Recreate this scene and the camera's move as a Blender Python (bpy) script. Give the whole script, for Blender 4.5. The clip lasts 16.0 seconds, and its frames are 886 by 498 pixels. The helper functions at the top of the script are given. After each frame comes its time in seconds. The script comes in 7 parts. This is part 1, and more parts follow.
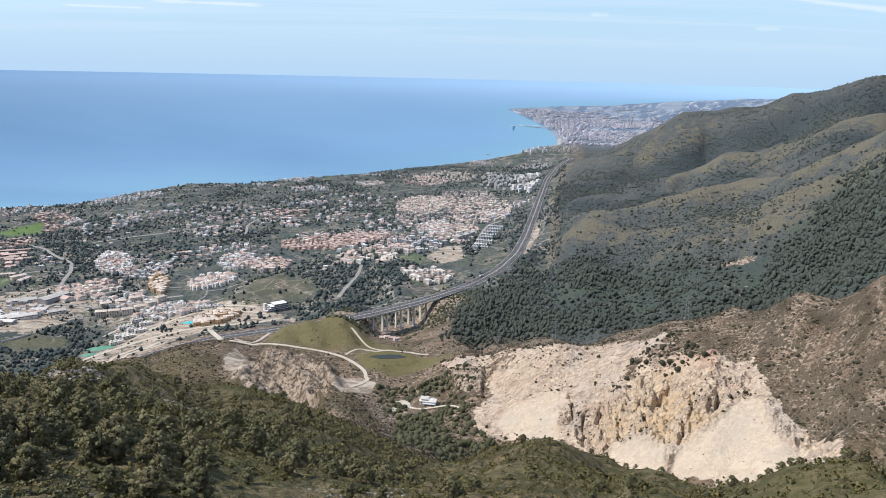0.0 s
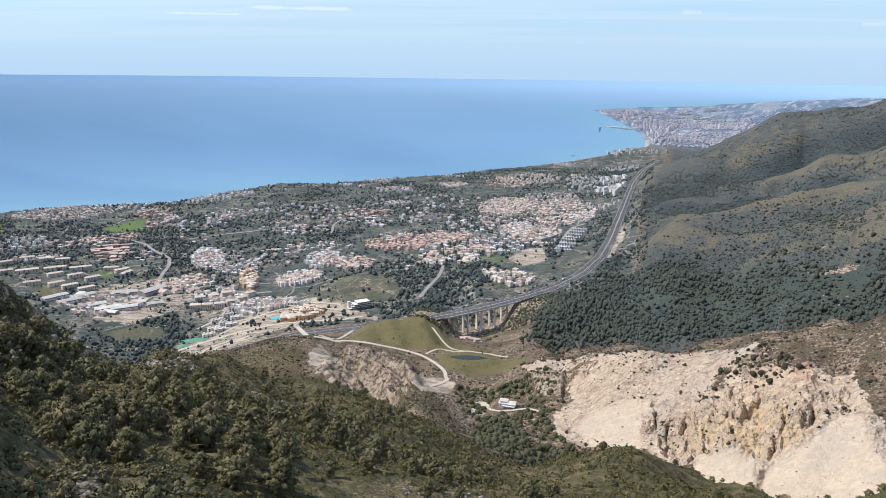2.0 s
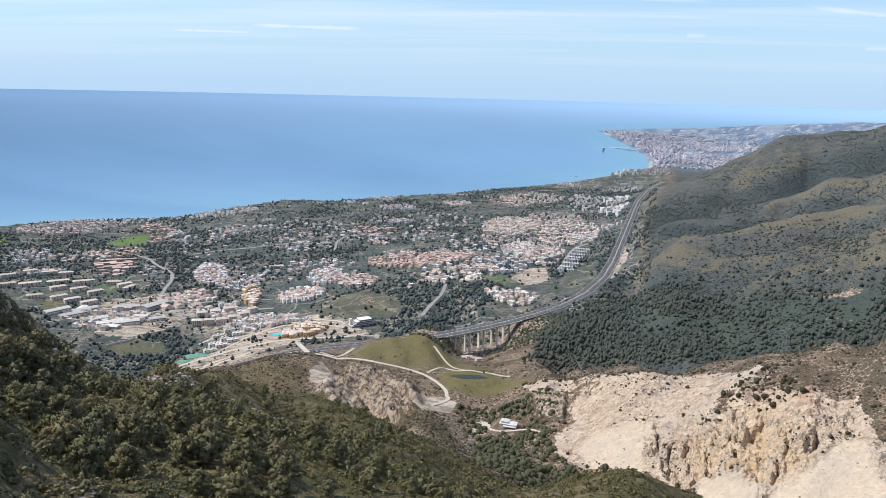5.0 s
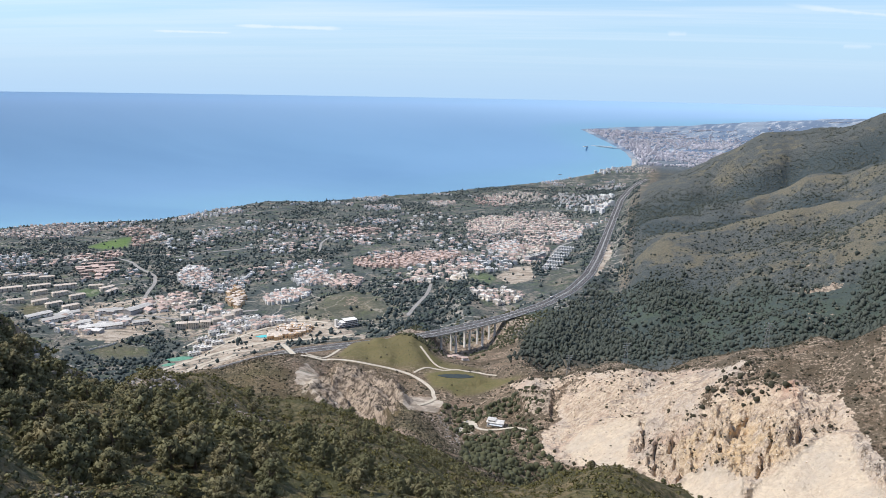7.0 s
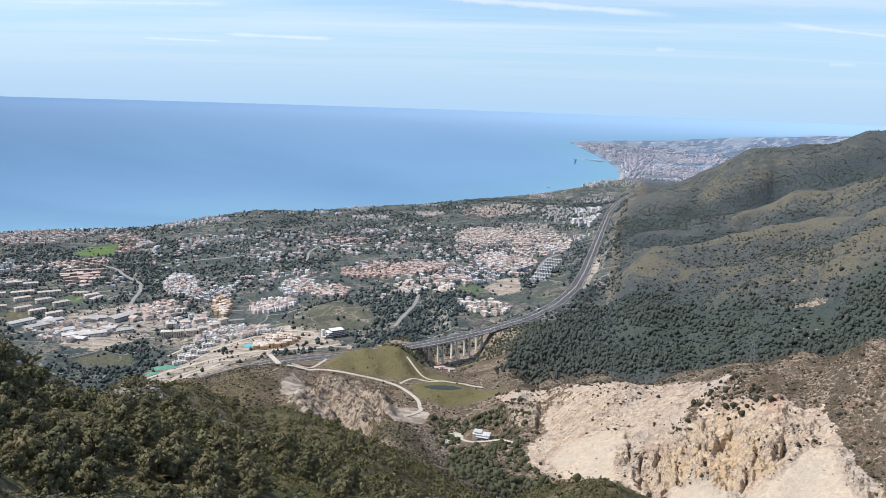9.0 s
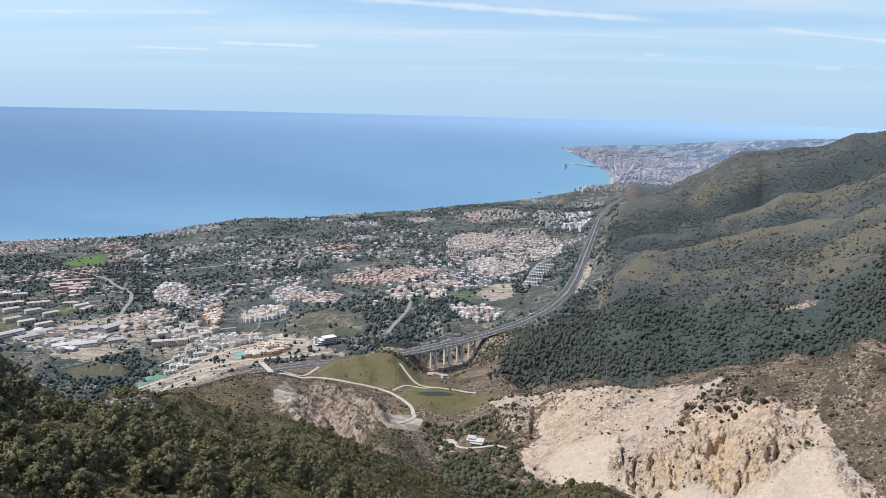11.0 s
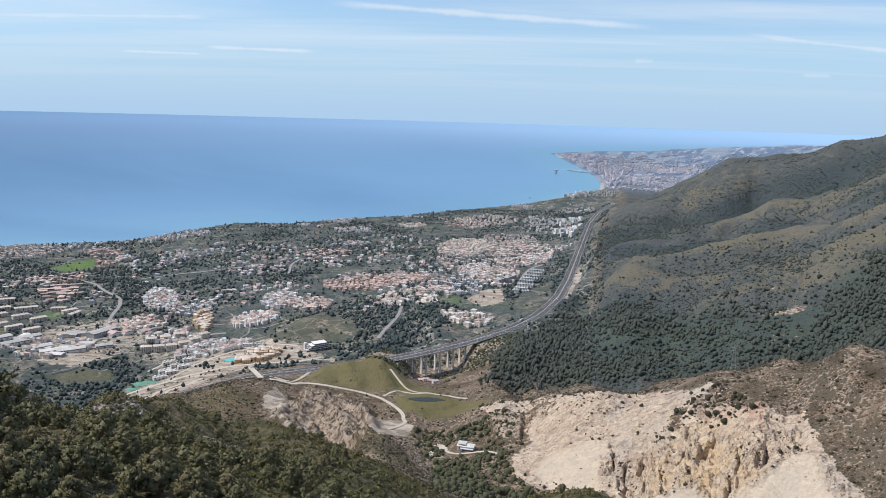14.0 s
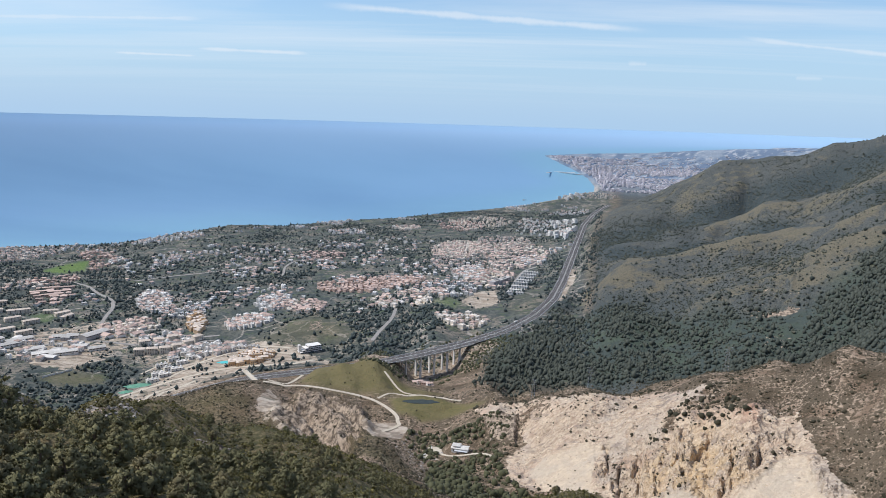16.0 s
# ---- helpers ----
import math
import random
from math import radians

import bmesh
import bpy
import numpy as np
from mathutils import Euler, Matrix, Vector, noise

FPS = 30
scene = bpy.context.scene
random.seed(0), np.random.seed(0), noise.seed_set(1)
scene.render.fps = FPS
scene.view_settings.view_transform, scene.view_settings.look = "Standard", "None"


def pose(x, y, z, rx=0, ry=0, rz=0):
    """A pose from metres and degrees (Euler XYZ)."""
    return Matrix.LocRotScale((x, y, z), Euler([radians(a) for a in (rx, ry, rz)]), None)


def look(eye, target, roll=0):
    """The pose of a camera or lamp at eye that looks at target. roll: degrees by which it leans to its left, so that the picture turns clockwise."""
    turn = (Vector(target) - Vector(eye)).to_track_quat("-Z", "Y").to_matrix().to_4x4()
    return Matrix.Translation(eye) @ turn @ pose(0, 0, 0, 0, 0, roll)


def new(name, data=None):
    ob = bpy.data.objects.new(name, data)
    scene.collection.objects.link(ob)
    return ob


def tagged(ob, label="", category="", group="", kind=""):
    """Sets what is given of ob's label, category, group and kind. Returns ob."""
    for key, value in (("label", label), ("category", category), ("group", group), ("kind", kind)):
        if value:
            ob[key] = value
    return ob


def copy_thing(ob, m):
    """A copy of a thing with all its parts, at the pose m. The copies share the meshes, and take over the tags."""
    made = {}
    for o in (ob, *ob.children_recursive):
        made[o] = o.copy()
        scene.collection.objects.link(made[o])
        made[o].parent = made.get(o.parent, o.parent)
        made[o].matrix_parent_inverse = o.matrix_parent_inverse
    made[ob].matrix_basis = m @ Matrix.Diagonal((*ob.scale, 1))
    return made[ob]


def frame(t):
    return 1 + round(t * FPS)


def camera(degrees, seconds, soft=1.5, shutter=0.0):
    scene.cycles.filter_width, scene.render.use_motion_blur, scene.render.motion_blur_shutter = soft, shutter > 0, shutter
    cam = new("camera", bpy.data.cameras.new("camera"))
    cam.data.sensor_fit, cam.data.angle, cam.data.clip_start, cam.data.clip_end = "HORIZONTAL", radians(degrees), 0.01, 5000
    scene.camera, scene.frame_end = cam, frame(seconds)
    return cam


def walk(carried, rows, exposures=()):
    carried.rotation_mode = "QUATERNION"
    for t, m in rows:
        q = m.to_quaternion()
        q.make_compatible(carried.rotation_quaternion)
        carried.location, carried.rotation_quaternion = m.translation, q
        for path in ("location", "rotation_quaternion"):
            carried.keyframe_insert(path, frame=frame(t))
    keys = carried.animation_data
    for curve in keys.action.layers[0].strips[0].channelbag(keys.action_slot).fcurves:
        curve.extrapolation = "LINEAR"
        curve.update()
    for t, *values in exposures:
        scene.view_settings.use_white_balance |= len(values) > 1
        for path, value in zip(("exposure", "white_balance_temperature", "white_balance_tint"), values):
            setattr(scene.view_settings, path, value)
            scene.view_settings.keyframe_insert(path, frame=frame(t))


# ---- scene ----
# the camera stands on the viewpoint and only turns
EYE = (0.0, 0.0, 600.0)
TURNS = [
    (0, 75.97, -1.32, 0.33),
    (0.5, 75.96, -1.04, 1.48),
    (1, 75.79, -0.89, 3.22),
    (1.5, 76.05, -0.78, 5.33),
    (2, 75.96, -0.74, 6.86),
    (2.5, 75.61, -0.96, 8.17),
    (3, 76.00, -1.18, 9.62),
    (3.5, 76.66, -1.30, 9.70),
    (4, 77.11, -1.35, 9.09),
    (6.5, 77.51, -1.37, 5.70),
    (7, 77.41, -1.03, 5.95),
    (7.5, 77.75, -1.28, 5.96),
    (8, 78.12, -1.58, 5.59),
    (10.5, 78.50, -1.69, 4.70),
    (11, 78.80, -1.43, 4.41),
    (11.5, 78.57, -1.61, 4.02),
    (12, 79.02, -1.55, 3.63),
    (12.5, 79.06, -1.02, 4.02),
    (13, 79.18, -1.56, 3.92),
    (13.5, 79.13, -1.59, 3.86),
    (14, 79.24, -1.64, 3.71),
    (14.5, 79.43, -1.54, 3.58),
    (15, 79.51, -1.55, 3.55),
    (15.5, 79.44, -1.66, 3.29),
    (16, 79.42, -1.72, 3.26),
]
cam = camera(62.9, 16.0, soft=0.5)
walk(cam, [(t, pose(*EYE, rx, ry, rz)) for t, rx, ry, rz in TURNS], [(0.0, 0.06, 6350, 10), (8.0, 0.07, 6300, 10), (12.0, -0.08, 6250, 10), (16.0, -0.12, 6250, 10)])

# daylight: late morning sun from the sea side, thin cirrus
SUN_BEARING, SUN_HEIGHT = -90.0, 52.0
world = bpy.data.worlds.new("sky")
scene.world = world
world.use_nodes = True
wn, wl = world.node_tree.nodes, world.node_tree.links
wn.clear()
sky = wn.new("ShaderNodeTexSky")
sky.sky_type, sky.sun_disc = "NISHITA", False
sky.sun_elevation, sky.sun_rotation = radians(SUN_HEIGHT), radians(SUN_BEARING)
sky.altitude, sky.air_density, sky.dust_density, sky.ozone_density = 0, 1.0, 0.25, 4.0
w_back, w_out = wn.new("ShaderNodeBackground"), wn.new("ShaderNodeOutputWorld")
w_back.inputs["Strength"].default_value = 0.15
# cirrus streaks: stretched noise on a flat sheet high above
w_co, w_sep = wn.new("ShaderNodeTexCoord"), wn.new("ShaderNodeSeparateXYZ")
wl.new(w_co.outputs["Generated"], w_sep.inputs[0])


def w_math(op, a, b=0.0):
    n = wn.new("ShaderNodeMath")
    n.operation = op
    for socket, v in zip(n.inputs, (a, b)):
        if isinstance(v, (int, float)):
            socket.default_value = v
        else:
            wl.new(v, socket)
    return n.outputs[0]


w_h = w_math("MAXIMUM", w_math("ADD", w_sep.outputs["Z"], 0.06), 0.02)
w_sheet = wn.new("ShaderNodeCombineXYZ")
wl.new(w_math("DIVIDE", w_sep.outputs["X"], w_h), w_sheet.inputs[0])
wl.new(w_math("DIVIDE", w_sep.outputs["Y"], w_h), w_sheet.inputs[1])
w_map = wn.new("ShaderNodeMapping")
w_map.inputs["Rotation"].default_value = (0, 0, radians(-9))
w_map.inputs["Scale"].default_value = (0.13, 0.9, 1)
wl.new(w_sheet.outputs[0], w_map.inputs[0])
w_noise = wn.new("ShaderNodeTexNoise")
w_noise.inputs["Scale"].default_value, w_noise.inputs["Detail"].default_value = 1.0, 7
w_noise.inputs["Roughness"].default_value, w_noise.inputs["Distortion"].default_value = 0.58, 0.6
wl.new(w_map.outputs[0], w_noise.inputs["Vector"])
w_ramp = wn.new("ShaderNodeMapRange")
w_ramp.inputs["From Min"].default_value, w_ramp.inputs["From Max"].default_value = 0.42, 0.72
w_ramp.inputs["To Max"].default_value = 0.75
wl.new(w_noise.outputs["Fac"], w_ramp.inputs["Value"])
w_mix = wn.new("ShaderNodeMix")
w_mix.data_type = "RGBA"
w_mix.inputs["B"].default_value = (5.9, 6.25, 6.6, 1)
w_high = wn.new("ShaderNodeMapRange")
w_high.inputs["From Min"].default_value, w_high.inputs["From Max"].default_value = 0.01, 0.13
wl.new(w_sep.outputs["Z"], w_high.inputs["Value"])


def w_near(normal, mid, reach, width, amount):
    """A vapour trail: a thin arc of the sky, ragged along its edge, that fades to both ends."""
    dots = []
    for axis in (normal, mid):
        n = wn.new("ShaderNodeVectorMath")
        n.operation = "DOT_PRODUCT"
        n.inputs[1].default_value = axis
        wl.new(w_co.outputs["Generated"], n.inputs[0])
        dots.append(n.outputs["Value"])
    across = w_math("ADD", w_math("ABSOLUTE", dots[0]), w_math("MULTIPLY", w_math("SUBTRACT", w_fine.outputs["Fac"], 0.5), width * 1.6))
    line, ends = wn.new("ShaderNodeMapRange"), wn.new("ShaderNodeMapRange")
    for n, v, lo, hi, top in ((line, across, width, 0.0, amount), (ends, dots[1], reach, 1 - (1 - reach) * 0.35, 1.0)):
        n.interpolation_type = "SMOOTHSTEP"
        n.inputs["From Min"].default_value, n.inputs["From Max"].default_value, n.inputs["To Max"].default_value = lo, hi, top
        wl.new(v, n.inputs["Value"])
    return w_math("MULTIPLY", line.outputs[0], ends.outputs[0])


w_fine = wn.new("ShaderNodeTexNoise")
w_fine.inputs["Scale"].default_value, w_fine.inputs["Detail"].default_value, w_fine.inputs["Roughness"].default_value = 26, 5, 0.65
wl.new(w_co.outputs["Generated"], w_fine.inputs["Vector"])
w_cloud = w_math("MULTIPLY", w_ramp.outputs[0], w_high.outputs[0])
for trail in (((-0.0538, 0.1254, -0.9906), (-0.0035, 0.992, 0.1258), 0.975, 0.006, 0.58), ((-0.0151, 0.0615, -0.998), (-0.4117, 0.9092, 0.0622), 0.9985, 0.0030, 0.6),
              ((-0.0187, 0.0699, -0.9974), (-0.3012, 0.9508, 0.0723), 0.997, 0.0036, 0.6), ((0.0118, 0.1207, -0.9926), (-0.4701, 0.8768, 0.101), 0.99, 0.004, 0.5),
              ((-0.0859, 0.1356, -0.987), (0.4193, 0.9036, 0.0877), 0.992, 0.0045, 0.55), ((0, 0.0719, -0.9974), (0.1943, 0.9784, 0.0705), 0.99990, 0.006, 0.42),
              ((0, 0.0598, -0.998), (0.3884, 0.9199, 0.0551), 0.99993, 0.005, 0.32)):
    w_cloud = w_math("MAXIMUM", w_cloud, w_near(*trail))
wl.new(w_cloud, w_mix.inputs["Factor"])
# pale sea haze low in the sky
w_low = wn.new("ShaderNodeMapRange")
w_low.interpolation_type = "SMOOTHSTEP"
for key, v in (("From Min", -0.02), ("From Max", 0.21), ("To Min", 0.93), ("To Max", 0.0)):
    w_low.inputs[key].default_value = v
wl.new(w_sep.outputs["Z"], w_low.inputs["Value"])
w_haze = wn.new("ShaderNodeMix")
w_haze.data_type = "RGBA"
w_haze.inputs["B"].default_value = (3.02, 4.42, 6.02, 1)
wl.new(w_low.outputs[0], w_haze.inputs["Factor"])
wl.new(sky.outputs[0], w_haze.inputs["A"])
wl.new(w_haze.outputs["Result"], w_mix.inputs["A"])
wl.new(w_mix.outputs["Result"], w_back.inputs["Color"])
wl.new(w_back.outputs[0], w_out.inputs[0])

sun = new("sun", bpy.data.lights.new("sun", "SUN"))
sun.data.energy, sun.data.angle, sun.data.color = 4.15, radians(0.6), (1.0, 0.93, 0.825)
a, h = radians(SUN_BEARING), radians(SUN_HEIGHT)
sun.matrix_world = look((0, 0, 900), (-math.sin(a) * math.cos(h), -math.cos(a) * math.cos(h), 900 - math.sin(h)))


# ---- materials ----
class Shade:
    """A small writer of node materials."""

    def __init__(self, name, rough=0.8, metal=0.0, spec=0.3):
        self.mat = bpy.data.materials.new(name)
        self.mat.use_nodes = True
        self.n, self.l = self.mat.node_tree.nodes, self.mat.node_tree.links
        self.bsdf = self.n["Principled BSDF"]
        self.bsdf.inputs["Roughness"].default_value = rough
        self.bsdf.inputs["Metallic"].default_value = metal
        self.bsdf.inputs["Specular IOR Level"].default_value = spec
        self.place = self.n.new("ShaderNodeNewGeometry").outputs["Position"]

    def put(self, socket, v):
        if isinstance(v, (int, float)):
            socket.default_value = v
        elif isinstance(v, tuple):
            socket.default_value = (*v, 1)[:4]
        else:
            self.l.new(v, socket)

    def math(self, op, a, b=0.0, clamp=False):
        n = self.n.new("ShaderNodeMath")
        n.operation, n.use_clamp = op, clamp
        self.put(n.inputs[0], a), self.put(n.inputs[1], b)
        return n.outputs[0]

    def noise(self, size, detail=3, rough=0.55, stretch=(1, 1, 1), warp=0.0, where=None):
        m = self.n.new("ShaderNodeMapping")
        m.inputs["Scale"].default_value = tuple(s / size for s in stretch)
        self.l.new(where or self.place, m.inputs[0])
        n = self.n.new("ShaderNodeTexNoise")
        n.inputs["Scale"].default_value, n.inputs["Detail"].default_value = 1, detail
        n.inputs["Roughness"].default_value, n.inputs["Distortion"].default_value = rough, warp
        self.l.new(m.outputs[0], n.inputs["Vector"])
        return n.outputs["Fac"]

    def cells(self, size, randomness=1.0, feature="F1"):
        m = self.n.new("ShaderNodeMapping")
        m.inputs["Scale"].default_value = (1 / size,) * 3
        self.l.new(self.place, m.inputs[0])
        n = self.n.new("ShaderNodeTexVoronoi")
        n.feature = feature
        n.inputs["Scale"].default_value, n.inputs["Randomness"].default_value = 1, randomness
        self.l.new(m.outputs[0], n.inputs["Vector"])
        return n.outputs["Distance"]

    def ramp(self, v, lo, hi, a=0.0, b=1.0):
        n = self.n.new("ShaderNodeMapRange")
        n.interpolation_type = "SMOOTHSTEP"
        for key, x in (("Value", v), ("From Min", lo), ("From Max", hi), ("To Min", a), ("To Max", b)):
            self.put(n.inputs[key], x)
        return n.outputs[0]

    def mix(self, fac, a, b):
        n = self.n.new("ShaderNodeMix")
        n.data_type = "RGBA"
        self.put(n.inputs["Factor"], fac), self.put(n.inputs["A"], a), self.put(n.inputs["B"], b)
        return n.outputs["Result"]

    def attr(self, key):
        n = self.n.new("ShaderNodeAttribute")
        n.attribute_name = key
        return n.outputs["Fac"]

    def random(self):
        return self.n.new("ShaderNodeObjectInfo").outputs["Random"]

    def island(self):
        n = self.n.new("ShaderNodeNewGeometry")
        return n.outputs["Random Per Island"]

    def bump(self, height, strength=0.5, distance=0.2):
        n = self.n.new("ShaderNodeBump")
        n.inputs["Strength"].default_value, n.inputs["Distance"].default_value = strength, distance
        self.l.new(height, n.inputs["Height"])
        self.l.new(n.outputs[0], self.bsdf.inputs["Normal"])

    def done(self, colour, rough=None):
        self.put(self.bsdf.inputs["Base Color"], colour)
        if rough is not None:
            self.put(self.bsdf.inputs["Roughness"], rough)
        return self.mat


def land_material():
    s = Shade("land", 0.95, spec=0.1)
    big, mid, fine, grit = s.noise(120, 4), s.noise(24, 5, 0.6), s.noise(4.0, 5, 0.7), s.noise(0.9, 3, 0.6)
    wob = s.math("MULTIPLY", s.math("SUBTRACT", mid, 0.5), 0.7)
    speck = s.ramp(s.math("ADD", fine, wob), 0.44, 0.54)
    soil = s.mix(s.ramp(mid, 0.35, 0.62), (0.218, 0.157, 0.113), (0.45, 0.352, 0.268))
    scrub = s.mix(s.ramp(big, 0.35, 0.65), (0.056, 0.047, 0.031), (0.096, 0.077, 0.051))
    twigs = s.ramp(s.math("ADD", s.noise(2.0, 5, 0.75), s.math("MULTIPLY", s.math("SUBTRACT", s.noise(36, 4, 0.6), 0.5), 0.9)), 0.44, 0.54)
    base = s.mix(s.math("MULTIPLY", s.math("MAXIMUM", speck, twigs), 0.84), soil, scrub)
    # mountain: grey-green cover, tinted bluish for haze, with ochre grass on the crests
    ochre_grass = s.mix(s.ramp(fine, 0.3, 0.7), (0.148, 0.128, 0.086), (0.222, 0.188, 0.124))
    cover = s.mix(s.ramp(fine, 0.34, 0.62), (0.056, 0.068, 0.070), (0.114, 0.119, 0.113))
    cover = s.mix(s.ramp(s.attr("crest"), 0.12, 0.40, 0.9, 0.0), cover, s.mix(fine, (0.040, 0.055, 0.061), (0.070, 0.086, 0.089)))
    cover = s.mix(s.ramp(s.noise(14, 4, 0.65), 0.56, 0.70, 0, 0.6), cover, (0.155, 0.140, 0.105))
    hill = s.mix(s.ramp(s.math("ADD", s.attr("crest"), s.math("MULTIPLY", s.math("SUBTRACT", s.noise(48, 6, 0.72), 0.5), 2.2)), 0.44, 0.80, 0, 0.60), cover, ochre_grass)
    hill = s.mix(s.math("MULTIPLY", s.attr("glade"), s.ramp(s.noise(40, 4, 0.6), 0.35, 0.65, 0.3, 0.9)), hill, s.mix(fine, (0.058, 0.078, 0.062), (0.100, 0.122, 0.088)))
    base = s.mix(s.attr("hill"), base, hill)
    # near slope: dry grass, low shrubs and stones
    turf = s.mix(s.ramp(s.math("ADD", fine, wob), 0.38, 0.58), (0.205, 0.160, 0.092), (0.075, 0.072, 0.036))
    turf = s.mix(s.ramp(s.noise(0.8, 5, 0.8), 0.45, 0.60, 0, 0.6), turf, (0.050, 0.046, 0.028))
    turf = s.mix(s.ramp(s.noise(1.8, 4, 0.7), 0.62, 0.70, 0, 0.8), turf, (0.30, 0.27, 0.235))
    turf = s.mix(s.ramp(big, 0.45, 0.62, 0, 0.4), turf, s.mix(fine, (0.080, 0.084, 0.030), (0.150, 0.138, 0.058)))
    base = s.mix(s.attr("green"), base, turf)
    # plain: gardens, dry lots and thickets, their colours blued for haze
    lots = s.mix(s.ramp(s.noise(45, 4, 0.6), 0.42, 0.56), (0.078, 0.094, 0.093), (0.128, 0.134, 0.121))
    lots = s.mix(s.ramp(s.noise(60, 5, 0.65), 0.51, 0.60, 0, 0.8), lots, (0.270, 0.235, 0.195))
    lots = s.mix(s.ramp(s.noise(34, 4, 0.6), 0.53, 0.62, 0, 0.7), lots, (0.110, 0.140, 0.085))
    keep, bent = s.place, s.n.new("ShaderNodeVectorMath")
    shift = s.n.new("ShaderNodeTexNoise")
    shift.inputs["Scale"].default_value = 0.012
    s.put(shift.inputs["Vector"], s.place)
    bent.operation, bent.inputs[1].default_value, scaled = "ADD", (0, 0, 0), s.n.new("ShaderNodeVectorMath")
    scaled.operation, scaled.inputs["Scale"].default_value = "SCALE", 60.0
    s.put(scaled.inputs[0], shift.outputs["Color"])
    s.put(bent.inputs[0], s.place), s.put(bent.inputs[1], scaled.outputs[0])
    s.place = bent.outputs[0]
    lane = s.ramp(s.cells(95, 1.0, "DISTANCE_TO_EDGE"), 0.018, 0.032, 1.0, 0.0)
    s.place = keep
    lots = s.mix(s.math("MULTIPLY", lane, s.ramp(s.noise(220, 3), 0.44, 0.54, 0, 0.8)), lots, (0.38, 0.345, 0.305))
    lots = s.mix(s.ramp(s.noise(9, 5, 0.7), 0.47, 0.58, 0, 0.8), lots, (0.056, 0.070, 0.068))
    base = s.mix(s.attr("plain"), base, lots)
    # meadow
    meadow = s.mix(s.ramp(mid, 0.3, 0.7), (0.165, 0.145, 0.075), (0.120, 0.116, 0.054))
    base = s.mix(s.attr("meadow"), base, s.mix(s.ramp(fine, 0.3, 0.7, 0, 0.7), meadow, (0.20, 0.165, 0.075)))
    lawn = s.mix(s.ramp(mid, 0.3, 0.7), (0.110, 0.175, 0.060), (0.155, 0.215, 0.080))
    base = s.mix(s.attr("lawn"), base, lawn)
    # pale works soil
    pale = s.mix(s.ramp(mid, 0.3, 0.7), (0.36, 0.29, 0.225), (0.55, 0.48, 0.40))
    pale = s.mix(s.ramp(fine, 0.55, 0.70, 0, 0.6), pale, (0.19, 0.15, 0.115))
    pale = s.mix(s.ramp(s.noise(13, 5, 0.6, (0.35, 1.3, 1)), 0.50, 0.60, 0, 0.75), pale, (0.215, 0.175, 0.140))
    pale = s.mix(s.ramp(s.noise(20, 5, 0.65, (0.5, 1.4, 1)), 0.56, 0.64, 0, 0.7), pale, (0.105, 0.110, 0.085))
    base = s.mix(s.ramp(s.math("ADD", s.attr("works"), s.math("MULTIPLY", s.math("SUBTRACT", s.noise(16, 5, 0.65), 0.5), 1.5)), 0.44, 0.56), base, pale)
    # quarry rock: broken cream limestone, iron stains, cracks that run down the faces
    streak = s.noise(6, 6, 0.68, (1, 1, 0.30), 0.8)
    rock = s.mix(s.ramp(streak, 0.32, 0.66), (0.42, 0.315, 0.235), (0.69, 0.560, 0.425))
    rock = s.mix(s.ramp(s.noise(70, 4, 0.6), 0.46, 0.60, 0, 0.6), rock, (0.52, 0.450, 0.385))
    rock = s.mix(s.ramp(s.noise(48, 4, 0.6), 0.52, 0.66, 0, 0.6), rock, (0.54, 0.390, 0.295))
    turned = s.n.new("ShaderNodeMapping")
    turned.inputs["Rotation"].default_value = (0, 0, radians(40))
    s.put(turned.inputs[0], s.place)
    ribs = s.noise(7, 6, 0.62, (0.25, 1, 0.5), 0.5, turned.outputs[0])
    rock = s.mix(s.math("MULTIPLY", s.ramp(ribs, 0.51, 0.62, 0, 0.8), s.ramp(s.noise(38, 3), 0.38, 0.54)), rock, (0.30, 0.245, 0.205))
    cracks = s.noise(4.5, 6, 0.66, (1, 1, 0.20), 0.7)
    rock = s.mix(s.math("MULTIPLY", s.ramp(cracks, 0.57, 0.68, 0, 0.7), s.ramp(s.noise(30, 3), 0.40, 0.58)), rock, (0.27, 0.205, 0.160))
    rock = s.mix(s.math("MULTIPLY", s.attr("rust"), s.ramp(mid, 0.35, 0.6, 0.2, 0.9)), rock, (0.44, 0.235, 0.165))
    facets = s.math("ADD", s.cells(7.0), s.math("MULTIPLY", s.cells(2.6), 0.45))
    rock = s.mix(s.math("MULTIPLY", s.attr("ochre"), s.ramp(s.noise(20, 5, 0.6), 0.42, 0.62, 0.08, 0.62)), rock, (0.66, 0.465, 0.245))
    rubbly = s.mix(s.ramp(streak, 0.36, 0.62), (0.65, 0.540, 0.410), (0.54, 0.440, 0.340))
    rubbly = s.mix(s.ramp(s.noise(2.2, 5, 0.7), 0.56, 0.72, 0, 0.5), rubbly, (0.36, 0.290, 0.225))
    rubbly = s.mix(s.ramp(s.noise(30, 4, 0.6), 0.50, 0.64, 0, 0.5), rubbly, (0.50, 0.430, 0.355))
    rock = s.mix(s.ramp(s.math("ADD", s.attr("scree"), s.math("MULTIPLY", s.math("SUBTRACT", s.noise(10, 5, 0.6), 0.5), 0.7)), 0.40, 0.62), rock, rubbly)
    base = s.mix(s.ramp(s.math("ADD", s.attr("rock"), s.math("MULTIPLY", s.math("SUBTRACT", s.noise(12, 5, 0.65), 0.5), 1.1)), 0.44, 0.53), base, rock)
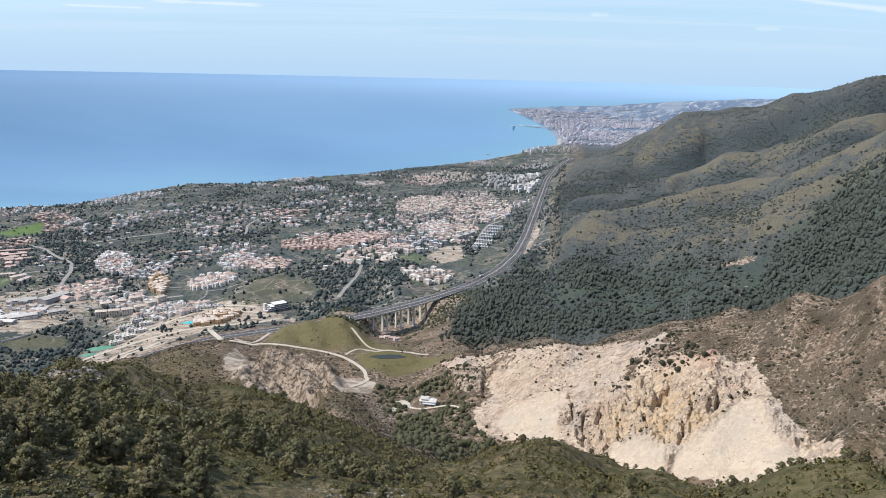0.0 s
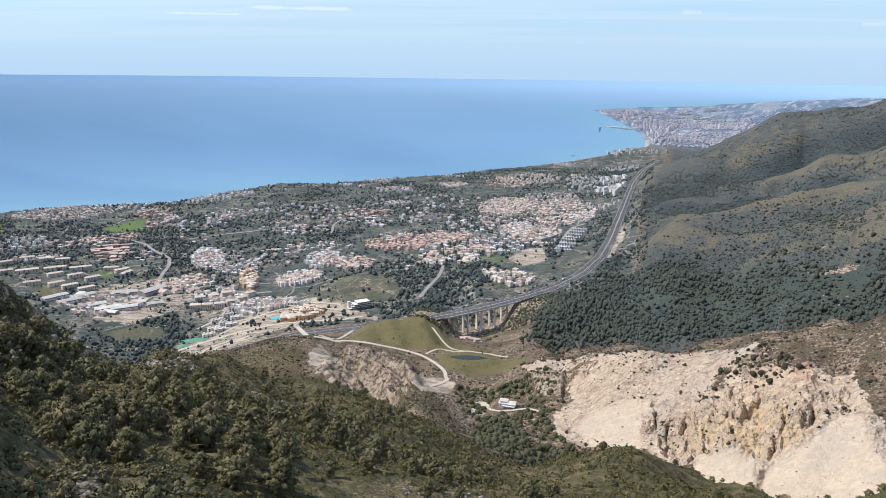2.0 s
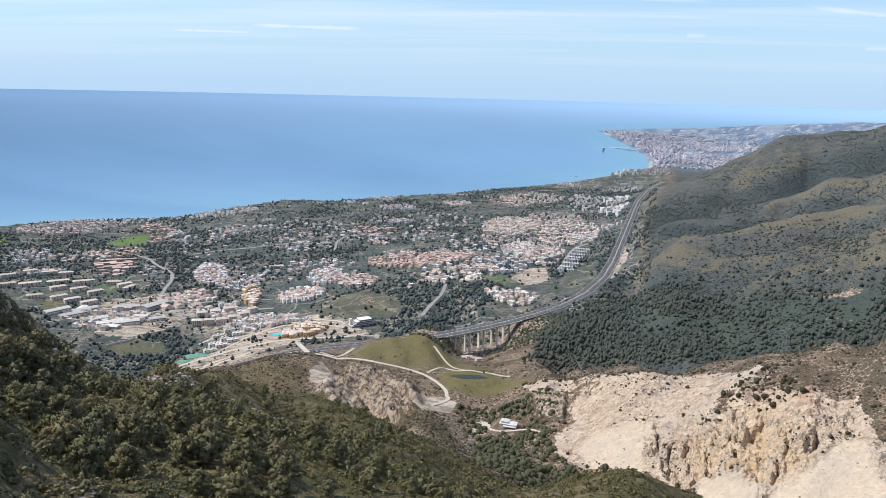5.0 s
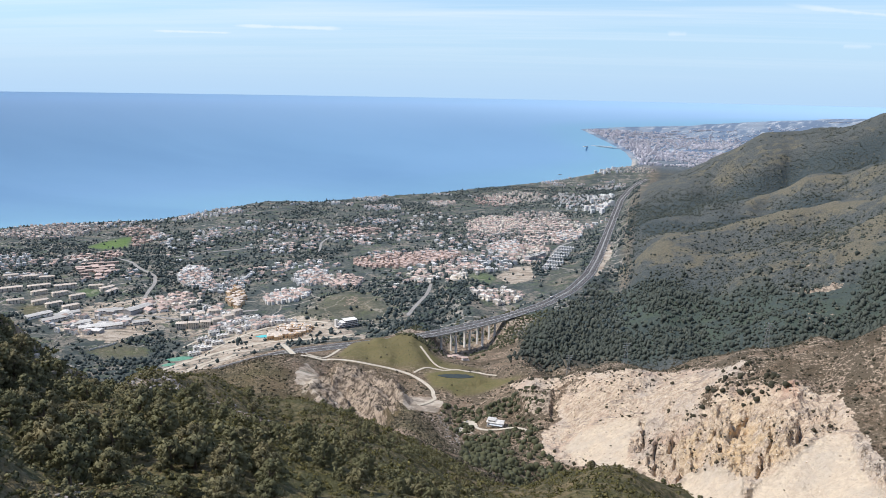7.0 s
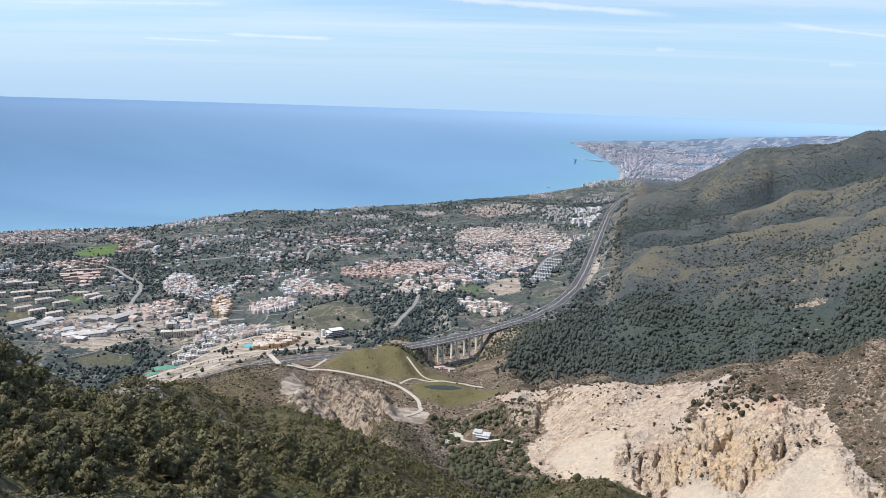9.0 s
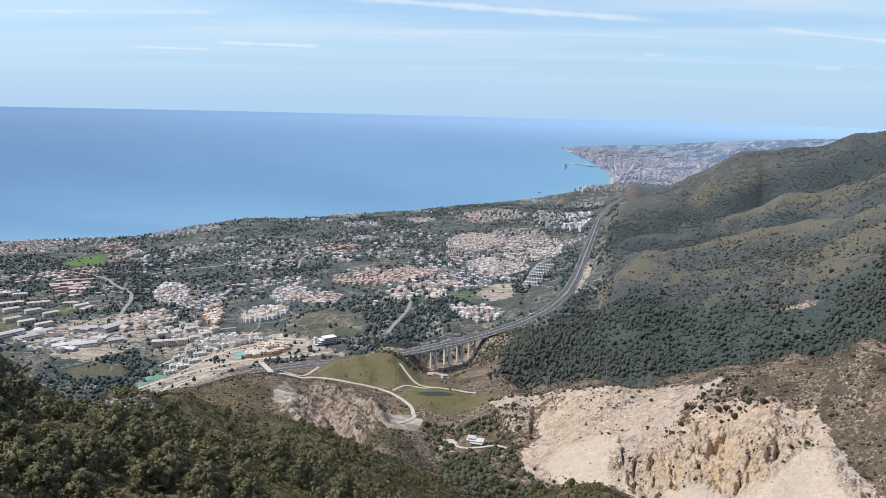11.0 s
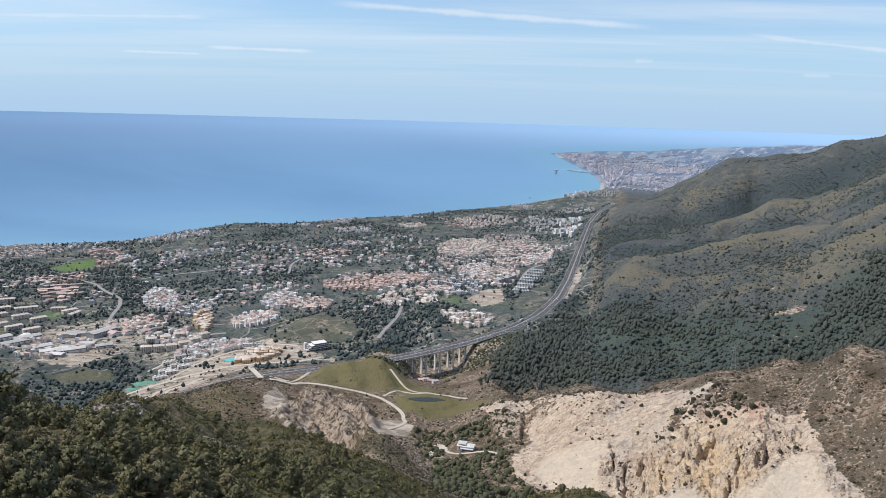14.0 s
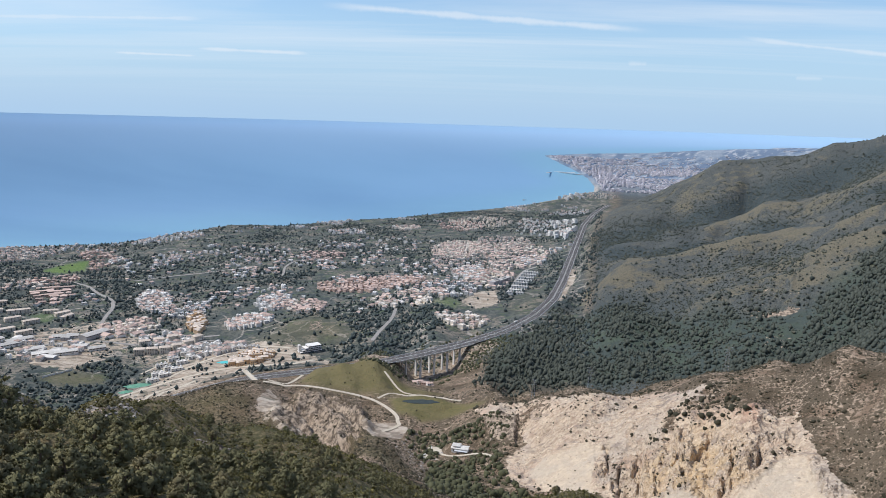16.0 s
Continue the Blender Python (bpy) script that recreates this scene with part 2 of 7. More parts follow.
    # grey outcrops
    base = s.mix(s.ramp(s.math("ADD", s.attr("crag"), s.math("MULTIPLY", s.math("SUBTRACT", s.noise(9, 5, 0.7), 0.5), 1.4)), 0.45, 0.55), base, s.mix(s.ramp(s.noise(6, 5, 0.7, (1, 1, 0.5)), 0.40, 0.60), (0.120, 0.094, 0.074), (0.44, 0.355, 0.275)))
    base = s.mix(s.attr("sand"), base, (0.55, 0.47, 0.36))
    # distance: the far coast behind the bay, blue-grey haze painted into its colours
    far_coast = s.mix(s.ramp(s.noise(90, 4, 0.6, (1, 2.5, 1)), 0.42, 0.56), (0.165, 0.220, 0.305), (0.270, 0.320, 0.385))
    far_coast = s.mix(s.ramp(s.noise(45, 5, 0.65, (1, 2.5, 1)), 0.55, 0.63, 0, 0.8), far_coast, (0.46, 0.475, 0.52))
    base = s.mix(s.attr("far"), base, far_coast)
    relief_fine = s.math("ADD", fine, s.math("MULTIPLY", s.noise(10, 5, 0.65), 2.2))
    relief_rock = s.math("ADD", s.math("MULTIPLY", ribs, 1.6), s.math("MULTIPLY", facets, 2.4))
    s.bump(s.math("ADD", relief_fine, s.math("MULTIPLY", relief_rock, s.math("MULTIPLY", s.attr("rock"), s.math("SUBTRACT", 1.15, s.attr("scree"))))), 1.0, 1.6)
    return s.done(base)


def sea_material():
    s = Shade("sea", 0.35, spec=0.35)
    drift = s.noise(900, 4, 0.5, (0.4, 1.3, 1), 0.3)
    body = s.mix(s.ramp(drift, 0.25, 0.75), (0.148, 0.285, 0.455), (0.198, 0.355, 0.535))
    # haze painted into the base colour: the water pales towards the horizon
    body = s.mix(s.attr("offing_haze"), body, (0.360, 0.530, 0.725))
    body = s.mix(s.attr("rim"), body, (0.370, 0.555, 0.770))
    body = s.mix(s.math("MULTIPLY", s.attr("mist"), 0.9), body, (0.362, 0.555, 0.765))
    body = s.mix(s.math("MULTIPLY", s.attr("shoal"), s.ramp(drift, 0.3, 0.6, 0.35, 0.8)), body, (0.200, 0.385, 0.500))
    s.bump(s.noise(14, 4, 0.6), 0.15, 1.0)
    return s.done(body)


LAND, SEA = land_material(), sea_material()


def plain(name, a, b, size, rough=0.8, spec=0.3, metal=0.0, vary=0.0, bump=0.0):
    """Two tones of one surface, grained at two scales, with some change from piece to piece."""
    s = Shade(name, rough, metal, spec)
    grain = s.math("ADD", s.math("MULTIPLY", s.noise(size, 4, 0.6), 0.6), s.math("MULTIPLY", s.noise(size * 7, 3), 0.4))
    c = s.mix(s.ramp(grain, 0.35, 0.65), a, b)
    if vary:
        n = s.n.new("ShaderNodeHueSaturation")
        s.put(n.inputs["Value"], s.ramp(s.math("FRACT", s.math("ADD", s.island(), s.random())), 0, 1, 1 - vary, 1 + vary))
        s.put(n.inputs["Color"], c)
        c = n.outputs[0]
    if bump:
        s.bump(grain, 0.5, bump)
    return s.done(c)


def leaf_material(name, dark, light, olive):
    s = Shade(name, 0.75, spec=0.15)
    r = s.island()
    c = s.mix(s.ramp(r, 0, 1, 0.2, 0.8), dark, light)
    tree = s.math("FRACT", s.math("ADD", s.random(), s.noise(30, 2)))
    c = s.mix(s.ramp(tree, 0.45, 0.95, 0, 0.8), c, olive)
    c = s.mix(s.ramp(s.noise(6, 3), 0.35, 0.65, 0, 0.45), c, dark)
    return s.done(c)


LEAF_NEAR = leaf_material("pine_foliage", (0.112, 0.112, 0.062), (0.208, 0.200, 0.106), (0.240, 0.204, 0.116))
LEAF_SHRUB = leaf_material("shrub_foliage", (0.085, 0.080, 0.036), (0.220, 0.195, 0.074), (0.265, 0.195, 0.110))
# wood and garden foliage: a blue haze tint is mixed into the colours
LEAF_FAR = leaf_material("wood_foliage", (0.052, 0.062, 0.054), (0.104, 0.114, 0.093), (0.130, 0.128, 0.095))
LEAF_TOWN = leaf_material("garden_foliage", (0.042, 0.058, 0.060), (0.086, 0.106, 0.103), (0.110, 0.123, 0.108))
LEAF_MID = leaf_material("thicket_foliage", (0.058, 0.062, 0.036), (0.118, 0.120, 0.066), (0.155, 0.142, 0.084))
LEAF_DRY = leaf_material("dry_scrub_foliage", (0.034, 0.034, 0.022), (0.068, 0.064, 0.042), (0.100, 0.084, 0.058))
BARK = plain("bark", (0.10, 0.075, 0.055), (0.18, 0.14, 0.11), 0.3)
RUBBLE = plain("pale_rubble", (0.40, 0.32, 0.25), (0.66, 0.57, 0.46), 1.0, 0.9, 0.2, vary=0.25, bump=0.15)
STONE = plain("limestone", (0.17, 0.155, 0.14), (0.33, 0.305, 0.28), 1.2, 0.9, 0.2, vary=0.3, bump=0.2)
ASPHALT = plain("asphalt", (0.078, 0.072, 0.072), (0.118, 0.110, 0.108), 5.0, 0.85, 0.3)
TARMAC_OLD = plain("worn_tarmac", (0.26, 0.245, 0.23), (0.34, 0.32, 0.30), 4.0, 0.9)
GRAVEL = plain("pale_track_dirt", (0.46, 0.40, 0.32), (0.60, 0.54, 0.45), 2.5, 0.95, 0.1)
CONCRETE = plain("concrete", (0.42, 0.41, 0.39), (0.56, 0.55, 0.52), 2.0, 0.85, 0.3, vary=0.08)
LINE_PAINT = plain("road_paint", (0.70, 0.70, 0.68), (0.80, 0.80, 0.78), 1.0, 0.6)
RAIL_STEEL = plain("galvanised_steel", (0.45, 0.46, 0.48), (0.58, 0.59, 0.60), 0.6, 0.45, 0.5, 0.6)
WALL_WHITE = plain("white_render", (0.70, 0.67, 0.64), (0.82, 0.80, 0.77), 1.5, 0.85, 0.3, vary=0.12)
WALL_CREAM = plain("cream_render", (0.69, 0.62, 0.54), (0.79, 0.72, 0.64), 1.5, 0.85, 0.3, vary=0.12)
WALL_PINK = plain("pink_render", (0.58, 0.42, 0.35), (0.70, 0.52, 0.44), 1.5, 0.85, 0.3, vary=0.14)
WALL_ORANGE = plain("orange_render", (0.54, 0.37, 0.22), (0.64, 0.47, 0.31), 1.5, 0.85, 0.3, vary=0.14)
WALL_GREY = plain("grey_cladding", (0.36, 0.35, 0.36), (0.48, 0.46, 0.46), 2.0, 0.6, 0.4, vary=0.15)
ROOF_RED = plain("terracotta_tiles", (0.42, 0.305, 0.265), (0.56, 0.440, 0.385), 0.8, 0.85, 0.2, vary=0.25, bump=0.08)
ROOF_SAND = plain("sand_tiles", (0.56, 0.475, 0.40), (0.68, 0.59, 0.51), 0.8, 0.85, 0.2, vary=0.12, bump=0.08)
ROOF_WHITE = plain("white_sheet_roof", (0.46, 0.44, 0.415), (0.66, 0.635, 0.60), 3.0, 0.7, 0.4, vary=0.22)
ROOF_GREY = plain("grey_sheet_roof", (0.40, 0.42, 0.45), (0.55, 0.57, 0.60), 3.0, 0.5, 0.4, vary=0.2)
GLASS = plain("window_glass", (0.030, 0.036, 0.045), (0.060, 0.070, 0.085), 1.0, 0.15, 0.6)
POOL_WATER = plain("pool_water", (0.06, 0.50, 0.52), (0.12, 0.60, 0.60), 6.0, 0.1, 0.5)
POND_SKIN = plain("pond_water", (0.030, 0.040, 0.042), (0.052, 0.062, 0.055), 6.0, 0.5, 0.15)
GREEN_NET = plain("green_netting", (0.10, 0.27, 0.19), (0.16, 0.36, 0.26), 3.0, 0.7)
CAR_PAINT = plain("car_paint", (0.60, 0.60, 0.62), (0.66, 0.66, 0.68), 0.5, 0.3, 0.5, vary=0.5)
TYRE = plain("tyre_rubber", (0.02, 0.02, 0.02), (0.04, 0.04, 0.04), 0.2, 0.8)
TOWER_WALL = plain("far_block_render", (0.48, 0.46, 0.50), (0.70, 0.66, 0.68), 9.0, 0.85, 0.3, vary=0.16)
# relief: bearing in degrees from the y axis, distance and height in metres, form by form
RELIEF = {
    "the stand": [(0, 8, 594), (0, 60, 551), (30, 60, 553), (-30, 50, 561), (-60, 60, 568), (60, 60, 560), (120, 80, 590), (180, 80, 600), (-120, 80, 595), (0, 20, 578), (-42, 20, 580), (42, 20, 580)],
    "slope below the stand": [(0.5, 150, 504), (-18.2, 110, 532), (20.5, 180, 492), (34.5, 170, 513), (-8.6, 240, 464), (-42.8, 66, 565), (-40.7, 100, 558), (-40.9, 138, 554), (-33.2, 120, 542), (-36.4, 150, 540), (-28.2, 150, 530), (-18.8, 210, 496)],
    "rocky spur": [(-41.7, 175, 561), (-39.8, 190, 551), (-37.5, 208, 536), (-34.7, 228, 517), (-30, 258, 495), (-24.8, 280, 476), (-18.7, 305, 448)],
    "grass spur behind it": [(-29.9, 300, 483), (-25.2, 380, 439), (-17.9, 430, 399), (-11.2, 450, 372), (-5.2, 430, 363)],
    "hidden valley": [(-42, 330, 415), (-46, 170, 565), (-50, 120, 570), (-36, 420, 300), (-31, 520, 240), (-24, 600, 215), (-17, 640, 212), (-52, 300, 420)],
    "bushy crest": [(0.8, 330, 403), (5.1, 345, 408), (10, 345, 411), (14.6, 340, 410), (18.6, 330, 410), (24.6, 320, 423), (29.3, 300, 446), (33.1, 270, 471)],
    "pit behind the crest": [(4, 560, 245), (9, 490, 283), (14, 455, 292), (19, 440, 300), (25, 430, 308), (33, 400, 330)],
    "bare hill": [(-28.3, 960, 221), (-24.7, 960, 222), (-20.6, 980, 224), (-17.6, 970, 221), (-17.7, 900, 216), (-16, 820, 219), (-13.2, 960, 192), (-10.4, 950, 189), (-24, 900, 223), (-11.4, 800, 208), (-6.7, 870, 190)],
    "gully": [(-9.1, 720, 246), (-3.7, 620, 261), (-1, 800, 200), (-4.3, 880, 181), (-7.6, 660, 262), (-8, 790, 222), (-0.8, 560, 281)],
    "pond meadow": [(-4.3, 1000, 185), (-8.5, 980, 179), (-0.9, 1010, 183), (-5.7, 930, 187)],
    "grass knoll": [(-14.5, 1085, 180), (-13.1, 1120, 187), (-11, 1132, 195), (-9.4, 1135, 197), (-8, 1130, 197), (-6.6, 1100, 179), (-12.2, 1368, 118), (-6.2, 1062, 176), (-9.4, 1070, 186), (-11.5, 1070, 186)],
    "quarry rim": [(1, 940, 204), (5.7, 900, 242), (10.4, 840, 276), (14.9, 780, 306), (17.9, 730, 336), (21.9, 660, 348), (25.8, 600, 350), (30, 530, 358), (33.5, 480, 373)],
    "quarry foot": [(3.1, 730, 224), (8, 665, 249), (12.8, 595, 278), (18.1, 520, 304), (22.5, 505, 319), (26.6, 490, 336), (31.4, 475, 370), (4.9, 800, 230)],
    "quarry face": [(10.6, 725, 271), (17.6, 600, 314), (14.3, 680, 297), (22, 570, 334), (18.7, 650, 318)],
    "ridge over the quarry": [(1.9, 1000, 205), (8.5, 940, 246), (14.8, 880, 287), (18.6, 830, 324), (23, 790, 362), (27.4, 760, 396), (32.4, 720, 434)],
    "scrub hill": [(27.4, 640, 368), (30.8, 640, 396), (33.6, 540, 394), (23.4, 690, 351)],
    "wooded valley": [(3, 1120, 150), (7, 1080, 170), (12, 1050, 190), (18, 1020, 215), (24, 980, 240), (32, 960, 265)],
    "gorge floor": [(-1.9, 1215, 146), (-4.3, 1180, 144)],
    "wooded slope": [(3.2, 1200, 182), (10.1, 1350, 186), (14.4, 1420, 197), (20.9, 1250, 242), (26.5, 1300, 286), (31.9, 1250, 352), (12.5, 1130, 200)],
    "first mountain spur": [(8.8, 1740, 150), (10.2, 1750, 207), (14, 1850, 252), (19.3, 1900, 300), (24.2, 1900, 371), (28, 1850, 447), (31, 1750, 484), (22.3, 1600, 295), (29.3, 1550, 381)],
    "first hollow": [(14, 2350, 230), (19, 2300, 265), (24, 2250, 320), (31, 2200, 430)],
    "second mountain spur": [(10.4, 2350, 204), (14.6, 2500, 258), (20.9, 2550, 333), (24.7, 2550, 395), (27.6, 2500, 463), (30.8, 2400, 500)],
    "second hollow": [(15, 2900, 240), (20, 2900, 300), (25, 2850, 380), (31, 2750, 470)],
    "mountain crest": [(12, 3300, 240), (14.8, 3300, 327), (17.5, 3300, 420), (19, 3350, 446), (21.3, 3250, 465), (22.8, 3230, 470), (24.9, 3200, 530), (27.6, 3150, 552), (30.4, 3100, 597)],
    "back of the mountain": [(16, 4000, 180), (24, 4000, 330), (31, 3800, 540), (40, 3000, 600), (45, 1500, 450), (50, 800, 480), (16, 5200, 40)],
    "coastal plain": [(-30.8, 1655, 80), (-29.2, 1795, 80), (-19.6, 1424, 100), (-13, 1449, 115), (-22.7, 1803, 85), (-16, 1705, 105), (-8.5, 1469, 135), (-3.8, 1499, 150), (-5.7, 1418, 120), (-0.1, 1454, 140), (4.1, 1517, 150), (-12.9, 2125, 90), (-3.9, 1944, 130), (3, 2192, 130), (5.3, 1853, 145), (7.4, 2570, 140), (-6.6, 2744, 70), (0.6, 3325, 70), (-22, 2405, 60), (-28.8, 2426, 60), (-39.7, 2210, 75), (-36.3, 2659, 50), (-31.9, 1458, 85), (7.2, 3982, 75), (9.4, 4041, 105)],
    "shore hills": [(-31, 3245, 22), (-25.7, 3289, 26), (-19.8, 3363, 55), (-16.1, 3401, 48), (-11, 3547, 50), (-3.9, 3981, 38), (1.9, 4511, 26), (-37.3, 3271, 22), (-40.7, 3299, 20), (-26.4, 3212, 22), (6.3, 5422, 16)],
    "far coast": [(9, 7000, 6), (12, 6500, 12), (12, 9000, 15), (8, 10500, 10), (16, 9500, 30), (12, 12200, 10), (14, 12700, 35), (16, 13000, 85), (19.5, 13000, 150), (23.6, 13000, 178), (28, 13000, 190), (34, 13000, 210), (20, 8000, 40), (18, 20000, 60), (30, 20000, 120), (30, 40000, 60)],
    "middle of the slope": [(1, 240, 447), (5.1, 240, 457), (10, 240, 459), (14.6, 240, 457), (18.6, 240, 453), (24.6, 240, 458), (29.3, 240, 468), (33.1, 240, 476), (3, 110, 524), (9, 110, 523), (15, 110, 523), (21, 110, 524), (27, 110, 526), (34, 110, 533), (5.1, 300, 424), (14.6, 300, 424), (24.6, 300, 428)],
    "road cutting": [(-10.4, 1216, 158), (-13.8, 1227, 149), (-18.8, 1231, 138), (-23.4, 1200, 130), (-27, 1180, 122), (-30, 1165, 117), (-33, 1150, 112), (4.7, 1586, 158), (2.5, 1453, 158), (6, 1760, 155), (6.7, 1972, 151)],
}
SHORE = [(-60, 3300), (-46, 3350), (-38, 3400), (-32, 3380), (-28.6, 3380), (-23, 3480), (-19.8, 3600), (-16.1, 3610), (-11, 3760), (-6.1, 4010), (-1.2, 4400), (3.2, 4830), (5.6, 5320), (7.6, 5870), (8.7, 6140), (8.7, 6660), (8.2, 7450), (7.1, 8590), (5.9, 9890), (5, 11200), (4.7, 11650), (5.5, 11900), (8, 12800), (12, 13800), (20, 16000), (30, 17500), (60, 19000)]
QUARRY = [(0.3, 949), (3.3, 930), (5, 905), (7.6, 846), (12.2, 832), (14.9, 784), (17, 742), (18.7, 732), (20.5, 686), (22.6, 668), (24.8, 655), (25.9, 612), (28, 556), (31.6, 492), (31.8, 474), (25, 494), (18.1, 512), (12.9, 575), (11, 620), (6.3, 664), (3.1, 706), (3, 760), (4.5, 788), (3.7, 832), (1, 892)]
BARE_HILL = [(-17.3, 849), (-15.9, 943), (-14.1, 1028), (-10.4, 988), (-7.6, 952), (-9, 871), (-10.5, 701), (-13.3, 815)]
OCHRE = [(15.2, 662), (18.6, 660), (21.7, 592), (22.3, 570), (20.4, 546), (17.8, 552), (15, 588), (13.6, 634)]
POND_MEADOW = [(-7.1, 1012), (-4.3, 1046), (1, 965), (-1.6, 953), (-4.3, 929), (-6.4, 963)]
OLIVE_HILL = [(-17.8, 1519), (-16.7, 1592), (-15.1, 1668), (-13.2, 1716), (-11.1, 1640), (-9.7, 1490), (-11.3, 1469), (-14.1, 1494)]
OLIVE_CRAG = [(-13.9, 1559), (-13.7, 1648), (-12.5, 1685), (-12.2, 1579), (-13.0, 1537)]
TRADING_ESTATE = [(-36.4, 1752), (-32.8, 1887), (-29.6, 1906), (-26.6, 1857), (-25.9, 1678), (-29.3, 1552), (-31.0, 1560), (-34.9, 1634)]
GROVES = [[(-12.1, 1768), (-8.6, 1861), (-4.0, 1711), (-1.2, 1629), (-3.9, 1453), (-8.5, 1386), (-10.9, 1453), (-9.7, 1540)],
          [(-39.4, 3092), (-38.0, 3152), (-37.8, 2710), (-33.0, 2532), (-36.0, 2351), (-39.6, 2499)],
          [(-30.6, 2442), (-28.9, 2079), (-26.6, 2056), (-25.7, 2291), (-27.3, 2411)]]
ROCK_CUT = [(-25.7, 1191), (-23.7, 1297), (-20.5, 1252), (-18.9, 1303), (-18.7, 1232), (-21.8, 1100), (-24.4, 1100)]
KNOLL = [(-14.6, 1100), (-13.1, 1160), (-11, 1178), (-8, 1176), (-6.2, 1110), (-2.1, 1064), (-7.6, 1030), (-10.4, 1036), (-13.6, 1064)]
WORKS = [(-29.1, 1315), (-25.6, 1413), (-20.6, 1515), (-17.4, 1526), (-12.3, 1396), (-11.3, 1307), (-17.9, 1347), (-22.5, 1274), (-26.1, 936)]
WORKS_FAR = [(-27.6, 1589), (-24.1, 1660), (-17.8, 1558), (-13.2, 1452), (-19.7, 1363), (-25.1, 1407)]
PITCH_FIELD = [(-33.3, 1503), (-31.4, 1540), (-29, 1485), (-28.9, 1441), (-31.9, 1437)]
GREEN_SLOPE = [(-30.9, 1630), (-26.8, 1584), (-25.1, 1487), (-27.8, 1345), (-31.1, 1439), (-29, 1485)]
PALE_PLAZA = [(-1.5, 1739), (-0.2, 1878), (1.4, 1889), (1.9, 1742), (-0.1, 1678)]
GOLF_A = [(-41.6, 2650), (-41.2, 3108), (-40.5, 3085), (-40.3, 2764), (-40.9, 2630)]
GOLF_B = [(-39.8, 2747), (-39.4, 3066), (-38.7, 3043), (-38.7, 2785)]
GOLF_C = [(-32.5, 2690), (-30.9, 2806), (-29.4, 2878), (-29.8, 2626), (-31.4, 2599)]
WOODS = [(0.9, 1150), (1.1, 1237), (4, 1478), (7.7, 1630), (12.6, 1540), (16.5, 1440), (18.5, 1455), (20.6, 1370), (24.3, 1380), (26.1, 1442), (27.4, 1490), (29.2, 1560), (31.4, 1540), (36, 1500), (36, 1150), (30.2, 1180), (24.5, 1190), (21, 1180), (18.2, 1190), (14.8, 1130), (8, 1150), (3.3, 1140)]
ROCK_PATCH = [(21.3, 1248), (21.8, 1300), (23.1, 1310), (24.3, 1286), (23.7, 1242), (22.1, 1222)]
CLIFF = [(9.9, 712), (12.9, 690), (15, 664), (16.4, 675), (21.5, 645), (25, 640), (25.4, 605), (22.7, 588), (22, 560), (20.3, 549), (17.3, 553), (14.8, 584), (13.7, 572), (12.4, 596), (10.8, 640)]
FLUTED_FACE = [(26, 596), (28, 552), (31.2, 486), (30.6, 478), (27.6, 520), (25.4, 560)]
PALE_MOUND = [(22, 556), (24.3, 596), (25.7, 594), (27, 540), (30, 486), (29.5, 470), (19.4, 500), (19.8, 536), (20.5, 543)]
LEFT_SLOPE = [(6, 735), (10, 722), (12.4, 712), (10.4, 690), (10.1, 645), (11.2, 600), (6.3, 664), (4.6, 715)]
SCREE = [(16, 570), (19.1, 552), (19.2, 535), (19.2, 500), (14, 515), (14.2, 560), (14.9, 580)]
PIT_SCRUB = [(14.3, 668), (15.2, 692), (15.6, 706), (17.1, 716), (18.6, 730), (20.9, 694), (21.6, 655), (19.4, 666), (16.8, 680), (15.9, 663)]
PIT_SCRUB_LEFT = [(2.9, 914), (5.7, 881), (7.4, 819), (5.8, 815), (3.5, 829)]
DARK_CRAG = [(0.8, 885), (2.2, 887), (3.7, 846), (3.5, 797), (1.8, 810)]
OUTCROP = [(20.9, 1400), (22.6, 1399), (24.4, 1394), (23.4, 1376), (21.6, 1374)]
CRAG = [(20.1, 1480), (21.1, 1600), (23.4, 1510), (24.7, 1440), (24.6, 1399), (22.6, 1409), (20.9, 1405)]
CUTTING = [(6.55, 1751), (6.99, 1937), (7.28, 2174), (7.77, 2183), (7.84, 2046), (7.31, 1897), (6.76, 1761)]
DIRT_STRIP = [(-17.79, 935), (-16.85, 1002), (-15.54, 938), (-13.15, 882), (-12.18, 836), (-13.62, 832), (-16.02, 819), (-15.06, 853)]
TURNING_PLACE = [(-9.54, 892), (-8.35, 931), (-6.66, 922), (-5.44, 903), (-5.89, 867), (-8.31, 854)]
SPORTS_GROUND = [(-3.78, 1732), (-2.43, 1793), (-1.26, 1725), (-1.92, 1662)]
PARK_LAWN = [(-33.42, 1988), (-32.54, 2030), (-31.76, 1980), (-32.19, 1923), (-33.17, 1942)]
FLAT_LAWN = [(-37.38, 1894), (-36.06, 1918), (-35.34, 1858), (-36.71, 1790)]
YARD = [(-33.76, 1628), (-31.31, 1699), (-29.72, 1603), (-31.01, 1538), (-33.03, 1540)]
GREEN_TERRACE = [(1.94, 1655), (3.17, 1840), (5.29, 1955), (5.41, 1687), (3.74, 1599)]
POND_WATER = [(-6, 987), (-4.58, 999), (-2.92, 1017), (-3.61, 991), (-5.27, 977)]
RUST = [(20.7, 704), (22, 694), (22, 652), (20.7, 660)]
HILL_SCRUB = [(-25, 1010), (-19.5, 1010), (-18.2, 894), (-16.6, 880), (-17.2, 820), (-22, 800), (-25, 860)]
HILL_DARK = [(-11.4, 1012), (-8.5, 1012), (-7.5, 948), (-8.6, 908), (-10, 884), (-10.7, 935)]
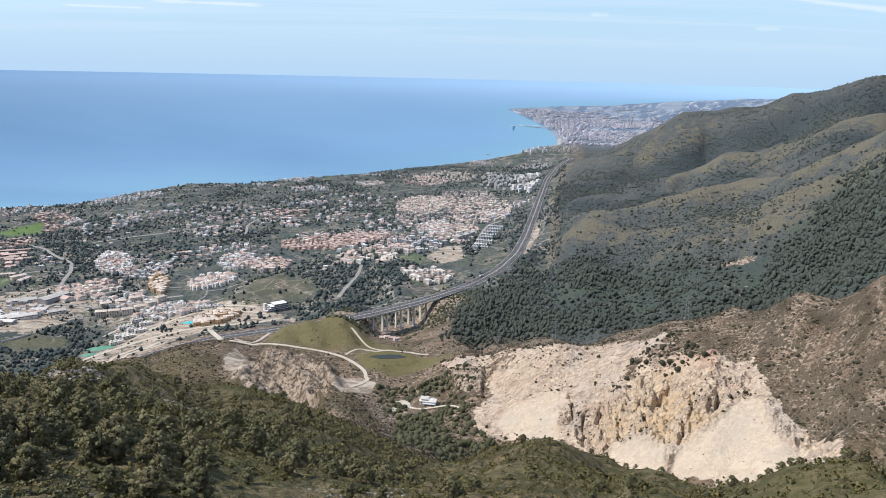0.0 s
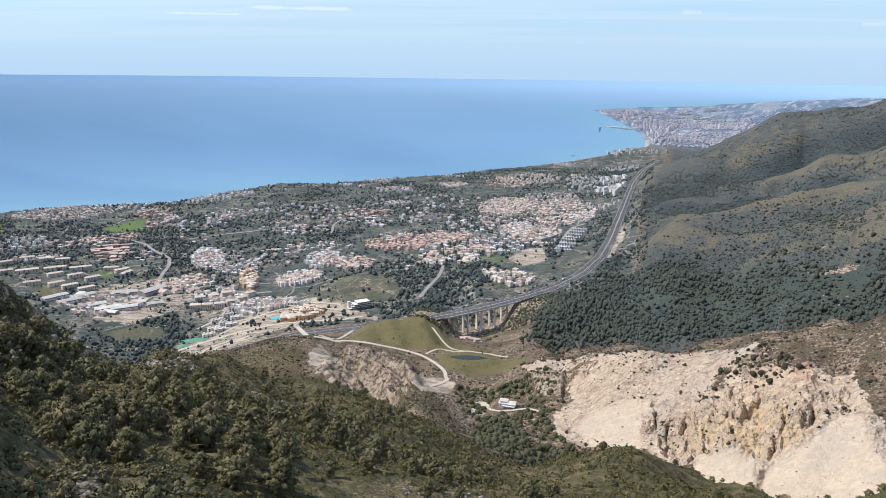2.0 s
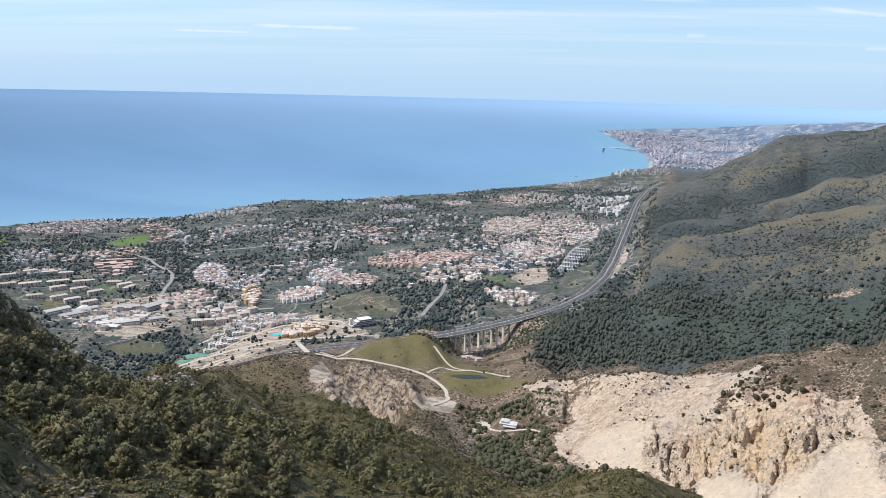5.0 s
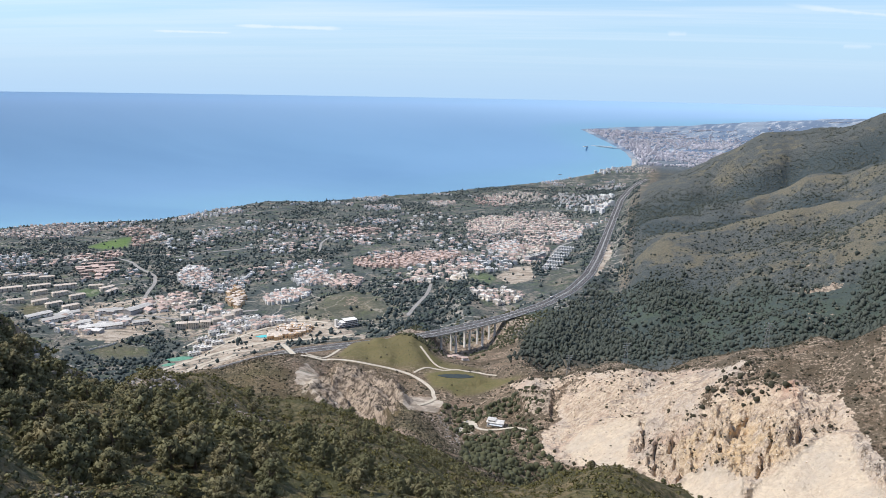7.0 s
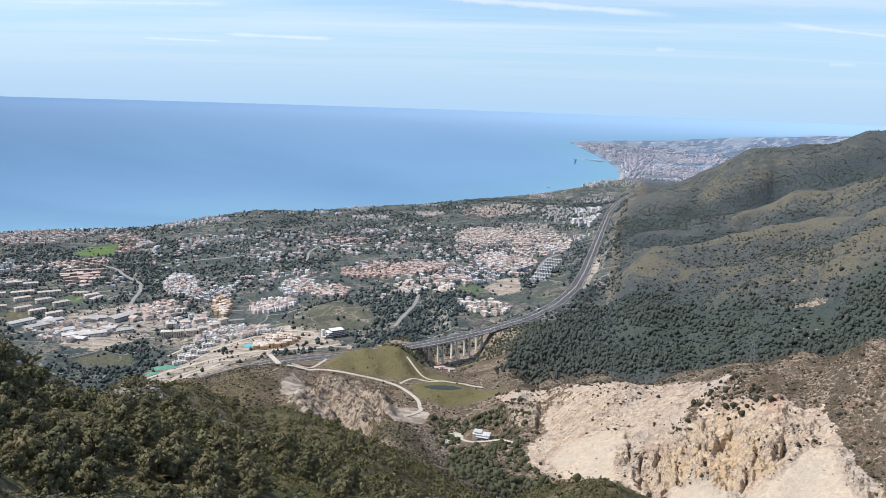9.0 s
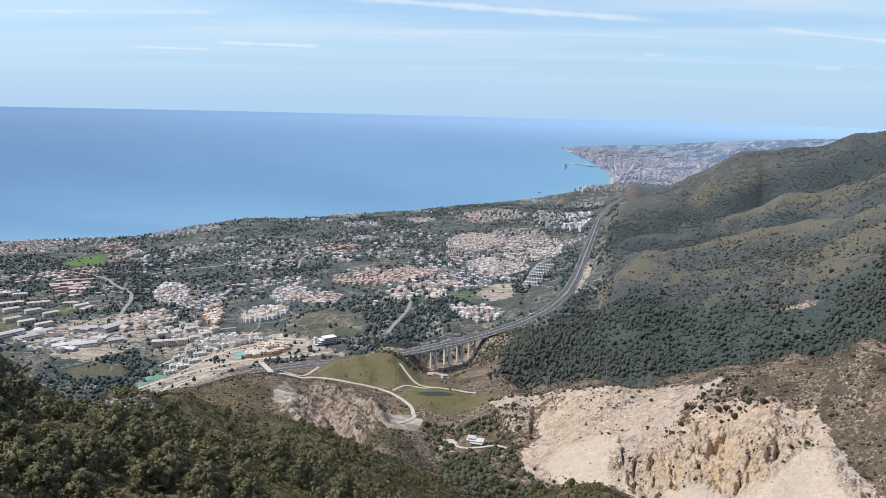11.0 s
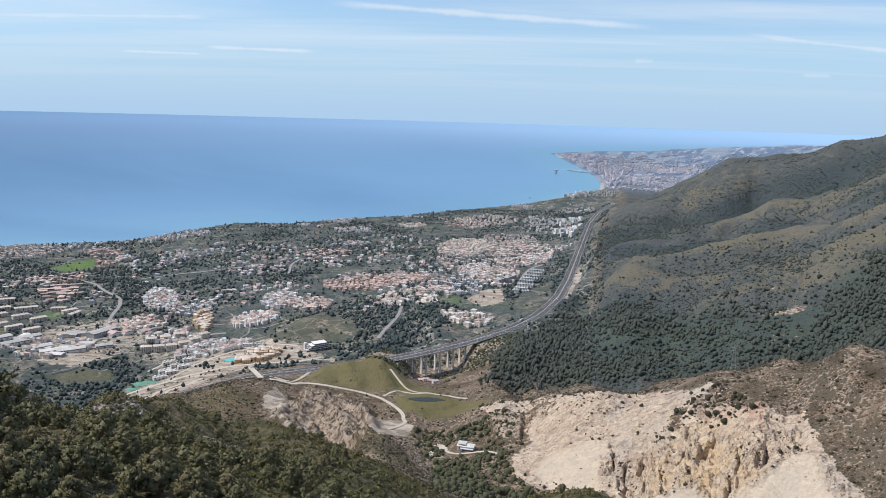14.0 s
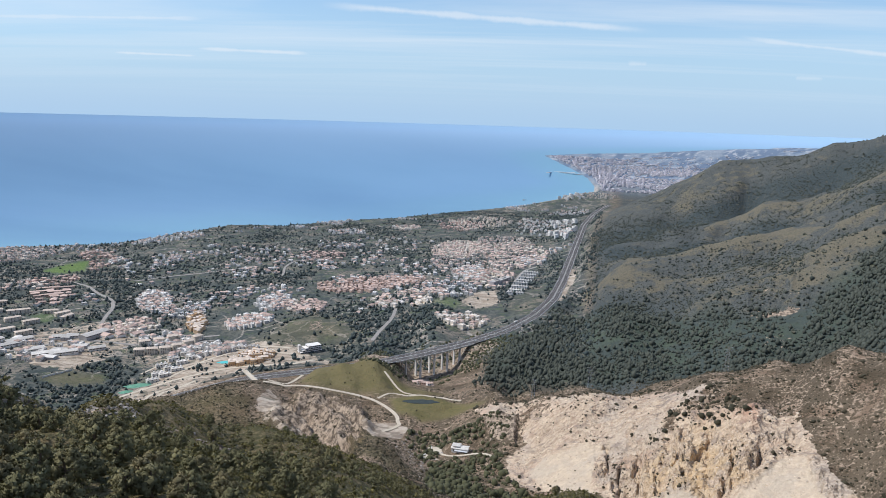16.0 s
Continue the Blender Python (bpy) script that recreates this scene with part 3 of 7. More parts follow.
OCHRE_ROCK = [(-12.4, 880), (-10.6, 935), (-9.6, 880), (-10.2, 800), (-11.6, 780), (-13.2, 815)]
PALE_SPUR = [(-18.3, 935), (-16.3, 930), (-15.4, 862), (-15.4, 800), (-18.2, 800), (-16.4, 842), (-17.8, 892)]
HILL_KNOB = [(-11, 852), (-8.2, 868), (-6, 760), (-5, 690), (-6.5, 640), (-9.5, 700)]
GULLY_ROCK = [(-13, 841), (-11, 835), (-6.5, 842), (-5.6, 770), (-4.2, 690), (-3.2, 610)]
CREVICES = [[(13.5, 664), (13.9, 615), (14.3, 578)], [(20.7, 626), (20.6, 589), (20.2, 556)], [(11, 708), (11.3, 665)], [(18.7, 655), (18.4, 636)], [(22.4, 605), (22.2, 588)], [(12.3, 655), (12.6, 610)], [(16.6, 640), (16.9, 600)]]
MOUNTAIN_SPURS = [[(31, 1750), (25.9, 1766), (22.9, 1860), (19.9, 1860), (16.7, 1908), (12.1, 1943), (10.4, 2014)],
                  [(31, 1560), (26.1, 1581), (23.1, 1640), (20.3, 1665), (16.9, 1681), (13.7, 1690), (9.9, 1800)],
                  [(30.8, 2350), (25.6, 2380), (23.4, 2470), (20.7, 2515), (18.6, 2600), (17.4, 2450)],
                  [(32, 1440), (26.4, 1480), (21.3, 1570), (18.8, 1530), (17.1, 1490)], [(19, 3020), (17.2, 2950), (15.2, 2967)]]
MOUNTAIN_HOLLOWS = [[(31, 2850), (25.5, 2850), (22.5, 2800), (19.6, 2860), (16.4, 2778), (13.3, 2600), (10, 2500), (9.2, 2281)],
                    [(31, 2120), (25.7, 2090), (21.8, 2230), (18.8, 2180), (15.5, 2100), (13.2, 2089), (10.6, 2180)]]
# road lines: bearing, distance and, for the motorway, height
MOTORWAY = [(9.89, 4278, 108), (9.39, 4066, 112), (8.75, 3722, 120), (8.1, 3245, 130), (7.65, 2696, 140), (7.1, 2233, 148), (6.67, 1972, 153), (6.01, 1760, 157), (4.65, 1586, 160), (2.48, 1453, 163), (-0.13, 1364, 165), (-2.17, 1312, 166), (-5.21, 1258, 166), (-7.77, 1226, 165), (-10.36, 1216, 160), (-13.8, 1227, 150), (-18.79, 1231, 140), (-23.38, 1200, 132), (-26.96, 1180, 125), (-29.57, 1168, 120)]
SERVICE_ROAD = (7, [(-29.07, 1322), (-26.9, 1353), (-24.68, 1376), (-22.43, 1389), (-19.7, 1395), (-17.86, 1364), (-15.07, 1329), (-13.2, 1368)])
LOWER_WORKS_ROAD = (6, [(-26.94, 938), (-25.15, 1311), (-23.36, 1320), (-22.45, 1340)])
UPPER_WORKS_ROAD = (7, [(-25.53, 1446), (-23.74, 1488), (-21.94, 1538), (-19.67, 1555), (-17.38, 1513), (-15.07, 1464)])
MIDDLE_WORKS_ROAD = (6, [(-24.67, 1401), (-22.86, 1456), (-21.05, 1494), (-19.68, 1511)])
TERRACE_ROAD_A = (5, [(-28.15, 963), (-26.04, 1313), (-23.8, 1331)])
TERRACE_ROAD_B = (5, [(-26, 1397), (-24.21, 1434), (-22.41, 1468), (-20.6, 1472)])
TERRACE_ROAD_C = (5, [(-26.4, 1464), (-24.62, 1513), (-22.83, 1547), (-20.57, 1579)])
TERRACE_ROAD_D = (5, [(-19.67, 1538), (-16.92, 1466), (-14.13, 1397)])
TERRACE_ROAD_E = (5, [(-16.94, 1097), (-15.54, 1090), (-13.66, 1189)])
ESTATE_LANE = (6, [(-27.59, 1650), (-25.43, 1676), (-23.25, 1628), (-21.01, 1623)])
TRACK = (5, [(-17.3, 1082), (-15.54, 1070), (-13.9, 1072), (-13.5, 1054), (-11.75, 1041), (-10.22, 1033), (-8.3, 1020), (-6.94, 976), (-5.96, 938), (-6.13, 915), (-7.6, 885)])
POND_TRACK = (4, [(-8.01, 1016), (-6.74, 1043), (-5.08, 1038), (-2.94, 1050), (-1.04, 1014)])
TRACK_SPUR = (3, [(-7.49, 1109), (-6.04, 1059), (-4.6, 1040)])
TOWN_ROAD = (9, [(-32.57, 2534), (-31.01, 2452), (-29.62, 2339), (-29.04, 2214), (-28.04, 2115), (-28.07, 2007), (-28.56, 1934), (-28.97, 1848)])
COUNTRY_ROAD = (9, [(-26.51, 2388), (-24.81, 2428), (-23.3, 2445), (-21.77, 2452), (-19.78, 2462), (-17.77, 2496)])
HILL_ROAD = (8, [(-15.66, 2288), (-15.48, 2455), (-14.71, 2566), (-12.35, 2608)])
WOOD_ROAD = (8, [(-8.53, 1434), (-7.85, 1532), (-6.86, 1641), (-6.65, 1718)])
CENTRE_ROAD = (9, [(2.51, 1838), (3.07, 2066), (3.67, 2208), (4.52, 2263)])
ESTATE_ROAD = (9, [(-26.69, 1758), (-24.95, 1780), (-23.67, 1699), (-22.35, 1662), (-20.55, 1657)])
SHOP_ROAD = (9, [(-34.87, 1704), (-32.5, 1732), (-29.65, 1730), (-26.73, 1666)])
HUT_TRACK = (4, [(-3.69, 853), (-1.97, 808), (0.87, 787), (1.83, 769)])
GULLY_PATH = (1.6, [(-5.89, 872), (-4.97, 817), (-4.33, 748), (-3.32, 685), (-1.56, 595)])
# settlements: kind, bearing, distance, half width in degrees, half depth in metres, houses
SETTLED_A = [
    ("terrace", -34.7, 3125, 3.4, 191, 255),
    ("terracotta", -28.9, 2894, 1.3, 272, 76),
    ("white", -27.3, 2803, 0.9, 118, 37),
    ("white", -37.5, 2509, 1.6, 154, 44),
    ("terracotta", -31.8, 2464, 1.8, 75, 47),
    ("shed_red", -31.9, 2225, 1.2, 111, 18),
    ("shed", -32.4, 1720, 2.6, 110, 7),
    ("white", -25.2, 2060, 1.2, 138, 119),
    ("white", -23.4, 1916, 2, 78, 51),
    ("orange", -22.2, 1783, 0.6, 98, 44),
]
SETTLED_B = [
    ("white", -18.3, 1731, 1.7, 59, 93),
    ("white", -16.4, 1903, 1.4, 93, 76),
    ("cream", -13.9, 1823, 1.6, 78, 54),
    ("orange", -18.1, 1434, 1.8, 48, 51),
    ("white", -19.5, 3111, 4, 176, 127),
    ("white", -15.5, 3345, 2.7, 148, 81),
    ("white", -18.2, 2753, 3.1, 175, 61),
    ("terracotta", -12.6, 2649, 2, 114, 64),
    ("white", -11.2, 2894, 2, 88, 57),
    ("terracotta", -8.7, 2070, 4.4, 112, 187),
]
SETTLED_C = [
    ("cream", -5.4, 1811, 3.2, 101, 74),
    ("village", -1.7, 2716, 2.1, 238, 323),
    ("village", 1.6, 2816, 2.5, 288, 255),
    ("white", 4.2, 2409, 1.3, 114, 74),
    ("village", 0.1, 3712, 2.6, 244, 153),
    ("white", 5.1, 3508, 2.3, 550, 187),
    ("tower", 6.6, 3211, 1.2, 386, 20),
    ("white", -0.6, 2171, 1.6, 128, 74),
    ("cream", -1.2, 1567, 2.1, 52, 40),
    ("villa", -13.2, 2161, 10.8, 564, 195),
]
SETTLED_D = [
    ("villa", -19.6, 2470, 7.9, 525, 117),
    ("white", 4.8, 4624, 2.9, 262, 136),
    ("tower", 6.8, 5492, 1.4, 236, 33),
    ("white", -24.6, 1665, 2.2, 54, 44),
    ("white", -21.5, 1546, 2.7, 42, 57),
    ("white", -36.8, 2235, 1.5, 33, 20),
    ("red_shed2", -27.5, 1791, 1.7, 71, 27),
    ("village", 8, 5630, 2.4, 344, 119),
    ("cream", -34, 2436, 2.3, 83, 34),
    ("white", -23, 2766, 2.6, 169, 51),
]
SETTLED_E = [
    ("village", 0.3, 2486, 4.2, 358, 289),
    ("cream", 2.9, 2515, 2.6, 310, 153),
    ("white", 6.7, 2797, 1.2, 458, 102),
    ("white", -22.1, 3255, 4.1, 130, 102),
    ("white", -7.9, 3662, 5.4, 178, 136),
    ("cream", -4, 3492, 4.2, 218, 102),
    ("white", -13.3, 3197, 5.4, 207, 102),
    ("villa", -16, 2251, 7.2, 212, 65),
    ("white", -2.5, 1908, 2.7, 119, 85),
    ("cream", 0.9, 2060, 2.2, 142, 85),
]
SETTLED_F = [
    ("white", 6.5, 4101, 1.9, 472, 102),
    ("terracotta", -1.6, 3524, 2, 192, 85),
    ("villa", -5, 2230, 4.5, 358, 91),
    ("white", -28.9, 3211, 4.8, 98, 68),
    ("white", -32.9, 1688, 2.8, 72, 30),
    ("cream", -26.7, 1811, 2.6, 54, 40),
    ("villa", -30.7, 2093, 2.4, 148, 18),
    ("villa", -6.9, 2734, 4.1, 443, 78),
]


def hash01(ix, iy, seed):
    n = (ix.astype(np.int64) * 374761393 + iy.astype(np.int64) * 668265263 + seed * 1442695041) & 0x7FFFFFFF
    n = ((n ^ (n >> 13)) * 1274126177) & 0x7FFFFFFF
    n = ((n ^ (n >> 11)) * 461845907) & 0x7FFFFFFF
    return ((n ^ (n >> 16)) & 0xFFFFF) / 1048575.0


def value_noise(x, y, seed=0):
    ix, iy = np.floor(x), np.floor(y)
    u, v = x - ix, y - iy
    u, v = u * u * (3 - 2 * u), v * v * (3 - 2 * v)
    a, b = hash01(ix, iy, seed), hash01(ix + 1, iy, seed)
    c, d = hash01(ix, iy + 1, seed), hash01(ix + 1, iy + 1, seed)
    return (a * (1 - u) + b * u) * (1 - v) + (c * (1 - u) + d * u) * v - 0.5


def fbm(x, y, size, octaves=4, seed=0):
    total, amp = np.zeros_like(x), 1.0
    for k in range(octaves):
        f = 2.03 ** k / size
        total += amp * value_noise(x * f + 17.3 * k, y * f - 9.1 * k, seed + k)
        amp *= 0.5
    return total


def ridged(x, y, size, octaves=3, seed=0):
    total, amp = np.zeros_like(x), 1.0
    for k in range(octaves):
        f = 2.1 ** k / size
        total += amp * (0.5 - np.abs(2 * value_noise(x * f + 5.7 * k, y * f + 3.3 * k, seed + k)))
        amp *= 0.5
    return total


def smooth(lo, hi, v):
    s = np.clip((v - lo) / (hi - lo), 0, 1)
    return s * s * (3 - 2 * s)


def polar(bearing, distance):
    a = np.radians(bearing)
    return np.sin(a) * distance, np.cos(a) * distance


BEND = 0.06  # how much of a step in distance one degree of bearing counts


def chart(bearing, distance):
    return np.stack([np.asarray(bearing, float) * BEND, np.log(np.asarray(distance, float))], -1)


def signed_distance(points, outline, closed=True):
    """Distance on the chart to an outline, negative inside."""
    p, best = chart(*points), np.full(np.shape(points[0]), 9.0)
    inside = np.zeros(np.shape(points[0]), bool)
    line = chart([q[0] for q in outline], [q[1] for q in outline])
    for i in range(len(line) if closed else len(line) - 1):
        a, b = line[i], line[(i + 1) % len(line)]
        ab = b - a
        s = np.clip(((p - a) @ ab) / max(ab @ ab, 1e-9), 0, 1)
        best = np.minimum(best, np.hypot(*np.moveaxis(p - a - s[..., None] * ab, -1, 0)))
        if closed and abs(ab[1]) > 1e-9:
            cut = (a[1] > p[..., 1]) != (b[1] > p[..., 1])
            inside ^= cut & (p[..., 0] < a[0] + (p[..., 1] - a[1]) * ab[0] / ab[1])
    return np.where(inside, -best, best) if closed else best


def along_lines(b, r, lines, width):
    """One on any of the lines of the chart, fading to nothing beside them."""
    near = np.full(np.shape(b), 9.0)
    for line in lines:
        near = np.minimum(near, signed_distance((b, r), line, False))
    return np.exp(-(near / width) ** 2)


SPOTS = np.array([q for form in RELIEF.values() for q in form], float)


def spline_weights():
    p = chart(SPOTS[:, 0], SPOTS[:, 1])
    d2 = ((p[:, None] - p[None]) ** 2).sum(-1)
    k = 0.5 * d2 * np.log(d2 + 1e-12) + np.eye(len(p)) * 1e-4
    q = np.c_[np.ones(len(p)), p]
    m = np.block([[k, q], [q.T, np.zeros((3, 3))]])
    return p, np.linalg.solve(m, np.r_[SPOTS[:, 2], 0, 0, 0])


SPLINE = spline_weights()
SPUR_LINE = ([q[0] for q in RELIEF["rocky spur"]], [q[1] for q in RELIEF["rocky spur"]])
LAND_EDGE = [(-60, 0.1), *SHORE, (60, 0.1)]


def relief(bearing, distance):
    """The bare lie of the land, without its roughness."""
    b, r = np.clip(np.ravel(bearing), -58, 58), np.ravel(np.asarray(distance, float))
    out = np.empty(len(b))
    centres, w = SPLINE
    for i in range(0, len(b), 20000):
        p = chart(b[i:i + 20000], r[i:i + 20000])
        d2 = ((p[:, None] - centres[None]) ** 2).sum(-1)
        out[i:i + 20000] = (0.5 * d2 * np.log(d2 + 1e-12)) @ w[:-3] + w[-3] + p @ w[-2:]
    side = smooth(46, 58, np.abs(np.ravel(bearing)))
    out = out * (1 - side) + side * (585 - 0.02 * np.minimum(r, 6000))
    return out.reshape(np.shape(distance))


def bed_line(points, heights=None):
    """Plan points and heights along a road, about every 12 m."""
    b, r = np.array([p[0] for p in points], float), np.array([p[1] for p in points], float)
    x, y = polar(b, r)
    gap = np.r_[0, np.cumsum(np.hypot(np.diff(x), np.diff(y)))]
    at = np.linspace(0, gap[-1], max(int(gap[-1] / 12), 4))
    ease = np.exp(-0.5 * (np.arange(-4, 5) / 2.0) ** 2)
    ease /= ease.sum()
    out = []
    for values in (x, y):
        v = np.interp(at, gap, values)
        out.append(np.r_[v[:4], np.convolve(v, ease, "valid"), v[-4:]] if len(v) > 12 else v)
    px, py = out
    if heights is None:
        pz = relief(np.degrees(np.arctan2(px, py)), np.hypot(px, py))
    else:
        pz = np.interp(at, gap, heights)
    if len(pz) > 12:
        pz = np.r_[pz[:4], np.convolve(pz, ease, "valid"), pz[-4:]]
    return px, py, pz


ROADS = {name: (width, *bed_line(line)) for name, (width, line) in {
    "service road": SERVICE_ROAD, "lower works road": LOWER_WORKS_ROAD, "upper works road": UPPER_WORKS_ROAD,
    "middle works road": MIDDLE_WORKS_ROAD, "first terrace": TERRACE_ROAD_A, "second terrace": TERRACE_ROAD_B,
    "third terrace": TERRACE_ROAD_C, "fourth terrace": TERRACE_ROAD_D, "fifth terrace": TERRACE_ROAD_E, "estate lane": ESTATE_LANE, "track": TRACK, "pond track": POND_TRACK, "track spur": TRACK_SPUR,
    "town road": TOWN_ROAD, "country road": COUNTRY_ROAD, "hill road": HILL_ROAD, "wood road": WOOD_ROAD,
    "centre road": CENTRE_ROAD, "estate road": ESTATE_ROAD, "shop road": SHOP_ROAD, "hut track": HUT_TRACK}.items()}
MX, MY, MZ = bed_line(MOTORWAY, [p[2] for p in MOTORWAY])
BRIDGED = (np.degrees(np.arctan2(MX, MY)) > -6.9) & (np.degrees(np.arctan2(MX, MY)) < -0.3)  # where the viaduct stands


def near_line(x, y, px, py, pz, reach):
    """Distance to a road line and its height there, for the places within reach of it."""
    best, height = np.full(x.shape, 1e6), np.zeros(x.shape)
    box = (x > px.min() - reach) & (x < px.max() + reach) & (y > py.min() - reach) & (y < py.max() + reach)
    if not box.any():
        return best, height
    qx, qy = x[box], y[box]
    d, z = np.full(qx.shape, 1e6), np.zeros(qx.shape)
    for i in range(len(px) - 1):
        ax, ay, bx, by = px[i], py[i], px[i + 1] - px[i], py[i + 1] - py[i]
        s = np.clip(((qx - ax) * bx + (qy - ay) * by) / (bx * bx + by * by), 0, 1)
        e = np.hypot(qx - ax - s * bx, qy - ay - s * by)
        hit = e < d
        d, z = np.where(hit, e, d), np.where(hit, pz[i] + s * (pz[i + 1] - pz[i]), z)
    best[box], height[box] = d, z
    return best, height


# levelled ground: bearing, distance, half length, half depth
PADS = [(-4.4, 998, 34, 20), (-1.0, 826, 26, 16), (-20.0, 1445, 26, 16), (-29.2, 1771, 40, 30), (-13.7, 1426, 36, 24),
        (-2.4, 1722, 50, 34), (-26.7, 1330, 40, 22), (-4.2, 1174, 26, 14), (-24.0, 1640, 90, 30), (-34.4, 1930, 80, 60)]


def with_pads(x, y, z):
    for b, r, half, deep in PADS:
        a = radians(b)
        u, v = x * math.cos(a) - y * math.sin(a), x * math.sin(a) + y * math.cos(a) - r
        k = smooth(1.7, 1.0, np.hypot(u / half, v / deep))
        z = z * (1 - k) + float(relief(np.array([b]), np.array([float(r)]))[0]) * k
    return z


def gorge_gap(x, y):
    """Degrees from the nearer end of the gorge."""
    b = np.degrees(np.arctan2(x, y))
    return np.minimum(b + 6.9, -0.1 - b)


def with_roads(x, y, z):
    for w, px, py, pz in ROADS.values():
        d, h = near_line(x, y, px, py, pz, 60)
        k = smooth(w * 0.5 + 16, w * 0.5 + 3, d)
        z = z * (1 - k) + (h - 0.3) * k
    for keep, sign in ((~BRIDGED, 0), (BRIDGED, 1)):
        runs = np.split(np.flatnonzero(keep), np.flatnonzero(np.diff(np.flatnonzero(keep)) > 1) + 1)
        for run in runs:
            if len(run) < 2:
                continue
            d, h = near_line(x, y, MX[run], MY[run], MZ[run], 160)
            if sign:
                k = smooth(86, 26, d)
                z = np.where(k > 0, z * (1 - k) + np.minimum(z, h - 44 + 40 * smooth(2.0, 0, gorge_gap(x, y))) * k, z)
            else:
                k = smooth(62, 19, d)
                z = z * (1 - k) + (h - 1.2) * k
    return z


def ground_height(x, y):
    x, y = np.asarray(x, float), np.asarray(y, float)
    b, r = np.degrees(np.arctan2(x, y)), np.hypot(x, y)
    z = relief(b, np.maximum(r, 5))
    pit = smooth(0.03, -0.05, signed_distance((b, r), QUARRY))
    bare = smooth(0.03, -0.03, signed_distance((b, r), BARE_HILL))
    wild = smooth(1000, 1300, r) * smooth(8.5, 12, b) * smooth(4500, 3000, r)
    near = smooth(500, 250, r)
    along = b * 10.5
    cliff = smooth(0.03, -0.03, signed_distance((b, r), CLIFF))
    scree = smooth(0.012, -0.03, signed_distance((b, r), SCREE))
    calm = np.maximum(scree, np.maximum(smooth(0.02, -0.02, signed_distance((b, r), PALE_MOUND)), 0.8 * smooth(0.03, -0.03, signed_distance((b, r), LEFT_SLOPE))))
    fluted = smooth(0.02, -0.02, signed_distance((b, r), FLUTED_FACE))
    crag = smooth(0.03, -0.03, signed_distance((b, r), CRAG))
    fold_up = along_lines(b, r, MOUNTAIN_SPURS, 0.035) - along_lines(b, r, MOUNTAIN_HOLLOWS, 0.05)
    rough = 0.0035 * np.minimum(r, 1200) * fbm(x, y, 45, 4, 3)
    rills = ridged(along + 6 * fbm(x, y, 40, 2, 23), r * 0.20, 27, 5, 21)
    slant = ridged(along * 0.75 - r * 0.55, (along + r) * 0.10, 12, 4, 27)
    ledges = ridged(along * 0.28 + r * 0.12, r, 24, 4, 25)
    blocks = ridged(along * 1.1 + 4 * fbm(x, y, 22, 2, 24), r * 0.35, 13, 4, 22)
    rough += pit * (1 - calm) * (cliff * (8 * rills + 7 * blocks + 4 * ledges + 5 * ridged(along * 1.5 + 3 * fbm(x, y, 12, 2, 38), r * 0.7, 6, 3, 37) - 9) + fluted * (6 * ridged(along * 1.6, r * 0.2, 7, 3, 33) - 1) + (1 - cliff) * (0.35 + 1.3 * smooth(-0.15, 0.2, fbm(x, y, 90, 2, 28))) * (1.6 * rills + 4.0 * ledges + 4.0 * slant) + 2.0 * fbm(x, y, 8, 3, 5))
    rough += pit * calm * (0.3 * slant + 1.6 * fbm(x, y, 18, 4, 36))
    down = b * 15.7 + (r - 900) * 0.55 + 26 * fbm(x, y, 48, 3, 35)
    rough += bare * (27 * ridged(down, r * 0.22, 34, 5, 31) + 6 * ridged(down * 1.3, r * 0.6, 10, 3, 34) + 4 * fbm(x, y, 8, 3, 32) - 7)
    rough += wild * (18 * fold_up + 30 * ridged(x * 0.30 + 0.1 * y, y, 270, 4, 41) + 9 * fbm(x, y, 60, 3, 44) - 14)
    rough += smooth(0.02, -0.02, signed_distance((b, r), DARK_CRAG)) * (7 + 8 * rills)
    rough += smooth(0.03, -0.05, signed_distance((b, r), OLIVE_HILL)) * 8
    rough += crag * 12 * ridged(x, y, 26, 3, 51)
    rough += near * smooth(30, 70, r) * (2.4 * fbm(x, y, 14, 3, 9) + 1.2 * ridged(x, y, 7, 2, 12))
    rough -= 12 * along_lines(b + 0.8 * fbm(x, y, 16, 3, 29), r, CREVICES, 0.009) * pit
    rough += smooth(5500, 8500, r) * (12 * fbm(x, y, 1500, 4, 47) - 4)
    ahead = np.interp(b, SPUR_LINE[0], SPUR_LINE[1]) - r
    rough -= 7 * smooth(1, 9, ahead) * smooth(95, 35, ahead) * smooth(-27, -32, b) * smooth(-47, -43, b)
    z = z + rough * smooth(10, 40, r)
    z = with_roads(x, y, with_pads(x, y, z))
    z = np.minimum(z, 598.3 - 0.75 * np.minimum(r, 50) + 2 * np.maximum(r - 50, 0))
    off = np.where(np.abs(b) < 59.9, signed_distance((b, np.maximum(r, 1)), LAND_EDGE), -1)
    z = np.where(off > 0, -30 * smooth(0, 0.08, off) - 1.0, np.maximum(z, 2.0) * smooth(0, -0.02, off) + 1.0)
    return z


NEAR_LAND, FAR_LAND = 3400.0, 1500.0


def drawn_in(x, y, z):
    """Beyond 3.4 km the sea and the far coast are drawn in towards the viewpoint, so that all lies within 5 km."""
    d = np.sqrt(x * x + y * y + (z - EYE[2]) ** 2)
    u = np.maximum(d - NEAR_LAND, 0) / FAR_LAND
    k = np.where(d > NEAR_LAND, (NEAR_LAND + FAR_LAND * u / (1 + u)) / d, 1.0)
    return x * k, y * k, EYE[2] + (z - EYE[2]) * k, k


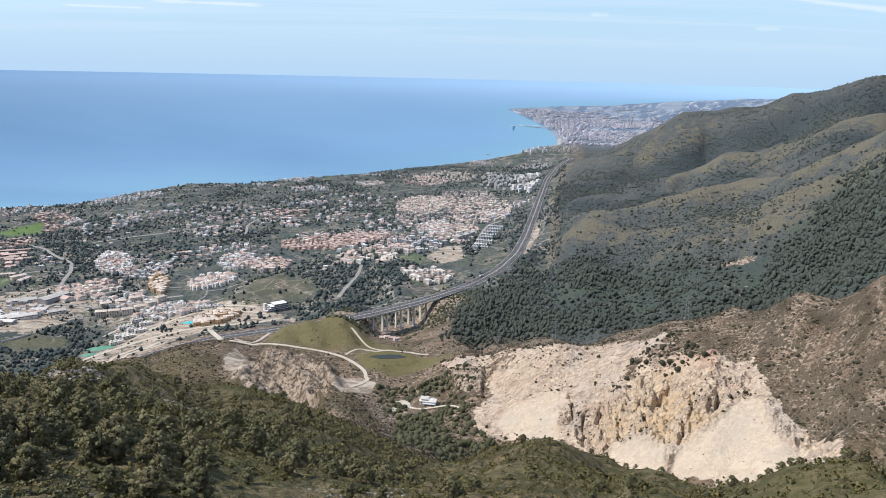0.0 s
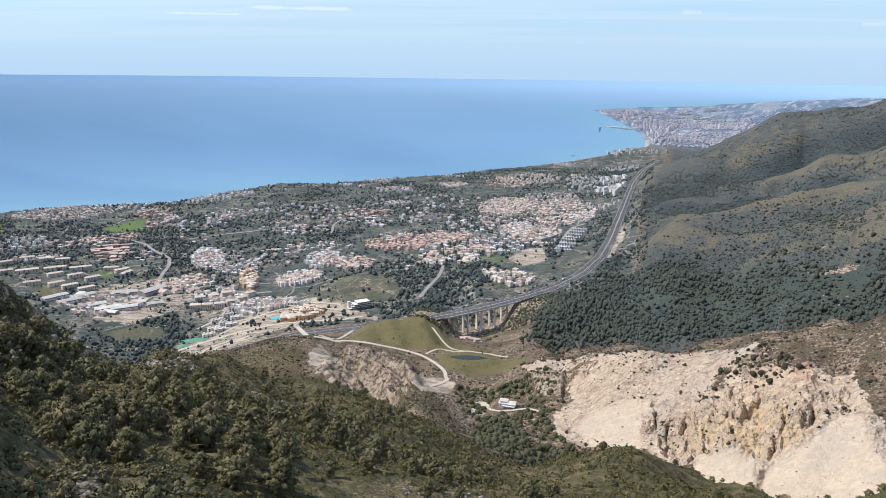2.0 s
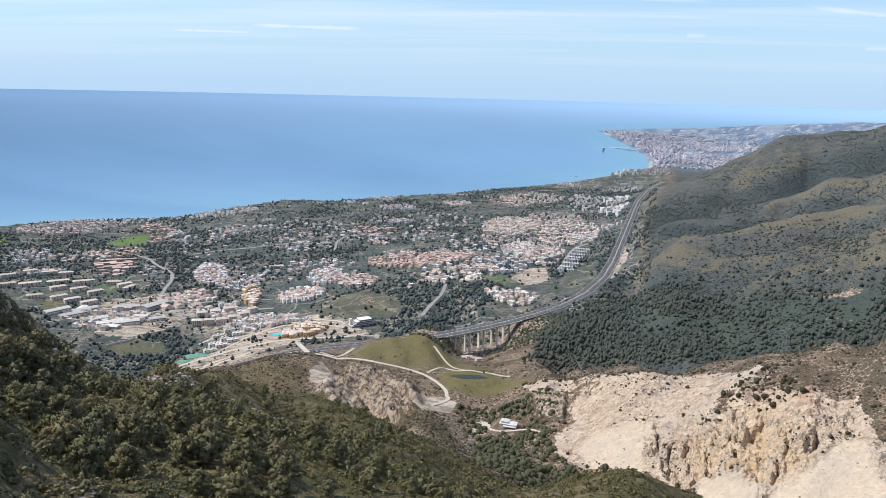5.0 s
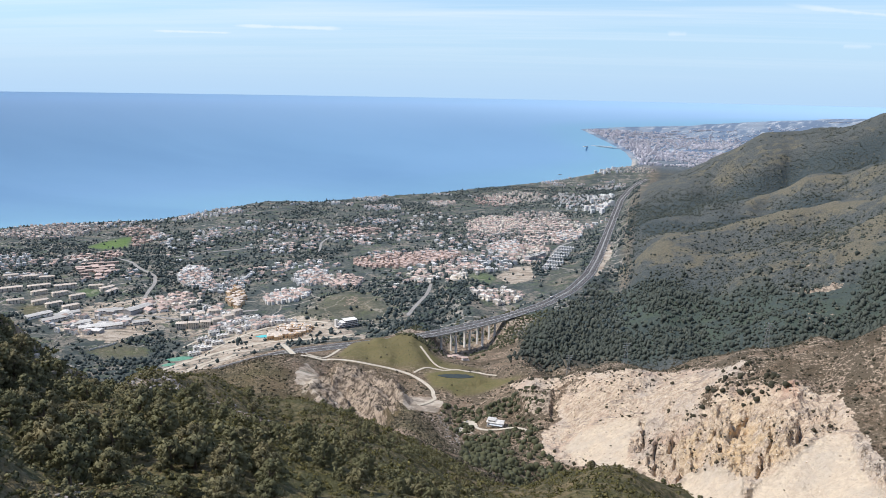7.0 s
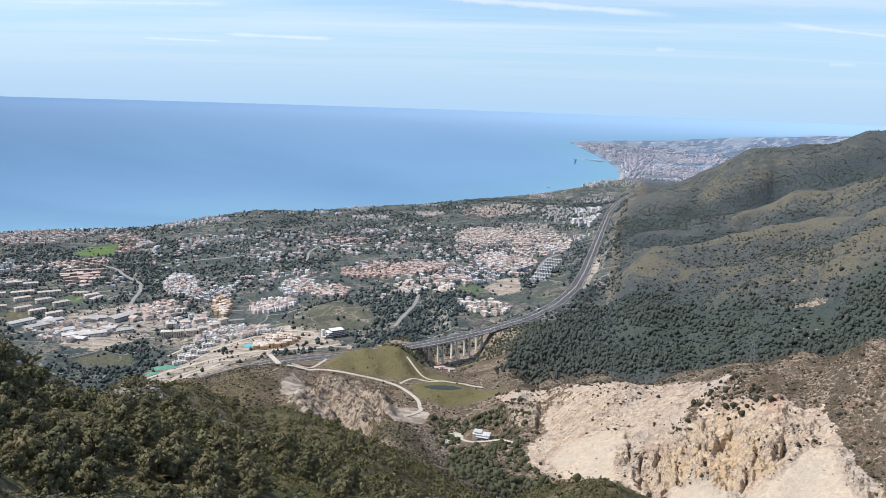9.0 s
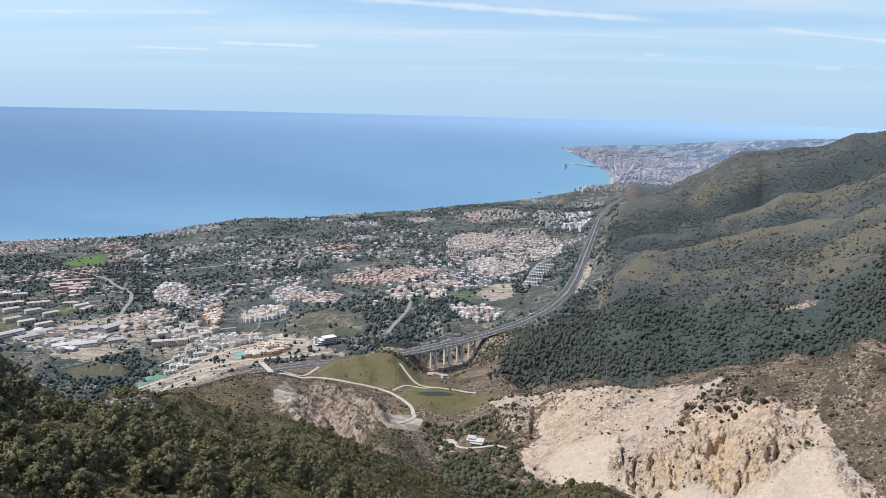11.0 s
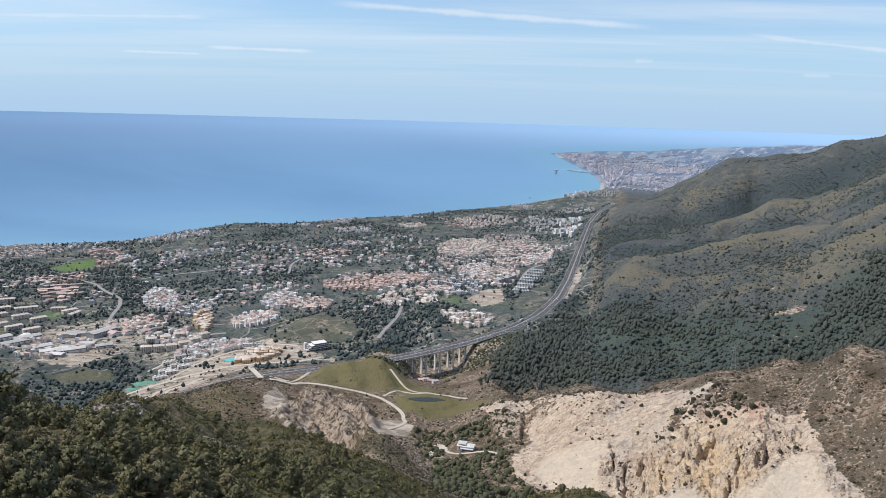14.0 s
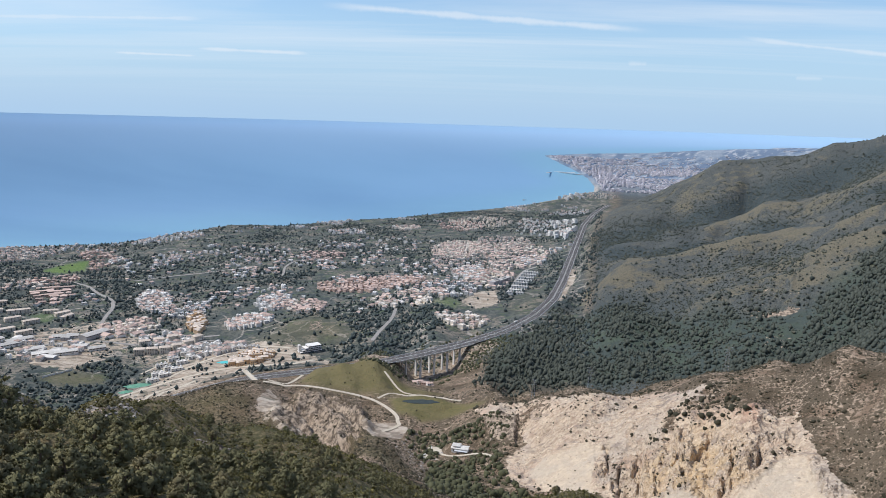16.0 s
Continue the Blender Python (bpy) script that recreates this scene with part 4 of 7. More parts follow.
def mesh_from(name, verts, faces, mats, attrs=(), mat_index=None, smooth_faces=True, normals=None):
    """A mesh object out of numpy arrays; faces: (n, 3) or (n, 4) corners."""
    me = bpy.data.meshes.new(name)
    n, k = faces.shape
    me.vertices.add(len(verts))
    me.vertices.foreach_set("co", np.ascontiguousarray(verts, np.float32).ravel())
    me.loops.add(n * k)
    me.loops.foreach_set("vertex_index", np.ascontiguousarray(faces, np.int32).ravel())
    me.polygons.add(n)
    me.polygons.foreach_set("loop_start", np.arange(0, n * k, k, dtype=np.int32))
    me.update(calc_edges=True)
    me.polygons.foreach_set("use_smooth", np.full(n, smooth_faces))
    for m in mats:
        me.materials.append(m)
    if mat_index is not None:
        me.polygons.foreach_set("material_index", mat_index.astype(np.int32))
    if normals is not None:
        me.normals_split_custom_set_from_vertices(np.ascontiguousarray(normals, np.float32))
    for key, values in attrs:
        at = me.attributes.new(key, "FLOAT", "POINT")
        at.data.foreach_set("value", np.ascontiguousarray(values, np.float32))
    return new(name, me)


def grid_faces(rows, cols):
    i = np.arange(rows - 1)[:, None] * cols + np.arange(cols - 1)[None]
    return np.stack([i, i + 1, i + cols + 1, i + cols], -1).reshape(-1, 4)


# ---- the land and the sea ----
bearings = np.concatenate([np.arange(-180, -46, 4.0), np.arange(-46, 0, 0.18), np.arange(0, 33, 0.11), np.arange(33, 37, 0.18), np.arange(37, 180, 4.0), [180.0]])
steps = np.concatenate([[math.log(0.01)], np.arange(math.log(0.4), math.log(40), 0.1), np.arange(math.log(40), math.log(430), 0.0125),
                        np.arange(math.log(430), math.log(760), 0.0038), np.arange(math.log(760), math.log(1000), 0.0058), np.arange(math.log(1000), math.log(14000), 0.0125),
                        np.linspace(math.log(14000), math.log(44000), 10)])
B, D = np.meshgrid(bearings, np.exp(steps))
GX, GY = polar(B, D)
GX[0], GY[0] = 0.05, 0.03  # closes the sheet under the eye
GZ = ground_height(GX, GY)


def zone(outline, soft=0.012):
    return smooth(soft, -soft, signed_distance((B, D), outline)).ravel()


on_land = signed_distance((B, D), LAND_EDGE).ravel()
near_green = smooth(520, 420, D).ravel()
woods = zone(WOODS, 0.05)
hill_green = (smooth(8.6, 9.6, B - 1.5 * smooth(2600, 4200, D)) * smooth(980, 1080, D)).ravel()
plain_green = (smooth(9.6, 8.0, B - 1.5 * smooth(2600, 4200, D)) * smooth(1230, 1330, D)).ravel()
patch = fbm(GX, GY, 260, 4, 77).ravel()
lie = relief(B, D)
hump = ridged(GX * 0.30 + 0.1 * GY, GY, 270, 4, 41).ravel()
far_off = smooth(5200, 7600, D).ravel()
works = zone(WORKS, 0.03) * 0.62 + zone(WORKS_FAR, 0.03) * 0.46 + zone(PALE_PLAZA, 0.02) * 0.8 + zone(CUTTING, 0.02) + zone(DIRT_STRIP, 0.01) * 0.5
works = works + zone(TURNING_PLACE) + zone(YARD, 0.02) * 0.5 + zone(TRADING_ESTATE, 0.03) * 0.56 + zone(BARE_HILL, 0.04) * 0.1 + zone(PALE_SPUR, 0.03) * 0.55 + zone(OCHRE_ROCK, 0.03) * 0.6
gorge = smooth(95, 40, near_line(GX, GY, MX[BRIDGED], MY[BRIDGED], MZ[BRIDGED], 120)[0]).ravel()
spur = smooth(0.05, 0.015, signed_distance((B, D), RELIEF["rocky spur"], False)).ravel()
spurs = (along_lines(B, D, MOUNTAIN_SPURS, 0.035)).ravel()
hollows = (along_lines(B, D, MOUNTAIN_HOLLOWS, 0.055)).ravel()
hill_scrub = np.clip(zone(HILL_SCRUB, 0.04) + zone(HILL_KNOB, 0.03), 0, 1)
gully_rock = along_lines(B, D, [GULLY_ROCK], 0.022).ravel()
masks = [
    ("green", np.clip(near_green + 0.6 * hill_scrub, 0, 1)),
    ("hill", np.clip(hill_green + woods, 0, 1)),
    ("glade", woods),
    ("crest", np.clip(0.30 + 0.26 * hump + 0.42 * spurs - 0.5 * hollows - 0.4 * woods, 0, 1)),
    ("plain", plain_green),
    ("meadow", np.clip(zone(POND_MEADOW) + zone(KNOLL, 0.02) * 0.9 + zone(OLIVE_HILL, 0.08) * 0.42 + zone(PITCH_FIELD) * 0.45 + zone(FLAT_LAWN) * 0.6 + zone(GREEN_TERRACE, 0.02) * 0.12, 0, 1)),
    ("lawn", np.clip(zone(GOLF_A) + zone(GOLF_B) + zone(GOLF_C) + 0.5 * zone(PARK_LAWN) + 0.4 * zone(SPORTS_GROUND), 0, 1)),
    ("works", np.clip(works, 0, 1)),
    ("rock", zone(QUARRY, 0.05) * (1 - 0.55 * zone(PIT_SCRUB, 0.03)) * (1 - 0.5 * zone(PIT_SCRUB_LEFT, 0.03))),
    ("ochre", np.clip(zone(OCHRE, 0.08) + 0.6 * zone(OCHRE_ROCK, 0.03), 0, 1)),
    ("scree", np.clip(zone(SCREE, 0.012) + 0.9 * zone(PALE_MOUND, 0.02) + 0.8 * zone(LEFT_SLOPE, 0.03), 0, 1)),
    ("crag", np.clip(zone(CRAG, 0.05) * 0.36 + zone(OUTCROP, 0.01) * 0.9 + zone(ROCK_PATCH, 0.03) * 0.42 + zone(OLIVE_CRAG, 0.02) * 0.5 + zone(ROCK_CUT, 0.02) * 0.6 + zone(BARE_HILL, 0.05) * 0.66 - 0.35 * hill_scrub + 0.55 * gully_rock + zone(DARK_CRAG, 0.02) * 0.9 + spur * 0.50 + gorge * 0.62, 0, 1)),
    ("sand", smooth(-0.028, -0.012, on_land) * (D.ravel() > 5000)),
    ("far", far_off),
    ("rust", zone(RUST, 0.04)),
]
fx, fy, fz, _ = drawn_in(GX, GY, GZ)
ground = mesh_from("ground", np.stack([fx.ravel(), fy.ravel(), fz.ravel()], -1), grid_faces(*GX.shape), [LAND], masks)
tagged(ground, "scrubby mountain slopes, pale quarry and green coastal plain", "ground", kind="structure")

sb = np.concatenate([np.arange(-180, -48, 6.0), np.arange(-48, 36, 1.0), np.arange(36, 181, 6.0)])
sr = np.exp(np.linspace(math.log(2600), math.log(43000), 150))
SB, SR = np.meshgrid(sb, sr)
sx, sy = polar(SB, SR)
sx, sy, sz, _ = drawn_in(sx, sy, np.zeros_like(sx))
# masks for the haze painted on far water, and for the shallows
sea = mesh_from("water", np.stack([sx.ravel(), sy.ravel(), sz.ravel()], -1), grid_faces(*SB.shape), [SEA], [("offing_haze", smooth(math.log(5500), math.log(40000), np.log(SR)).ravel()),
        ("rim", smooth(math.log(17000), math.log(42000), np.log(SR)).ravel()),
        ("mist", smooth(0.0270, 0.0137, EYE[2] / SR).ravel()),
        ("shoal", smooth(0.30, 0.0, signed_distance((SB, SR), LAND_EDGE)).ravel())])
tagged(sea, "calm pale blue sea reaching to the hazy horizon", "sea", kind="structure")


def ground_at(bearing, distance):
    """Height of the ground mesh at places in view."""
    i = np.clip(np.interp(bearing, bearings, np.arange(len(bearings))), 0, len(bearings) - 1.001)
    j = np.clip(np.interp(np.log(distance), steps, np.arange(len(steps))), 0, len(steps) - 1.001)
    i0, j0 = np.floor(i).astype(int), np.floor(j).astype(int)
    u, v = i - i0, j - j0
    return (GZ[j0, i0] * (1 - u) + GZ[j0, i0 + 1] * u) * (1 - v) + (GZ[j0 + 1, i0] * (1 - u) + GZ[j0 + 1, i0 + 1] * u) * v


def ground_xy(x, y):
    return ground_at(np.degrees(np.arctan2(x, y)), np.hypot(x, y))


# ---- building kit ----
def part(name, bm, material, parent, label=""):
    """One mesh object under a thing or a part, out of a bmesh or of mesh data."""
    if isinstance(bm, bmesh.types.BMesh):
        me = bpy.data.meshes.new(name)
        bm.to_mesh(me)
        bm.free()
        me.materials.append(material)
    else:
        me = bm
    ob = new(name, me)
    ob.parent = parent
    return tagged(ob, label)


def thing(name, label, category, group=""):
    ob = new(name)
    ob.empty_display_size = 0.5
    return tagged(ob, label, category, group)


def boxes(*specs, bevel=0.0):
    """A bmesh of boxes, each (centre x, y, base z, length, depth, height[, turn])."""
    bm = bmesh.new()
    for s in specs:
        x, y, z, w, d, h = s[:6]
        m = pose(x, y, z + h / 2, 0, 0, s[6] if len(s) > 6 else 0) @ Matrix.Diagonal((w, d, h, 1))
        bmesh.ops.create_cube(bm, size=1, matrix=m)
    if bevel:
        bmesh.ops.bevel(bm, geom=bm.edges[:], offset=bevel, segments=1, affect="EDGES")
    return bm


def prism(w, d, z, h, eave=0.4, hip=0.0, flatness=0.0):
    """A pitched roof over w by d: gabled, or hipped where hip > 0."""
    bm = bmesh.new()
    a, b, r = w / 2 + eave, d / 2 + eave, w / 2 + eave - hip
    low = [bm.verts.new(p) for p in ((-a, -b, z), (a, -b, z), (a, b, z), (-a, b, z))]
    base = [bm.verts.new((v.co.x, v.co.y, z - 0.25)) for v in low]
    top = [bm.verts.new((-r, 0, z + h)), bm.verts.new((r, 0, z + h))]
    for f in ((low[0], low[1], top[1], top[0]), (low[2], low[3], top[0], top[1]), (low[1], low[2], top[1]), (low[3], low[0], top[0]), tuple(reversed(base))):
        bm.faces.new(f)
    for i in range(4):
        bm.faces.new((base[i], base[(i + 1) % 4], low[(i + 1) % 4], low[i]))
    return bm


def spot(bearing, distance, lift=0.0):
    """Where a thing stands: its place, drawn in if it is far, and its scale."""
    x, y = polar(bearing, distance)
    z = float(ground_at(np.array([bearing]), np.array([distance]))[0]) + lift
    x, y, z, k = drawn_in(np.array(float(x)), np.array(float(y)), np.array(z))
    return float(x), float(y), float(z), float(k)


def stand(ob, bearing, distance, turn=0.0, lift=0.0, across=True):
    """Sets a thing on the ground; turn 0 lays its length across the line of sight."""
    x, y, z, k = spot(bearing, distance, lift)
    m = pose(x, y, z, 0, 0, (-bearing if across else 0) + turn) @ Matrix.Diagonal((k, k, k, 1))
    ob.matrix_basis = m
    return m


def soup(bm):
    """A bmesh as arrays of corners and triangles."""
    bmesh.ops.triangulate(bm, faces=bm.faces[:])
    bm.verts.index_update()
    v = np.array([p.co for p in bm.verts], np.float32)
    f = np.array([[p.index for p in face.verts] for face in bm.faces], np.int32)
    bm.free()
    return v, f


def gather(name, kinds, mats, smooth_faces=False):
    """One mesh of many copies. kinds: (list of (corners, triangles, slot), places n x 3, turns, sizes n x 3)."""
    vs, fs, ms, ns, base = [], [], [], [], 0
    for pieces, place, turn, size in kinds:
        place, size = np.asarray(place, np.float32), np.asarray(size, np.float32)
        c, s = np.cos(turn)[:, None], np.sin(turn)[:, None]
        for v, f, slot, *facing in pieces:
            if facing:
                n = facing[0]
                ns.append(np.stack([n[None, :, 0] * c - n[None, :, 1] * s, n[None, :, 0] * s + n[None, :, 1] * c, np.repeat(n[None, :, 2], len(place), 0)], -1).reshape(-1, 3))
            p = v[None] * size[:, None, :]
            q = np.stack([p[..., 0] * c - p[..., 1] * s, p[..., 0] * s + p[..., 1] * c, p[..., 2]], -1) + place[:, None, :]
            vs.append(q.reshape(-1, 3))
            fs.append((f[None] + (np.arange(len(place)) * len(v))[:, None, None] + base).reshape(-1, 3))
            ms.append(np.full(len(f) * len(place), slot))
            base += len(v) * len(place)
    return mesh_from(name, np.concatenate(vs), np.concatenate(fs), mats, (), np.concatenate(ms), smooth_faces, np.concatenate(ns) if ns else None)


def far_places(b, r, lift=0.0):
    """Places and scales of many things that stand on the ground."""
    x, y = polar(b, r)
    x, y, z, k = drawn_in(x, y, ground_at(b, r) + lift)
    return np.stack([x, y, z], -1), k


def blob(seed, rings=1, rough=0.28, tall=1.0, wide=1.0):
    """A lumpy clump of foliage, one metre wide, standing on its base."""
    bm = bmesh.new()
    bmesh.ops.create_icosphere(bm, subdivisions=rings, radius=0.5)
    rnd = random.Random(seed)
    for v in bm.verts:
        k = 1 + rnd.uniform(-rough, rough)
        v.select = v.co.z < -0.49
        v.co = Vector((v.co.x * k * wide, v.co.y * k * wide, (v.co.z * k + 0.36) * tall))
    bmesh.ops.delete(bm, geom=[v for v in bm.verts if v.select], context="VERTS")
    return soup(bm)


def nub(seed, rough=0.3, tall=1.0):
    """A small lump of eight faces, one metre wide, for far bushes and the cores of leaf clumps."""
    rnd = random.Random(seed)
    v = np.array([(0.5, 0, 0), (0, 0.5, 0), (-0.5, 0, 0), (0, -0.5, 0), (0, 0, 0.5), (0, 0, -0.5)], np.float32)
    v = v * np.array([[1 + rnd.uniform(-rough, rough)] for _ in v], np.float32) + np.array([[rnd.uniform(-0.1, 0.1) for _ in range(3)] for _ in v], np.float32)
    f = [(i, (i + 1) % 4, 4) for i in range(4)] + [((i + 1) % 4, i, 5) for i in range(4)]
    return ((v + (0, 0, 0.34)) * (1, 1, tall)).astype(np.float32), np.array(f, np.int32)


def leaf_cloud(seed, clumps, leaves, leaf, wide=1.0, tall=1.0, low=0.25, spread=0.30, narrow=0.62, taper=0.0):
    """A crown about two metres wide: many small leaf sprays on uneven clumps, with gaps between."""
    rnd = np.random.RandomState(seed)
    centre = rnd.normal(0, 1, (clumps, 3))
    centre /= np.linalg.norm(centre, axis=1)[:, None]
    centre *= rnd.uniform(0.35, 0.95, (clumps, 1)) ** 0.6
    centre = centre * (0.78 * wide, 0.78 * wide, 0.62 * tall) + (0, 0, low + 0.62 * tall)
    up = np.clip((centre[:, 2:] - low) / (1.24 * tall), 0, 1)
    centre[:, :2] *= 1 + taper * (0.45 - up)
    radius = rnd.uniform(0.6, 1.25, clumps) * spread
    pick = rnd.randint(0, clumps, leaves)
    out = rnd.normal(0, 1, (leaves, 3))
    out /= np.linalg.norm(out, axis=1)[:, None]
    out[:, 2] = np.abs(out[:, 2]) * 0.9 - 0.25
    p = centre[pick] + out * (radius[pick] * rnd.uniform(0.62, 1.22, leaves))[:, None]
    n = out + rnd.normal(0, 0.45, (leaves, 3))
    n /= np.linalg.norm(n, axis=1)[:, None]
    t = np.cross(n, rnd.normal(0, 1, (leaves, 3)))
    t /= np.linalg.norm(t, axis=1)[:, None] + 1e-9
    s = np.cross(n, t)
    size = (leaf * rnd.uniform(0.6, 1.4, leaves))[:, None]
    v = np.stack([p - t * size, p + t * size * 0.25 - s * size * narrow, p + t * size * 0.9, p + t * size * 0.1 + s * size * narrow], 1).reshape(-1, 3)
    f = (np.arange(leaves) * 4)[:, None] + np.array([[0, 1, 2, 0, 2, 3]])
    vs, fs = [v], [f.reshape(-1, 3)]
    soft = out * 0.75 + (p - (0, 0, low + 0.35 * tall)) * 0.8 + rnd.normal(0, 0.34, (leaves, 3))
    ns = [np.repeat(soft, 4, 0)]
    base = len(v)
    for c, r in zip(centre, radius):
        bv, bf = nub(int(seed * 97 + base) % 9999, 0.25)
        vs.append((bv - (0, 0, 0.34)) * (1.35 * r) + c)
        ns.append((bv - (0, 0, 0.34)) * 1.5 + (c - (0, 0, low + 0.35 * tall)) * 0.8)
        fs.append(bf + base)
        base += len(bv)
    ns = np.concatenate(ns)
    ns /= np.linalg.norm(ns, axis=1)[:, None] + 1e-9
    return np.concatenate(vs).astype(np.float32), np.concatenate(fs).astype(np.int32), ns.astype(np.float32)


def data_from(name, v, f, material, normals=None):
    ob = mesh_from(name, v, f, [material], smooth_faces=normals is not None, normals=normals)
    me = ob.data
    bpy.data.objects.remove(ob)
    return me


# ---- roads ----
def ribbon(px, py, pz, left, right, lift=0.0, thick=0.0):
    """Corners and faces of a strip along a road line, between two offsets from it."""
    tx, ty = np.gradient(px), np.gradient(py)
    n = np.hypot(tx, ty)
    nx, ny = ty / n, -tx / n
    rows = [np.stack([px + nx * o, py + ny * o, pz + lift + h], -1) for o, h in
            ((left, 0.0), (right, 0.0)) + (((right, -thick), (left, -thick)) if thick else ())]
    cols = len(rows)
    v = np.stack(rows, 1).reshape(-1, 3)
    x, y, z, _ = drawn_in(v[:, 0], v[:, 1], v[:, 2])
    v = np.stack([x, y, z], -1)
    i = np.arange(len(px) - 1)[:, None] * cols
    j = np.arange(cols if thick else 1)[None]
    f = np.stack([i + j, i + (j + 1) % cols, i + (j + 1) % cols + cols, i + j + cols], -1).reshape(-1, 4)
    if (right > left) == (not thick):
        f = f[:, ::-1] if thick else f
    return v, f


def strip(name, parent, material, *args, label="", **kw):
    v, f = ribbon(*args, **kw)
    ob = mesh_from(name, v, f, [material], smooth_faces=False)
    ob.parent = parent
    return tagged(ob, label)


def fine_line(px, py, pz, step=6.0):
    gap = np.r_[0, np.cumsum(np.hypot(np.diff(px), np.diff(py)))]
    at = np.linspace(0, gap[-1], int(gap[-1] / step) + 2)
    return np.interp(at, gap, px), np.interp(at, gap, py), np.interp(at, gap, pz)


# the motorway runs from the far coast to the near cutting; left of the line is the side towards the mountain
mx, my, mz = fine_line(MX, MY, MZ)
road = tagged(thing("road", "grey dual carriageway motorway curving along the mountain foot", "motorway"), kind="structure")
strip("shoulder", road, TARMAC_OLD, mx, my, mz, -13.6, 13.6, lift=0.05, label="dusty grey verge")
strip("carriageway", road, ASPHALT, mx, my, mz, -12.4, -1.4, lift=0.35)
strip("carriageway", road, ASPHALT, mx, my, mz, 1.4, 12.4, lift=0.35)
strip("median_barrier", road, CONCRETE, mx, my, mz, -0.55, 0.55, lift=1.2, thick=1.2, label="pale concrete median barrier")
for o in (-12.9, 12.9):
    strip("guard_rail", road, RAIL_STEEL, mx, my, mz, o - 0.2, o + 0.2, lift=0.95, thick=0.5)
for o in (-11.2, -2.4, 2.4, 11.2):
    strip("edge_line", road, LINE_PAINT, mx, my, mz, o - 0.12, o + 0.12, lift=0.42)
for o in (-7.0, 7.0):
    vs, fs, base = [], [], 0
    for i in range(0, len(mx) - 3, 4):
        v, f = ribbon(mx[i:i + 3], my[i:i + 3], mz[i:i + 3], o - 0.1, o + 0.1, lift=0.42)
        vs.append(v), fs.append(f + base)
        base += len(v)
    ob = mesh_from("lane_marks", np.concatenate(vs), np.concatenate(fs), [LINE_PAINT], smooth_faces=False)
    ob.parent = road

ROAD_LOOKS = {"track": GRAVEL, "pond track": GRAVEL, "track spur": GRAVEL, "service road": GRAVEL, "lower works road": GRAVEL, "upper works road": GRAVEL,
              "middle works road": GRAVEL, "first terrace": GRAVEL, "second terrace": GRAVEL, "third terrace": GRAVEL, "fourth terrace": GRAVEL, "fifth terrace": GRAVEL, "hut track": GRAVEL}
for name, (w, px, py, pz) in ROADS.items():
    qx, qy, qz = fine_line(px, py, pz, 4.0)
    qz = ground_xy(qx, qy)
    qz = np.maximum(qz, np.r_[qz[1:], qz[-1]]) * 0.5 + qz * 0.5
    mat = ROAD_LOOKS.get(name, TARMAC_OLD)
    v, f = ribbon(qx, qy, qz, -w / 2, w / 2, lift=0.55, thick=0.8)
    lane = mesh_from("dirt_track" if mat is GRAVEL else "side_road", v, f, [mat], smooth_faces=False)
    tagged(lane, "pale dusty dirt track across the hillside" if mat is GRAVEL else "worn grey side road between the houses", "track" if mat is GRAVEL else "road", kind="structure")


# ---- the viaduct ----
def viaduct():
    run = np.flatnonzero(BRIDGED)
    px, py, pz = fine_line(MX[run], MY[run], MZ[run], 4.0)
    top = thing("viaduct", "tall concrete motorway viaduct on slender paired piers", "viaduct")
    for o in (-7.4, 7.4):
        strip("deck", top, CONCRETE, px, py, pz, o - 6.4, o + 6.4, lift=0.0, thick=1.6)
        strip("girder", top, CONCRETE, px, py, pz, o - 3.2, o + 3.2, lift=-1.55, thick=1.4)
    for o in (-14.2, 14.2):
        strip("parapet", top, CONCRETE, px, py, pz, o - 0.25, o + 0.25, lift=1.15, thick=1.6)
    gap = np.r_[0, np.cumsum(np.hypot(np.diff(px), np.diff(py)))]
    tx, ty = np.gradient(px), np.gradient(py)
    for at in np.linspace(gap[-1] * 0.16, gap[-1] * 0.86, 5):
        i = int(np.searchsorted(gap, at))
        n = math.hypot(tx[i], ty[i])
        ux, uy = tx[i] / n, ty[i] / n
        for o in (-7.4, 7.4):
            x, y = px[i] + uy * o, py[i] - ux * o
            foot = float(ground_xy(np.array([x]), np.array([y]))[0]) - 1.5
            h = pz[i] - 2.9 - foot
            bm = bmesh.new()
            turn = math.degrees(math.atan2(uy, ux))
            ring = None
            for z, w, d in ((0, 2.3, 4.6), (h * 0.5, 2.0, 4.0), (h - 2.2, 1.8, 3.6), (h, 2.2, 6.4)):
                cur = [bm.verts.new(pose(x, y, foot + z, 0, 0, turn) @ Vector((sx * w / 2, sy * d / 2, 0))) for sx, sy in ((-1, -1), (1, -1), (1, 1), (-1, 1))]
                if ring:
                    for k in range(4):
                        bm.faces.new((ring[k], ring[(k + 1) % 4], cur[(k + 1) % 4], cur[k]))
                ring = cur
            bm.faces.new(ring)
            part("pier", bm, WALL_WHITE, top, "pale tapering concrete pier")


viaduct()


